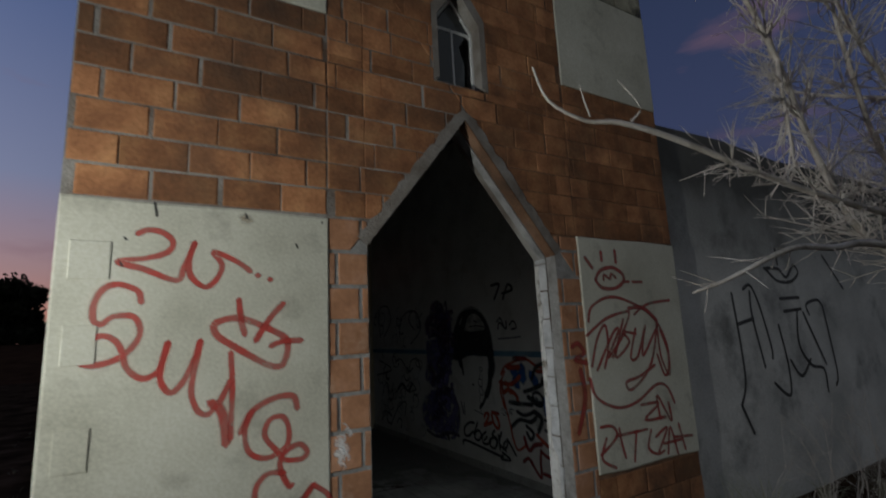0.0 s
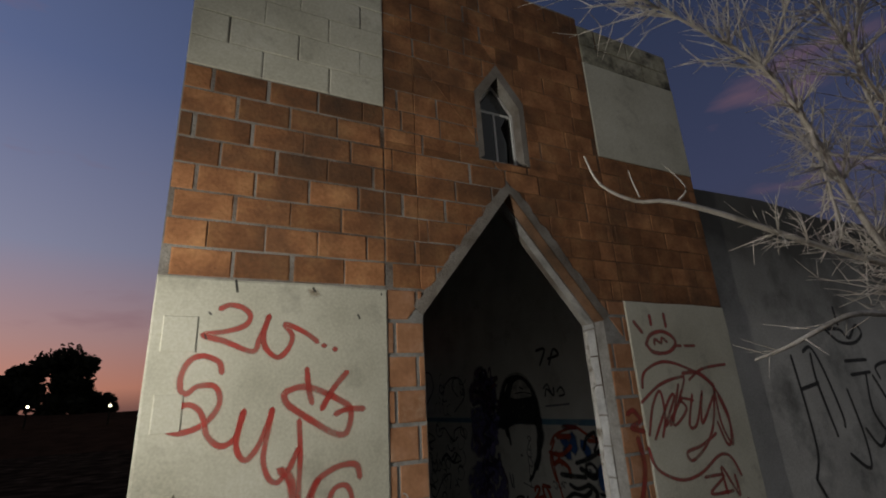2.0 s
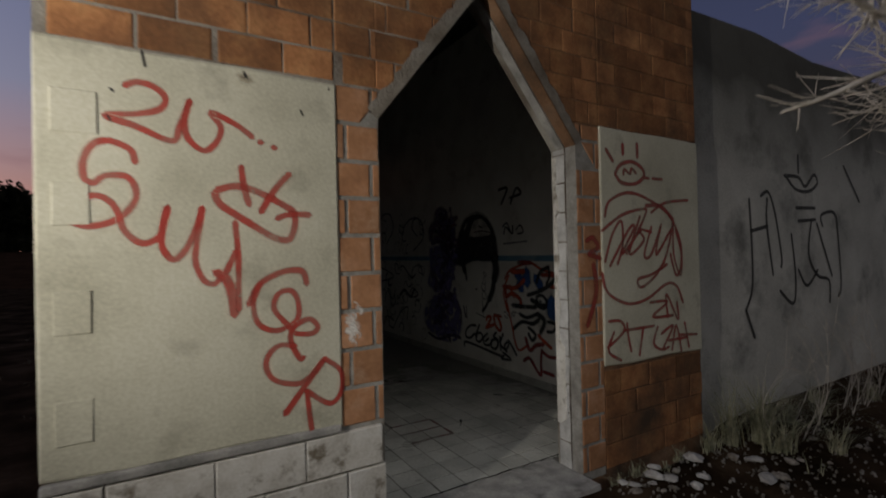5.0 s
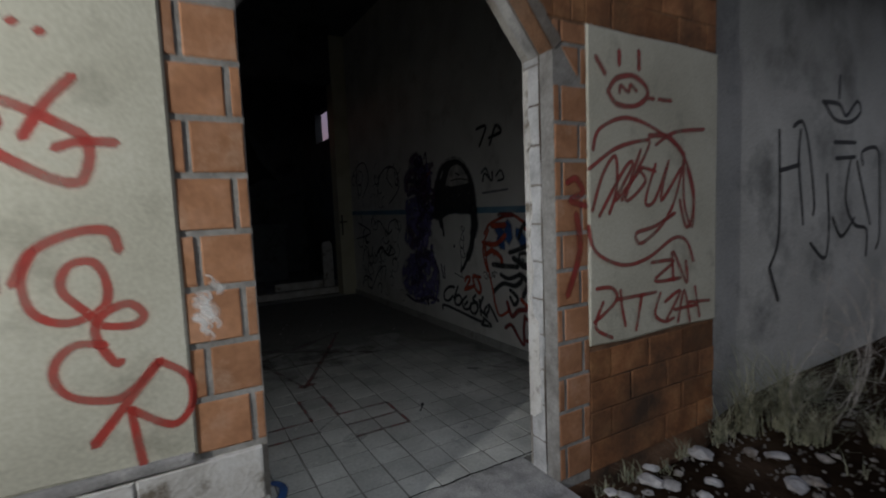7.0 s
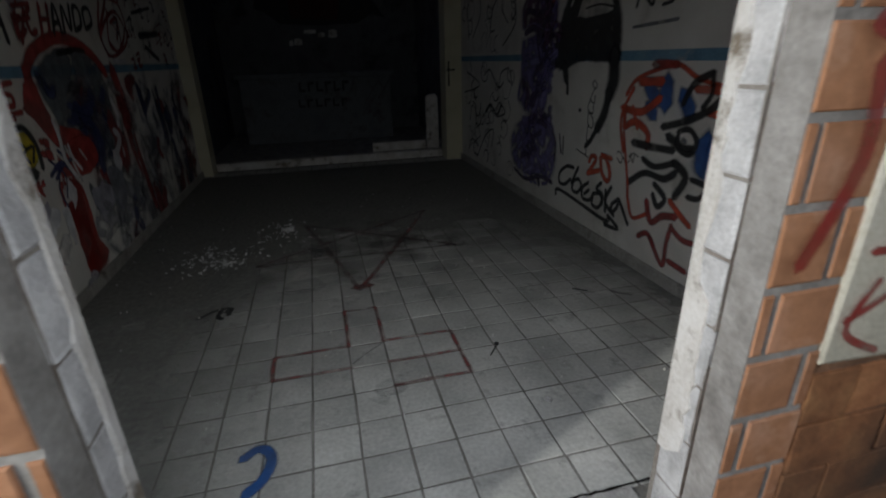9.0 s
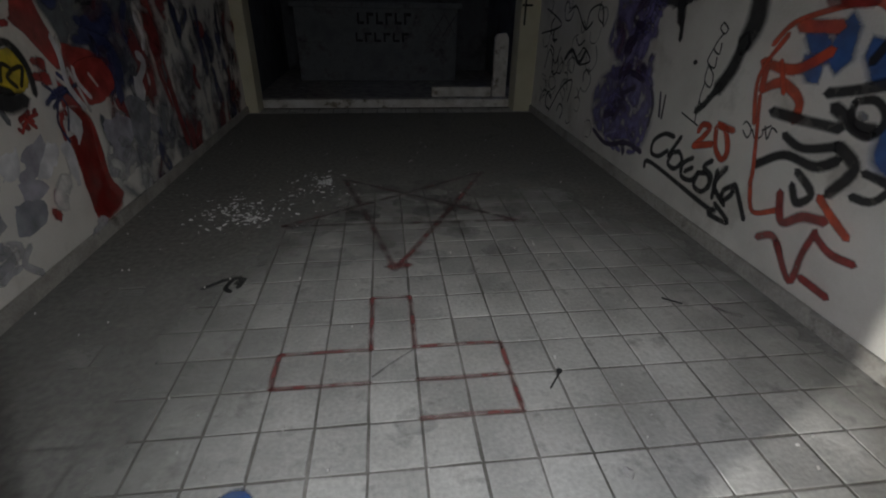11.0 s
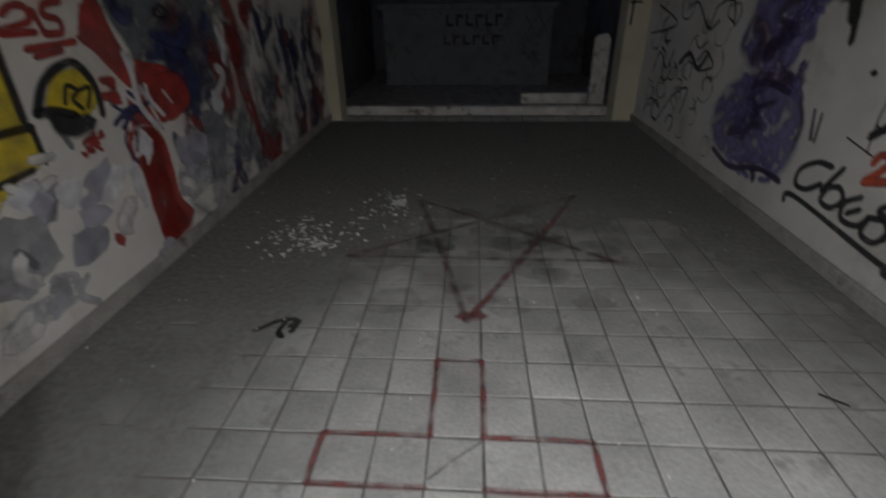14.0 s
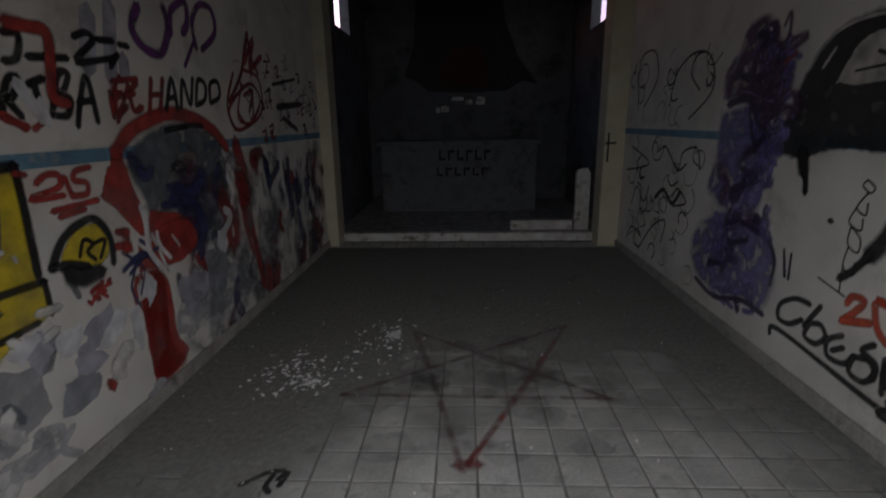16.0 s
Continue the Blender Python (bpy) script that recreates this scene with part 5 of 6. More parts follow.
g = Paint("west", "peeling grey and white plaster patches low on the wall")
g.fill(PALE, [(3.24, 0.67), (3.55, 0.67), (4.04, 0.41), (4.02, 0.22), (3.55, 0.24), (3.13, 0.23), (3.02, 0.39)])
g.line(SLATE, 0.03, [(2.18, 0.65), (2.13, 0.56)])
g.fill(STUCCO, [(1.62, 0.49), (1.69, 0.57), (1.79, 0.64), (1.93, 0.66), (2.07, 0.56), (2.12, 0.42), (1.98, 0.35), (1.87, 0.32), (1.69, 0.39)])
g.line(SLATE, 0.04, [(1.91, 0.51), (1.94, 0.47), (1.96, 0.42)])
g.line(PALE, 0.03, [(1.86, 0.48), (1.85, 0.34)])
g.line(PALE, 0.02, [(1.72, 0.46), (1.84, 0.44)])
g.fill(WHITE, [(1.61, 0.43), (1.68, 0.38), (1.69, 0.33), (1.77, 0.2), (1.67, 0.23), (1.54, 0.28), (1.47, 0.31), (1.51, 0.4)])
g.fill(PALE, [(1.72, 0.29), (1.89, 0.29), (2.05, 0.27), (2.1, 0.18), (1.9, 0.16), (1.77, 0.2)])
g.line(STUCCO, 0.04, [(1.98, 0.29), (2.03, 0.3), (2.04, 0.24)])
g.fill(RED, [(2.72, 0.8), (2.96, 0.77), (3.03, 0.58), (3.02, 0.31), (3.11, 0.15), (2.89, 0.08), (2.75, 0.14), (2.75, 0.35), (2.75, 0.56), (2.69, 0.65)])
g.fill(WHITE, [(2.75, 0.74), (2.86, 0.74), (2.87, 0.64), (2.77, 0.61), (2.73, 0.67)])
g.line(WHITE, 0.014, [(2.72, 0.54), (2.68, 0.38)])
g.line(WHITE, 0.014, [(2.66, 0.56), (2.65, 0.46)])
g.line(RED, 0.07, [(2.5, 0.39), (2.48, 0.38)])
g.line(RED, 0.055, [(2.44, 0.31), (2.44, 0.29)])
g.line(RED, 0.07, [(2.72, 1.04), (2.73, 1.02)])
g.line(RED, 0.07, [(2.71, 0.97), (2.73, 0.95)])
g.line(RED, 0.02, [(2.41, 0.75), (2.48, 0.8), (2.56, 0.81)])
g.line(RED, 0.02, [(2.46, 0.81), (2.52, 0.75)])
g.fill(RED, [(3.03, 1.02), (3.3, 1), (3.39, 0.84), (3.24, 0.76), (2.98, 0.77), (2.9, 0.92)])
g.line(WHITE, 0.03, [(2.91, 1.13), (2.9, 1.04), (2.9, 0.95)])
g.line(WHITE, 0.025, [(2.93, 0.98), (2.98, 0.84), (3.02, 0.73)])
g.line(NAVY, 0.025, [(2.7, 0.81), (2.83, 0.87), (2.97, 0.89)])
g.line(NAVY, 0.025, [(2.82, 0.97), (2.89, 0.89), (2.72, 0.86)])
g.line(WHITE, 0.02, [(3.11, 0.93), (3.17, 0.85)])
g.line(RED, 0.13, [(4.09, 1.44), (4.12, 1.3), (4.14, 1.16)])
g.line(RED, 0.12, [(4.14, 1.16), (4.16, 0.94), (4.18, 0.71)])
g.line(DRED, 0.09, [(4.21, 0.71), (4.27, 0.4), (4.32, 0.18)])
g.line(WHITE, 0.05, [(3.92, 1.23), (3.94, 1.09), (3.94, 0.96)])
g.line(WHITE, 0.05, [(3.75, 0.95), (3.84, 0.84), (3.86, 0.76)])
g.line(WHITE, 0.04, [(3.63, 0.74), (3.65, 0.59)])
g.line(NAVY, 0.06, [(3.14, 1.22), (3.31, 1.17), (3.49, 1.21)])
g.line(NAVY, 0.05, [(3.07, 1.12), (3.31, 1.1)])
g.line(SLATE, 0.06, [(3.1, 0.67), (3.12, 0.51)])
g.line(SLATE, 0.06, [(3.22, 0.44), (3.38, 0.47)])
g.line(NAVY, 0.05, [(4.57, 1.31), (4.67, 1.07)])
g.line(NAVY, 0.06, [(5.17, 1.23), (5.11, 0.87)])
g.line(WHITE, 0.03, [(1.93, 0.9), (1.96, 0.89)])
g.line(WHITE, 0.04, [(2.12, 0.82), (2.23, 0.81)])
g.line(WHITE, 0.04, [(1.98, 0.76), (2.07, 0.7), (2.19, 0.72)])
g.line(WHITE, 0.025, [(1.87, 1.13), (1.96, 1.12), (2.04, 1.11)])
g.line(WHITE, 0.02, [(2.08, 1.08), (2.09, 1.06)])
g.line(PALE, 0.05, [(1.76, 0.87), (1.81, 0.84)])
tags.append(g)

g = Paint("west", "flaked white, lilac and grey paint fragments on the wall")
FLAKED = spray("white_flaked_paint", (0.74, 0.74, 0.75), 0.15, 0.93, 1.0)
LILAC = spray("lilac_flaked_paint", (0.42, 0.41, 0.47), 0.3, 0.93, 1.0)
GREYED = spray("grey_flaked_paint", (0.27, 0.28, 0.31), 0.3, 0.9, 1.0)
g.line(ASH, 0.03, [(2.33, 0.89), (2.36, 0.81)])
g.line(GREYED, 0.04, [(2.2, 0.7), (2.14, 0.62), (2.1, 0.57)])
g.fill(FLAKED, [(2.21, 0.68), (2.31, 0.68), (2.3, 0.58), (2.24, 0.57), (2.15, 0.59)])
g.fill(LILAC, [(2.35, 0.67), (2.54, 0.68), (2.52, 0.52), (2.4, 0.51), (2.3, 0.55)])
g.fill(FLAKED, [(2.54, 0.68), (2.63, 0.65), (2.6, 0.55), (2.48, 0.51), (2.42, 0.49), (2.41, 0.54)])
g.fill(LILAC, [(2.25, 0.54), (2.45, 0.49), (2.41, 0.42), (2.26, 0.44)])
g.line(RED, 0.05, [(2.49, 0.41), (2.51, 0.36)])
g.line(RED, 0.045, [(2.42, 0.33), (2.43, 0.3)])
g.line(DRED, 0.025, [(2.43, 0.81), (2.51, 0.83)])
g.line(DRED, 0.03, [(2.44, 0.78), (2.47, 0.76)])
g.line(DRED, 0.025, [(2.54, 0.82), (2.56, 0.83)])
g.line(DRED, 0.02, [(2.4, 0.77), (2.41, 0.76)])
g.line(RED, 0.03, [(2.19, 1.63), (2.23, 1.61), (2.28, 1.57)])
g.line(RED, 0.03, [(2.32, 1.57), (2.37, 1.6)])
g.line(FLAKED, 0.05, [(2.29, 1.75), (2.33, 1.68), (2.38, 1.61)])
g.line(FLAKED, 0.04, [(2.38, 1.68), (2.39, 1.6)])
g.line(LILAC, 0.08, [(2.75, 2.11), (2.69, 1.85)])
g.line(LILAC, 0.07, [(2.91, 2.17), (2.83, 1.81)])
g.line(LILAC, 0.06, [(2.95, 1.93), (2.94, 1.82)])
g.line(DRED, 0.03, [(2.83, 1.8), (3.03, 1.83)])
g.line(DRED, 0.03, [(2.8, 1.75), (2.8, 1.62)])
g.line(DRED, 0.03, [(2.95, 1.79), (2.82, 1.6)])
g.line(DRED, 0.03, [(2.83, 1.72), (2.99, 1.75)])
g.line(DRED, 0.05, [(4.53, 2.31), (4.41, 2.07), (4.63, 2.28), (4.51, 2.04), (4.77, 2.16)])
g.line(DRED, 0.03, [(4.19, 1.97), (4.03, 1.71), (4.17, 1.54), (4.64, 1.68), (4.66, 1.96), (4.39, 2.01)])
g.line(DRED, 0.025, [(4.31, 1.89), (4.19, 1.63), (4.44, 1.61), (4.51, 1.86)])
g.line(FLAKED, 0.03, [(4.15, 1.5), (4.47, 1.5)])
g.line(FLAKED, 0.03, [(2.87, 1.15), (2.89, 1.04), (2.88, 0.9), (2.97, 0.76)])
g.line(FLAKED, 0.025, [(2.97, 0.98), (2.98, 0.9), (3.06, 0.8)])
g.line(FLAKED, 0.04, [(3.89, 1.21), (3.94, 1.08), (3.9, 1.0)])
g.line(FLAKED, 0.05, [(3.78, 0.97), (3.85, 0.9), (3.68, 0.78)])
g.line(NAVY, 0.06, [(2.85, 1.43), (2.94, 1.31), (3.02, 1.34)])
g.line(NAVY, 0.1, [(3.23, 1.21), (3.34, 1.14), (3.52, 1.2)])
g.line(NAVY, 0.08, [(3.16, 1.15), (3.42, 1.07)])
g.line(NAVY, 0.09, [(4.59, 1.29), (4.66, 1.08), (4.9, 1.21)])
g.line(SOOT, 0.02, [(3.21, 1.34), (3.3, 1.36), (3.35, 1.31), (3.26, 1.3), (3.21, 1.34)])
g.line(SOOT, 0.03, [(3.21, 1.55), (3.46, 1.58), (3.63, 1.57)])
g.fill(FLAKED, [(2.78, 0.78), (2.86, 0.76), (2.88, 0.66), (2.82, 0.60), (2.77, 0.64)])
g.fill(FLAKED, [(2.64, 0.62), (2.70, 0.66), (2.72, 0.5), (2.67, 0.36)])
g.fill(LILAC, [(2.02, 0.70), (2.12, 0.74), (2.16, 0.62), (2.06, 0.56)])
g.fill(FLAKED, [(1.92, 0.70), (2.05, 0.76), (2.12, 0.74), (2.0, 0.64)])
g.fill(GREYED, [(2.18, 0.47), (2.34, 0.42), (2.30, 0.32), (2.14, 0.34)])
g.fill(LILAC, [(3.05, 0.62), (3.3, 0.66), (3.42, 0.5), (3.2, 0.36)])
g.fill(GREYED, [(3.42, 0.72), (3.7, 0.7), (3.66, 0.42), (3.46, 0.38)])
g.fill(FLAKED, [(3.64, 0.86), (3.76, 0.84), (3.72, 0.66), (3.62, 0.7)])
g.fill(LILAC, [(1.40, 0.42), (1.55, 0.46), (1.66, 0.36), (1.58, 0.22), (1.42, 0.26)])
g.line(NAVY, 0.018, [(2.66, 0.94), (2.74, 0.86), (2.68, 0.74), (2.72, 0.62)])
g.line(NAVY, 0.016, [(2.74, 0.9), (2.80, 0.80), (2.74, 0.68)])
tags.append(g)

# layered old scrawl on the far stretch of the nave's west wall
g = Paint("west", "layers of red, navy and grey scrawl and scraped paint")
tags.append(g)
spread = random.Random(5)
HAZE = [spray("haze_grey", (0.20, 0.21, 0.22), 0.8, 0.0, 0.75), spray("haze_navy", (0.04, 0.05, 0.11), 0.8, 0.0, 0.7), spray("haze_white", (0.5, 0.5, 0.48), 0.8, 0.1, 0.8), spray("haze_red", (0.24, 0.03, 0.025), 0.7, 0.1, 0.8)]
for i in range(150):
    u, v = spread.uniform(3.3, 6.2), spread.uniform(0.15, 1.38)
    lean, tall = spread.uniform(-0.12, 0.12), spread.uniform(0.06, 0.4)
    g.line(spread.choice(HAZE + HAZE + HAZE[:2] + [DRED, NAVY]), spread.uniform(0.04, 0.22), [(u, v), (u + lean + spread.uniform(-0.08, 0.08), max(0.1, v - tall / 2)), (u + lean, max(0.08, v - tall))])
for i in range(60):
    u, v, s = spread.uniform(4.2, 6.2), spread.uniform(1.5, 2.2), spread.uniform(0.03, 0.12)
    g.line(spread.choice([SOOT, HAZE[0], HAZE[1], DRED]), spread.uniform(0.01, 0.03), [(u, v), (u + s, v + spread.uniform(-s, s)), (u + s * 0.4, v - s), (u + s * 1.2, v - s * 0.8)])
# peeling grey and white patches low on the same wall, scraped back to the render
for i in range(14):
    u, v = spread.uniform(1.2, 3.3), spread.uniform(0.1, 0.66)
    g.line(spread.choice([PALE, PALE, HAZE[2], WHITE, WHITE, HAZE[0]]), spread.uniform(0.02, 0.10), [(u, v), (u + spread.uniform(-0.12, 0.12), max(0.09, v - 0.06)), (u + spread.uniform(-0.1, 0.16), max(0.08, v - spread.uniform(0.05, 0.2)))])
# chalky plaster residue on a jamb block
g = Paint("front", "flaking white plaster residue on the clay blocks")
tags.append(g)
for i in range(24):
    u, v = spread.gauss(-0.885, 0.022), spread.gauss(1.185, 0.05)
    s = spread.uniform(0.006, 0.022)
    g.line(CHALK, spread.uniform(0.008, 0.03), [(min(-0.76, max(-0.94, u + dx)), v + dz) for dx, dz in ((-s, s * 0.4), (0, 0), (s * 0.6, -s), (s * 0.2, -s * 1.6))])
# dense scribble over the violet throw-up on the other wall
g = Paint("east", "layers of violet and ink scribble in the throw-up")
tags.append(g)
for i in range(90):
    f = spread.random()
    v = 0.28 + 1.85 * f
    mid = 3.66 + 0.08 * math.sin(f * 7)
    half = 0.28 if f < 0.4 else 0.15 if f < 0.65 else 0.2
    u = mid + spread.uniform(-half, half)
    s = spread.uniform(0.05, 0.16)
    g.line(spread.choice([INK, DUSK, MIST if f < 0.65 else PLUM, PLUM, MIST if i % 2 else INK, VIOLET if i % 4 == 0 else DUSK]), spread.uniform(0.02, 0.08), [(u, v), (u + spread.uniform(-s, s), v + spread.uniform(-s, s)), (u + spread.uniform(-s, s), v - s * 0.6), (u + spread.uniform(-s, s), v - s)])

# faint old scribbles on the far stretch of that wall
g = Paint("east", "layers of thin grey and black scribble on the far wall")
tags.append(g)
THIN = spray("thin_grey_spray", (0.10, 0.10, 0.095), 0.7, 0.2, 0.8)
for i in range(64):
    u, v, s = spread.uniform(4.35, 6.2), spread.uniform(0.2, 1.36) if i % 3 else spread.uniform(1.55, 2.15), spread.uniform(0.05, 0.13)
    turn = spread.uniform(0, 6.3)
    g.line(spread.choice([THIN, THIN, SOOT]), spread.uniform(0.012, 0.026), [(u + s * 1.4 * math.cos(turn + k * 1.15) * (1 - 0.12 * k), v + s * math.sin(turn + k * 1.15)) for k in range(spread.choice([3, 4, 5]))])

# ---- painted floor marks ----
TX, TY = 0.1925, 0.203
GX, GY, GTURN = -0.198, 1.937, radians(0.0)


def grid(i, j):
    """A corner of the tile grid; 0, 0 is the top corner of the painted cross."""
    x, y = i * TX, j * TY
    return (GX + x * math.cos(GTURN) - y * math.sin(GTURN), GY + x * math.sin(GTURN) + y * math.cos(GTURN))


DULL = spray("dull_red_paint", (0.19, 0.038, 0.034), 0.8, 0.35, 0.85)
FADED = spray("faded_dark_paint", (0.09, 0.045, 0.045), 0.9, 0.1, 0.6)
DULL2 = spray("worn_red_paint", (0.13, 0.035, 0.035), 0.9, 0.2, 0.75)
SMEAR = spray("violet_smear", (0.20, 0.13, 0.16), 0.6, 0.0, 0.7)
g = Paint("floor", "dark red painted cross outline on the floor tiles")
tags.append(g)
for a, b in (((0, -2), (0, 0)), ((0, 0), (1, 0)), ((1, 0), (1, -2)), ((-2, -2), (0, -2)), ((-2, -2), (-2, -3)), ((-2, -3), (0, -3)), ((1, -2), (3, -2)), ((3, -2), (3, -3.9)), ((1, -3), (3, -3)), ((1, -4), (3, -4))):
    p, q = grid(*a), grid(*b)
    m = ((p[0] + q[0]) / 2 + random.uniform(-0.006, 0.006), (p[1] + q[1]) / 2 + random.uniform(-0.006, 0.006))
    g.line(DULL, 0.026, [p, m, q])
g.line(FADED, 0.012, [grid(0.05, -2.85), grid(0.5, -2.45), grid(0.95, -2.1)])
g = Paint("floor", "faded dark red five-pointed star painted on the tiles")
tags.append(g)
star = [(-0.075, 2.21), (0.73, 3.86), (-0.80, 2.845), (0.78, 2.835), (-0.45, 3.74)]
for p, q, mat in ((0, 1, DULL), (1, 2, DULL2), (2, 3, DULL2), (3, 4, DULL2), (4, 0, DULL2)):
    a, b = star[p], star[q]
    g.line(mat, 0.042, [a, ((a[0] + b[0]) / 2 + 0.01, (a[1] + b[1]) / 2), b])
g.line(DULL, 0.07, [(-0.10, 2.25), (0.0, 2.26)])
g = Paint("floor", "blue spray hook on the floor tiles")
tags.append(g)
g.line(BLUE, 0.045, [(-0.66, 0.84), (-0.60, 0.88), (-0.55, 0.82), (-0.57, 0.72), (-0.63, 0.66)])
g = Paint("floor", "small black scribble on the floor tiles")
tags.append(g)
g.line(SOOT, 0.025, [(-1.08, 2.10), (-0.99, 2.18), (-0.91, 2.20)]).line(SOOT, 0.025, [(-0.95, 2.17), (-0.96, 2.10), (-0.93, 2.06)]).line(SOOT, 0.025, [(-0.92, 2.14), (-0.89, 2.19), (-0.90, 2.10)])
g = Paint("floor", "faint violet smears on the floor tiles")
tags.append(g)
g.line(SMEAR, 0.03, [(1.53, 1.70), (1.57, 1.65), (1.62, 1.62)])
g.line(SMEAR, 0.07, [(0.72, 2.84), (0.84, 2.82)])
g = Paint("floor", "sooty burn stains on the floor tiles")
tags.append(g)
BURN = spray("soot_stain", (0.05, 0.048, 0.045), 0.9, 0.0, 0.32)
for i in range(26):
    u, v, s = spread.gauss(0.0, 0.33), spread.gauss(3.0, 0.28), spread.uniform(0.05, 0.2)
    g.fill(BURN, [(u + s * spread.uniform(0.6, 1.3) * math.cos(a), v + s * spread.uniform(0.5, 1.0) * math.sin(a)) for a in (0, 0.8, 1.6, 2.4, 3.2, 4.0, 4.8, 5.6)])
g.fill(BURN, [(-0.12, 1.11), (-0.06, 1.18), (0.02, 1.15), (0.06, 1.09), (0.0, 1.04), (-0.09, 1.05)])
for g in tags:
    g.build("stuff" if g.label.startswith(("layers", "sooty")) else "")

# a film of dust over the tiles, worn away where people walk, with far-end dimming painted in
M_DUST_DIM = bpy.data.materials.new("floor_dust_dimming")
M_DUST_DIM.use_nodes = True
dn, dl = M_DUST_DIM.node_tree.nodes, M_DUST_DIM.node_tree.links
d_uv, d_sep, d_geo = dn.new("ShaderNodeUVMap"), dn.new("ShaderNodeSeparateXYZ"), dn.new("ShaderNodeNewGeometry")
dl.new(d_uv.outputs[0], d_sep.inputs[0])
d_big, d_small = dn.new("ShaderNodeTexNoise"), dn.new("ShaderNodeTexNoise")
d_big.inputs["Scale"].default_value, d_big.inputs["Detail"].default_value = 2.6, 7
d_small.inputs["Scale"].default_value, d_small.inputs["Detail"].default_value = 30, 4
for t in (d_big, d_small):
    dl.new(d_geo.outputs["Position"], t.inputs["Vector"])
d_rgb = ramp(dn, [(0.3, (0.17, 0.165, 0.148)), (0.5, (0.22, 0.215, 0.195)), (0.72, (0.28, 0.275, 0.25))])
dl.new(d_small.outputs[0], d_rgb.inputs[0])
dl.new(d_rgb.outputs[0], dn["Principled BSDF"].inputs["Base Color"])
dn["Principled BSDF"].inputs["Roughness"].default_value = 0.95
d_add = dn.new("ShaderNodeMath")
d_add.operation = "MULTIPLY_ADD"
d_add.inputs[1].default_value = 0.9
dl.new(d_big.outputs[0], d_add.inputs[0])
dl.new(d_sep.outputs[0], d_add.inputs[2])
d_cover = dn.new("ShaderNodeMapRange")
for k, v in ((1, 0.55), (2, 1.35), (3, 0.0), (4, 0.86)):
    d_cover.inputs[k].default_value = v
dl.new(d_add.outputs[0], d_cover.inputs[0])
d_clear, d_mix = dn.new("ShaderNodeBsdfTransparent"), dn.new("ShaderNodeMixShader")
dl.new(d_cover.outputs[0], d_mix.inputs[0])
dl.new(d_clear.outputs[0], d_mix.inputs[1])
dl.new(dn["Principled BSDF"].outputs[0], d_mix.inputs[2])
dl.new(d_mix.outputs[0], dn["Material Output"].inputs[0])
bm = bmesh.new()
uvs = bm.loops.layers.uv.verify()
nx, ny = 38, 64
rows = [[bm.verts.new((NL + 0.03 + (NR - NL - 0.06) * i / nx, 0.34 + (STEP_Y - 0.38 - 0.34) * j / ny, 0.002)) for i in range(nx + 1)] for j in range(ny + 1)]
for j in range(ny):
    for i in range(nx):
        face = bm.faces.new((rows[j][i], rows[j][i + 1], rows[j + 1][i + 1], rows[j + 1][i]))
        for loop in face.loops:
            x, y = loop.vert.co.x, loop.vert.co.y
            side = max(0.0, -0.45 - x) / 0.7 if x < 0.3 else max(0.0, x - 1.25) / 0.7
            # cover also rises with y, painting the torch's fade along the floor
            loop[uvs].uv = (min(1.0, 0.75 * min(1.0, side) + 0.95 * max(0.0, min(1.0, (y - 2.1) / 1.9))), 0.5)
dust = tagged(put("floor_dust_dimming", bm, M_DUST_DIM), "grey dust over the tiles with painted dimming towards the far end", "dust", kind="stuff")
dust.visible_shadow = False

# cross on the pier
bm = bmesh.new()
box(bm, 1.695, 1.718, STEP_Y - 0.306, STEP_Y - 0.30, 1.07, 1.42)
box(bm, 1.665, 1.80, STEP_Y - 0.3065, STEP_Y - 0.3005, 1.285, 1.31)
tagged(put("painted_cross", bm, M_BLACK), "small black cross painted on the cream pier", "graffiti")

# ---- loose things ----


def rock(name, size, mat, label, group, at, flat=0.5):
    bm = bmesh.new()
    bmesh.ops.create_icosphere(bm, subdivisions=2, radius=1)
    k = random.uniform(0, 50)
    for v in bm.verts:
        v.co *= 1 + 0.5 * noise.noise(v.co * 1.3 + Vector((k, 0, 0)))
        v.co = Vector((v.co.x * size * random.uniform(0.96, 1.04), v.co.y * size * 0.8, v.co.z * size * flat))
    ob = tagged(put(name, bm, mat), label, "stone", group)
    ob.matrix_world = pose(*at, random.uniform(-12, 12), random.uniform(-12, 12), random.uniform(0, 360))
    return ob


spread = random.Random(11)
for i in range(60):
    u = spread.random() ** 1.1
    x, y = 0.85 + 2.4 * u + spread.uniform(-0.1, 0.1), -0.22 - spread.random() ** 1.3 * 1.1
    s = spread.choice([0.012, 0.018, 0.025, 0.03, 0.045])
    rock("stone", s, M_STONE if i % 6 == 0 else M_GRAVEL, "broken rubble stone lying on the earth", "rubble by the doorway", (x, y, -0.05 + s * 0.25))
for x, y, s in ((1.66, -0.20, 0.085), (0.93, -0.16, 0.04), (1.18, -0.21, 0.075), (1.24, -0.29, 0.06), (1.77, -0.65, 0.07), (0.96, -0.22, 0.045), (1.30, -0.13, 0.05), (1.08, -0.27, 0.035), (1.45, -0.40, 0.05), (2.0, -0.45, 0.06)):
    rock("stone", s, M_STONE, "flat pale stone lying on the earth", "pale stones by the doorway", (x, y, -0.045 + s * 0.15), 0.32)
bm = bmesh.new()
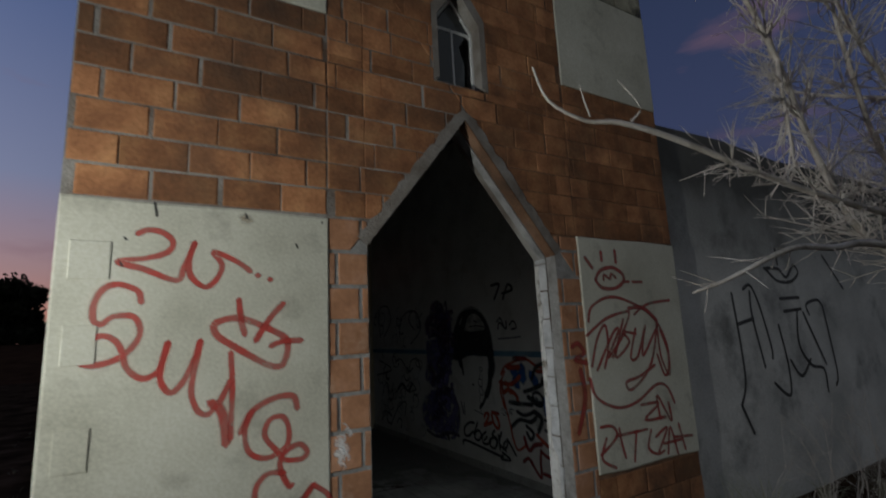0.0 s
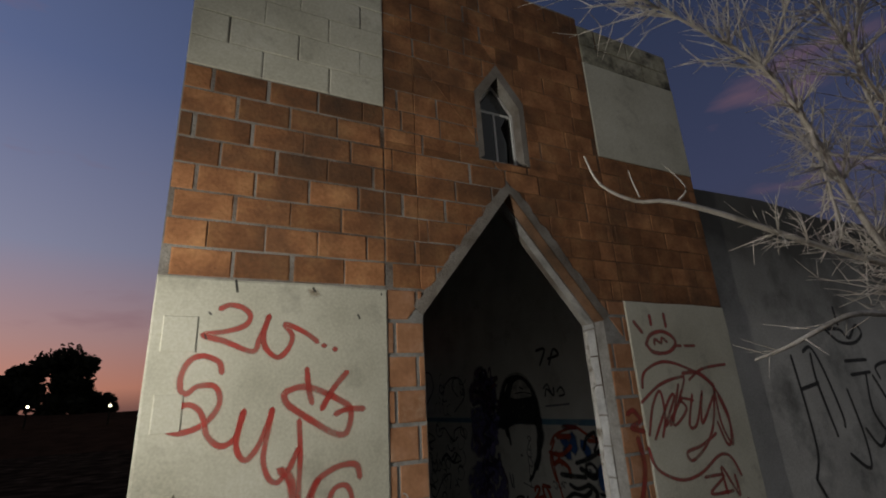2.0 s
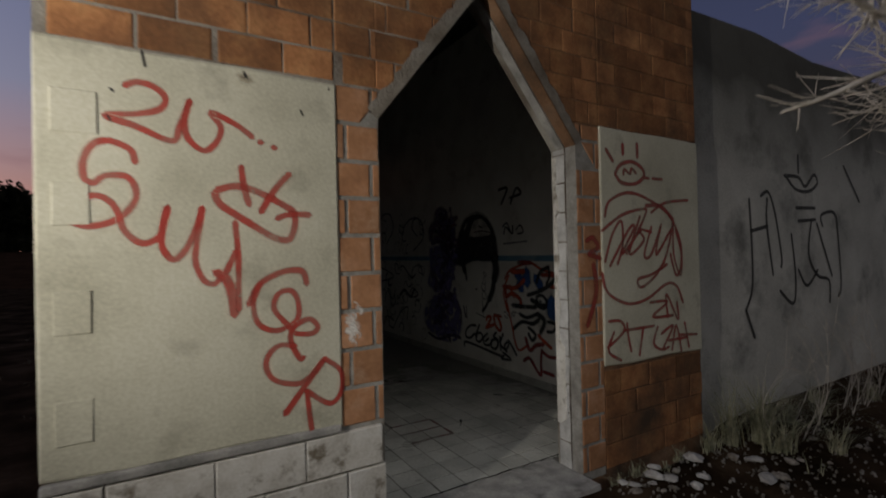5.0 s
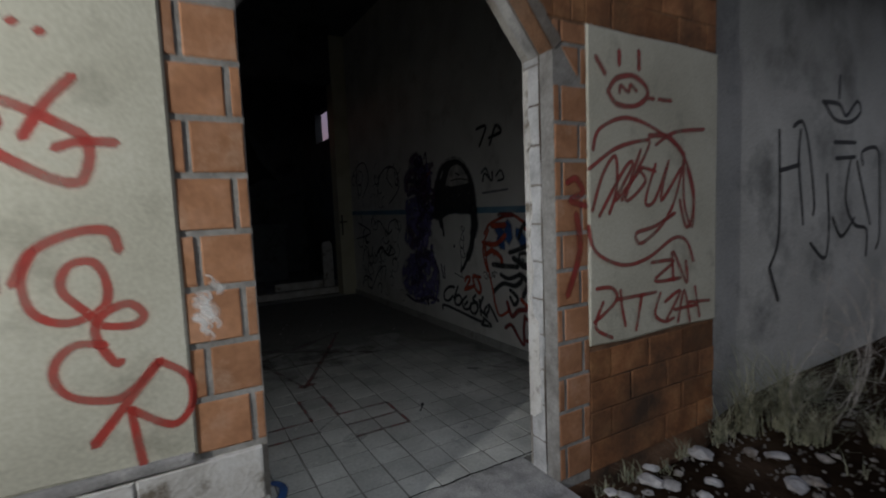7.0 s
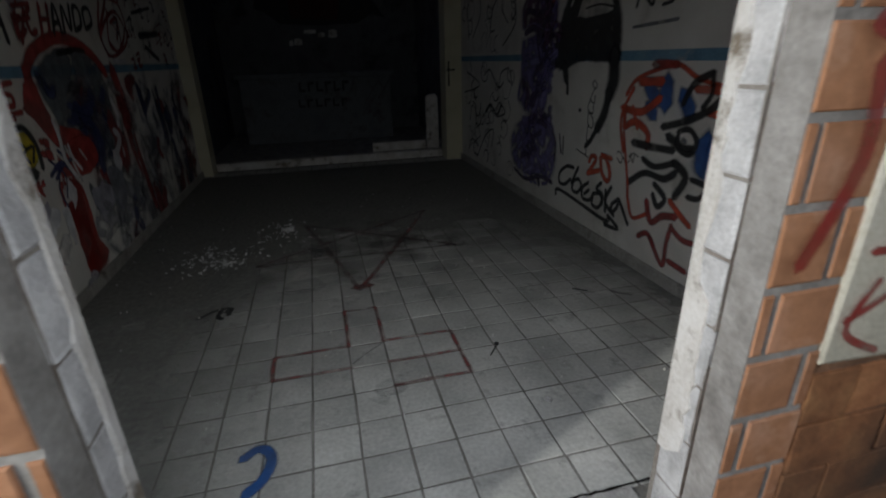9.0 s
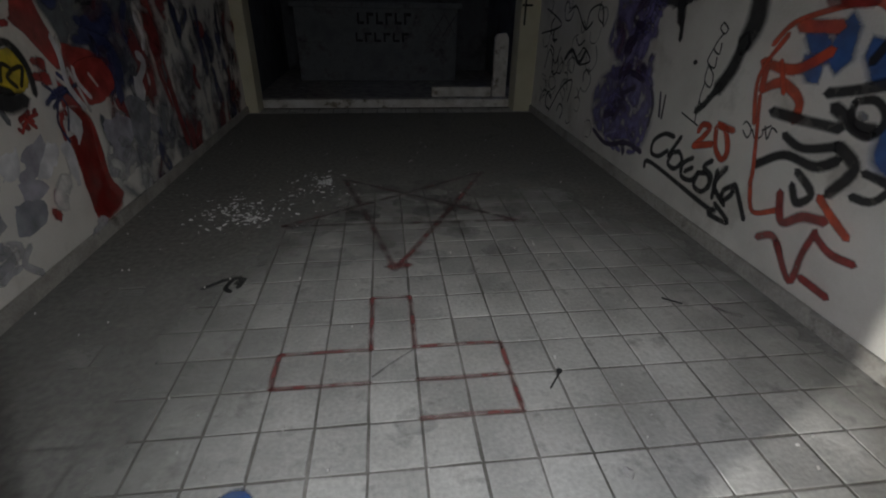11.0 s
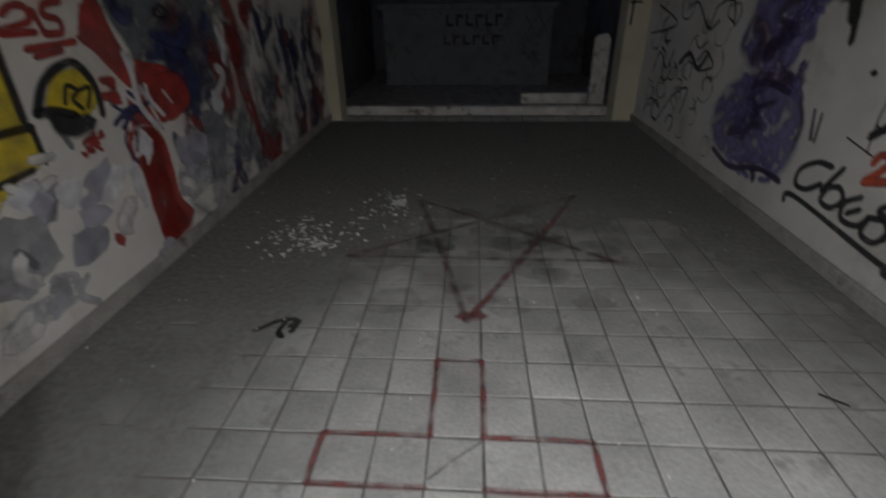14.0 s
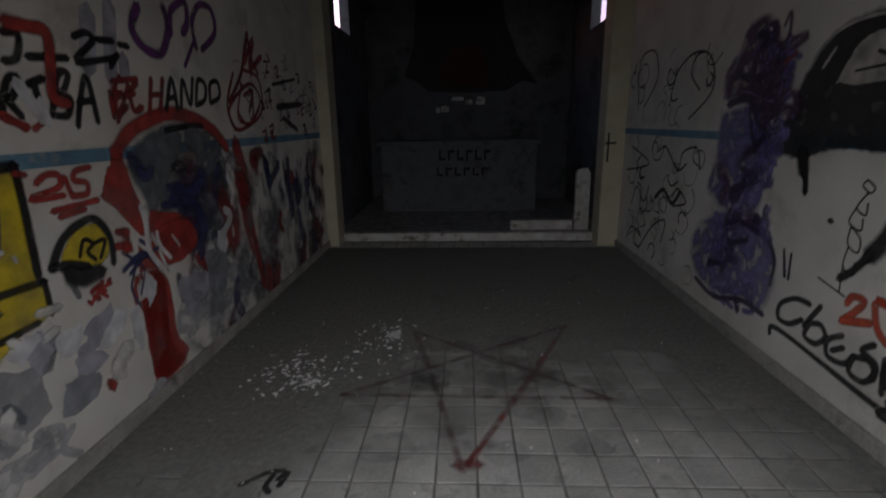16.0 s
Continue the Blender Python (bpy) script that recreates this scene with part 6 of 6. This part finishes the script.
for i in range(420):
    x, y, s = spread.gauss(-1.12, 0.16), spread.gauss(3.1, 0.16), 0.003 + 0.013 * spread.random() ** 2
    if i % 3 == 0:
        x, y = spread.gauss(-0.66, 0.10), spread.gauss(3.60, 0.20)
    if i % 7 == 0:
        x, y = spread.gauss(-0.60, 0.035), spread.gauss(3.66, 0.04)
    if i % 7 == 1:
        x, y = spread.gauss(-1.03, 0.035), spread.gauss(2.97, 0.04)
    m = Matrix.Translation((x, y, 0.004 + s * 0.2)) @ Euler((spread.uniform(-0.3, 0.3), spread.uniform(-0.3, 0.3), spread.uniform(0, 6))).to_matrix().to_4x4() @ Matrix.Diagonal((s * spread.uniform(1.0, 3.0), s, s * 0.25, 1))
    bmesh.ops.create_cube(bm, size=1, matrix=m)
M_FLAKE = material("white_flakes", [(0.76, 0.76, 0.74), (0.86, 0.86, 0.84)], 20, 0.6, 0.0, 90)
tagged(put("plaster_flakes", bm, M_FLAKE), "white plaster flakes scattered over the tiles", "debris", kind="stuff")
bm = bmesh.new()
for i in range(700):
    x, y, s = 0.75 + 3.0 * spread.random() ** 1.3, -0.16 - 1.3 * spread.random(), spread.uniform(0.004, 0.014)
    bmesh.ops.create_cube(bm, size=1, matrix=Matrix.Translation((x, y, -0.05 + 0.04 * noise.noise((x * 0.7, y * 0.7, 0)) + s * 0.3)) @ Euler((spread.uniform(0, 3), 1, spread.uniform(0, 6))).to_matrix().to_4x4() @ Matrix.Diagonal((s * 2, s, s, 1)))
tagged(put("gravel", bm, M_GRAVEL), "earthy crumbs and gravel on the earth by the sill", "gravel", kind="stuff")
bm = bmesh.new()
for i in range(160):
    x, y, s = spread.uniform(-1.8, 1.7), spread.uniform(0.4, 5.0), spread.uniform(0.002, 0.007)
    bmesh.ops.create_cube(bm, size=1, matrix=Matrix.Translation((x, y, 0.003 + s * 0.4)) @ Euler((spread.uniform(0, 3), 1, spread.uniform(0, 6))).to_matrix().to_4x4() @ Matrix.Diagonal((s * 2, s, s, 1)))
tagged(put("grit", bm, M_STONE), "fine grit and crumbs on the tiles", "debris", kind="stuff")
rock("pebble", 0.022, M_STONE, "small grey pebble lying on the tiles", "", (0.65, 0.83, 0.008))
bm = bmesh.new()
bar(bm, (0.515, 1.225, 0.008), (0.575, 1.30, 0.009), 0.006, 0.006)
bmesh.ops.create_icosphere(bm, subdivisions=1, radius=0.014, matrix=Matrix.Translation((0.58, 1.312, 0.013)))
tagged(put("burnt_match", bm, M_BLACK), "small black burnt stick on the tiles", "stick")
bm = bmesh.new()
bar(bm, (1.30, 1.80, 0.006), (1.38, 1.74, 0.006), 0.008, 0.006)
tagged(put("twig", bm, M_BLACK), "short dark twig lying on the tiles", "stick")
# ---- dry weeds by the corner ----


def tuft(bm, x, y, z, blades, height, lean):
    for i in range(blades):
        a, h = random.uniform(0, 6.283), height * random.uniform(0.4, 1.0)
        out = lean * random.uniform(0.3, 1.0)
        px, py = x + random.gauss(0, 0.03), y + random.gauss(0, 0.03)
        w = random.uniform(0.002, 0.005)
        prev = None
        for k in range(5):
            f = k / 4
            c = Vector((px + math.cos(a) * out * f * f * h, py + math.sin(a) * out * f * f * h, z + h * f * (1 - 0.35 * out * f * f)))
            side = Vector((-math.sin(a), math.cos(a), 0)) * w * (1 - f * 0.85)
            row = (bm.verts.new(c + side), bm.verts.new(c - side))
            if prev:
                bm.faces.new((prev[0], prev[1], row[1], row[0]))
            prev = row


random.seed(4)
for x, y, n, h in ((2.22, -0.16, 150, 0.66), (2.45, -0.28, 170, 0.70), (2.42, -0.48, 90, 0.45), (2.05, -0.12, 60, 0.34), (2.75, -0.2, 120, 0.55), (2.35, -0.42, 60, 0.35), (3.1, -0.2, 70, 0.34), (3.5, -0.3, 60, 0.3), (3.9, -0.1, 60, 0.34), (1.95, -0.14, 40, 0.2),
                   (1.6, -0.12, 40, 0.13), (1.15, -0.10, 50, 0.12), (0.92, -0.14, 50, 0.10), (1.35, -0.2, 40, 0.10), (4.4, -0.4, 60, 0.35), (2.7, -0.7, 70, 0.35), (3.2, -0.9, 60, 0.3)):
    bm = bmesh.new()
    tuft(bm, x, y, -0.08, n, h, 1.15)
    tagged(put("weed_tuft", bm, M_STRAW), "dry straw-coloured weed tuft growing by the wall", "weeds", "weeds by the wall")
bm = bmesh.new()
for i in range(240):
    tuft(bm, random.uniform(-9, 7), random.uniform(-7, -0.3) if i % 3 else random.uniform(0.5, 12) , -0.12, 5, 0.22, 1.0)
bm.verts.ensure_lookup_table()
doomed = [v for v in bm.verts if -2.4 < v.co.x < 2.2 and -0.3 < v.co.y < 10.2 or -2.4 < v.co.x < 0.9 and -3.4 < v.co.y < 0]
bmesh.ops.delete(bm, geom=doomed, context="VERTS")
tagged(put("dry_grass", bm, M_STRAW), "sparse dry grass on the earth", "grass", kind="stuff")

# ---- bare tree ----


def limb(bm, pts, r0, r1, sides=6):
    """A tapered round limb along smooth points."""
    pts = [Vector(p) for p in pts]
    line = []
    for i in range(len(pts) - 1):
        p0, p1, p2, p3 = pts[max(0, i - 1)], pts[i], pts[i + 1], pts[min(len(pts) - 1, i + 2)]
        for k in range(4):
            f = k / 4
            line.append(0.5 * (2 * p1 + (p2 - p0) * f + (2 * p0 - 5 * p1 + 4 * p2 - p3) * f * f + (3 * p1 - p0 - 3 * p2 + p3) * f ** 3))
    line.append(pts[-1])
    prev = None
    for i, p in enumerate(line):
        d = (line[min(len(line) - 1, i + 1)] - line[max(0, i - 1)]).normalized()
        q = d.to_track_quat("Z", "Y")
        r = (r0 + (r1 - r0) * i / (len(line) - 1)) * (1 + 0.12 * noise.noise(p * 9))
        ring = [bm.verts.new(p + q @ Vector((math.cos(6.2832 * k / sides) * r, math.sin(6.2832 * k / sides) * r, 0))) for k in range(sides)]
        if prev:
            for k in range(sides):
                bm.faces.new((prev[k], prev[(k + 1) % sides], ring[(k + 1) % sides], ring[k]))
        prev = ring
    return line


def twigs(bm, line, count, length, r, depth=1, skip=0.15):
    for i in range(count):
        k = int(len(line) * random.uniform(skip, 0.98))
        k = min(len(line) - 2, k)
        p, d = line[k], (line[k + 1] - line[k]).normalized()
        turn = Vector((random.gauss(0, 1), random.gauss(0, 1), random.gauss(0.2, 1))).normalized()
        way = (d * 0.8 + turn * 0.75).normalized()
        n = length * random.uniform(0.4, 1.0)
        bend = Vector((random.gauss(0, 0.2), random.gauss(0, 0.2), random.gauss(0.05, 0.2))) * n
        sub = limb(bm, [p, p + way * n * 0.5 + bend * 0.4, p + way * n + bend], r, r * 0.25, 4)
        if depth > 1:
            twigs(bm, sub, 4, length * 0.5, r * 0.55, depth - 1)


random.seed(21)
tree = thing("bare_tree", "leafless tree with pale grey bark and fine twigs", "tree", at=(1.75, -2.25, -0.1))


def tree_part(name, bm, label=""):
    bmesh.ops.translate(bm, verts=bm.verts[:], vec=(-1.75, 2.25, 0.1))
    part(name, bm, M_BARK, tree, label, True)


bm = bmesh.new()
limb(bm, [(1.75, -2.25, -0.25), (1.72, -2.22, 0.8), (1.78, -2.15, 1.7), (1.70, -2.05, 2.6), (1.60, -1.95, 3.6), (1.65, -1.8, 4.6)], 0.10, 0.04, 10)
tree_part("trunk", bm)
bm = bmesh.new()
line = limb(bm, [(1.76, -2.16, 1.6), (1.0, -2.0, 1.84), (0.14, -1.98, 1.93), (-0.17, -1.96, 1.91), (-0.38, -1.95, 1.90), (-0.56, -1.89, 1.83), (-0.64, -1.84, 1.80)], 0.016, 0.0035)
twigs(bm, line[8:], 20, 0.10, 0.0017, 1)
tree_part("branch", bm)
bm = bmesh.new()
line = limb(bm, [(1.74, -2.10, 2.2), (1.1, -1.9, 2.08), (0.53, -1.88, 2.09), (0.0, -1.82, 2.15), (-0.41, -1.72, 2.27), (-0.60, -1.67, 2.31), (-0.69, -1.62, 2.32), (-0.79, -1.58, 2.38), (-0.83, -1.57, 2.48)], 0.015, 0.0028)
limb(bm, [(-0.68, -1.63, 2.33), (-0.70, -1.63, 2.38), (-0.71, -1.63, 2.42)], 0.0035, 0.0015, 4)
limb(bm, [(-0.58, -1.69, 2.31), (-0.56, -1.71, 2.35), (-0.62, -1.69, 2.43)], 0.004, 0.0015, 4)
twigs(bm, line[1:16], 80, 0.16, 0.0028, 2)
tree_part("branch", bm)
for pts, n, size, thick in (
        ([(1.70, -2.05, 1.85), (1.43, -1.61, 2.04), (1.04, -1.56, 2.40), (0.69, -1.58, 2.91), (0.44, -1.57, 3.21), (0.12, -1.49, 3.41), (-0.26, -1.45, 3.50)], 95, 0.36, 0.022),
        ([(0.69, -1.58, 2.91), (0.56, -1.63, 2.59), (0.54, -1.63, 2.32)], 20, 0.16, 0.010),
        ([(1.66, -2.0, 2.6), (1.50, -1.80, 2.76), (1.10, -1.74, 3.13), (0.86, -1.75, 3.45), (0.62, -1.74, 3.73)], 60, 0.40, 0.016),
        ([(1.68, -2.0, 2.3), (1.53, -1.69, 2.43), (1.14, -1.70, 2.97), (1.09, -1.72, 3.40), (1.11, -1.86, 3.74)], 50, 0.36, 0.016),
        ([(0.44, -1.57, 3.21), (0.51, -1.70, 3.46), (0.52, -1.77, 3.65)], 18, 0.25, 0.009),
        ([(1.72, -2.1, 2.4), (2.1, -1.5, 2.5), (2.7, -1.2, 2.7), (3.2, -1.0, 2.7)], 40, 0.5, 0.018),
        ([(1.70, -2.05, 2.7), (1.75, -1.5, 3.0), (2.0, -1.1, 3.3), (2.4, -0.9, 3.6)], 40, 0.5, 0.018)):
    bm = bmesh.new()
    line = limb(bm, pts, thick, 0.005)
    twigs(bm, line, int(n * 1.4), size, 0.0055, 2, 0.05)
    tree_part("branch", bm)
# a shrub of thin dead stems against the wing wall
bm = bmesh.new()
for i in range(16):
    x, y = random.uniform(2.6, 4.8), random.uniform(-0.45, -0.15)
    line = limb(bm, [(x, y, -0.1), (x + random.gauss(0, 0.16), y - 0.08, 0.3), (x + random.gauss(0, 0.25), y + random.gauss(0, 0.06), random.uniform(0.4, 0.95))], 0.005, 0.0015, 4)
    twigs(bm, line, 9, 0.35, 0.0016, 2)
tagged(put("dead_shrub", bm, M_BARK, True), "thin dead shrub stems standing by the weathered wall", "shrub")

# ---- far dusk field: low rise, tree clumps, yard lamps ----
bm = bmesh.new()
bmesh.ops.create_grid(bm, x_segments=60, y_segments=8, size=1)
for v in bm.verts:
    x, y = v.co.x * 150 - 40, 62 + v.co.y * 30
    v.co = (x, y, -0.3 + 3.1 * max(0, 1 - (v.co.y * 1.05) ** 2) + 0.5 * noise.noise((x * 0.05, 0, 0)))
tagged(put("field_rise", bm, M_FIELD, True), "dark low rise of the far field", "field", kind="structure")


def far_tree(x, y, z, height, width, seed):
    rng = random.Random(seed)
    base = thing("far_tree", "dark far-off tree standing in the dusk", "tree", "far trees", at=(x, y, z))
    bm = bmesh.new()
    limb(bm, [(0, 0, -0.5), (0.1, 0, height * 0.3), (0.0, 0.1, height * 0.6)], 0.35, 0.12)
    for i in range(6):
        a = rng.uniform(0, 6.28)
        limb(bm, [(0, 0, height * rng.uniform(0.25, 0.5)), (math.cos(a) * width * 0.2, math.sin(a) * width * 0.2, height * 0.6), (math.cos(a) * width * 0.4, math.sin(a) * width * 0.4, height * rng.uniform(0.6, 0.85))], 0.14, 0.04, 4)
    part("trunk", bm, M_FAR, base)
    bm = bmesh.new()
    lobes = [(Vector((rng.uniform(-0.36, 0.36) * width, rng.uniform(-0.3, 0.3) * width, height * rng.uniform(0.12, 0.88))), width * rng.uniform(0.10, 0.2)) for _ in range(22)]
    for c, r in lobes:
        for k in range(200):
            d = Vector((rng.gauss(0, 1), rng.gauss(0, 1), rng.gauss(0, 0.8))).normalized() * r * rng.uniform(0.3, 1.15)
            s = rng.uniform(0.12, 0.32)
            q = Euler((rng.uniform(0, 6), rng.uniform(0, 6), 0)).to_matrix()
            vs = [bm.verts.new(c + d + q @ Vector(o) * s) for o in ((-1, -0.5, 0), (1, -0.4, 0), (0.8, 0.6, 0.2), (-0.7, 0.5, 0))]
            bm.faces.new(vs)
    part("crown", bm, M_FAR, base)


far_tree(-14.9, 60, 2.2, 6.9, 6.5, 1)
far_tree(-18.6, 61, 2.2, 5.6, 5.0, 2)
far_tree(-24, 62, 2.2, 6.0, 7.0, 3)
far_tree(-33, 63, 2.6, 6.0, 8.0, 4)
far_tree(-42, 64, 2.6, 6.0, 9.0, 6)
far_tree(-12.0, 66, 2.2, 2.6, 3.0, 5)
M_LAMP = bpy.data.materials.new("yard_lamp_glow")
M_LAMP.use_nodes = True
M_LAMP.node_tree.nodes["Principled BSDF"].inputs["Emission Color"].default_value = (1, 0.9, 0.6, 1)
M_LAMP.node_tree.nodes["Principled BSDF"].inputs["Emission Strength"].default_value = 6
for x, z in ((-13.4, 3.0), (-8.2, 2.85)):
    lamp = thing("yard_lamp", "lit yard lamp on a pole, far across the field", "lamp", "yard lamps", at=(x, 45, 1.0))
    bm = bmesh.new()
    bmesh.ops.create_cone(bm, segments=8, radius1=0.06, radius2=0.04, depth=z - 1.0, cap_ends=True, matrix=Matrix.Translation((0, 0, (z - 1.0) / 2)))
    part("pole", bm, M_FAR, lamp)
    bm = bmesh.new()
    bmesh.ops.create_icosphere(bm, subdivisions=2, radius=0.10, matrix=Matrix.Translation((0, 0, z - 1.0)))
    part("bulb", bm, M_LAMP, lamp, "glowing lamp head")

# ---- floor tiles: the nearest as parts, the rest in one mesh ----
random.seed(8)
T_MESH = []
for k in range(5):
    bm = bmesh.new()
    box(bm, -TX / 2 + 0.0055, TX / 2 - 0.0055, -TY / 2 + 0.0055, TY / 2 - 0.0055, -0.014, 0.0, 0.0035)
    for v in bm.verts:
        v.co.x += random.uniform(-0.0028, 0.0028)
        v.co.y += random.uniform(-0.0028, 0.0028)
    me = bpy.data.meshes.new("tile")
    bm.to_mesh(me)
    bm.free()
    me.materials.append(M_TILE)
    T_MESH.append(me)
rest = bmesh.new()
made = 0
for j in range(-10, 25):
    for i in range(-10, 13):
        cx, cy = grid(i + 0.5, j + 0.5)
        if not (NL - 0.05 < cx < NR + 0.05 and 0.27 < cy < STEP_Y - 0.02):
            continue
        tilt = Euler((random.uniform(-0.004, 0.004), random.uniform(-0.004, 0.004), GTURN + random.uniform(-0.012, 0.012)))
        m = Matrix.Translation((cx, cy, random.uniform(-0.0012, 0.0008))) @ tilt.to_matrix().to_4x4()
        if cy < 3.75 and made < 300:
            made += 1
            tile = new("tile", random.choice(T_MESH))
            tile.parent = floor
            tile.matrix_basis = m
        else:
            box0 = bmesh.new()
            box0.from_mesh(random.choice(T_MESH))
            box0.transform(m)
            tmp = bpy.data.meshes.new("tmp")
            box0.to_mesh(tmp)
            box0.free()
            rest.from_mesh(tmp)
            bpy.data.meshes.remove(tmp)
tagged(part("far_tiles", rest, M_TILE, floor, "far rows of worn grey tiles"), kind="stuff")
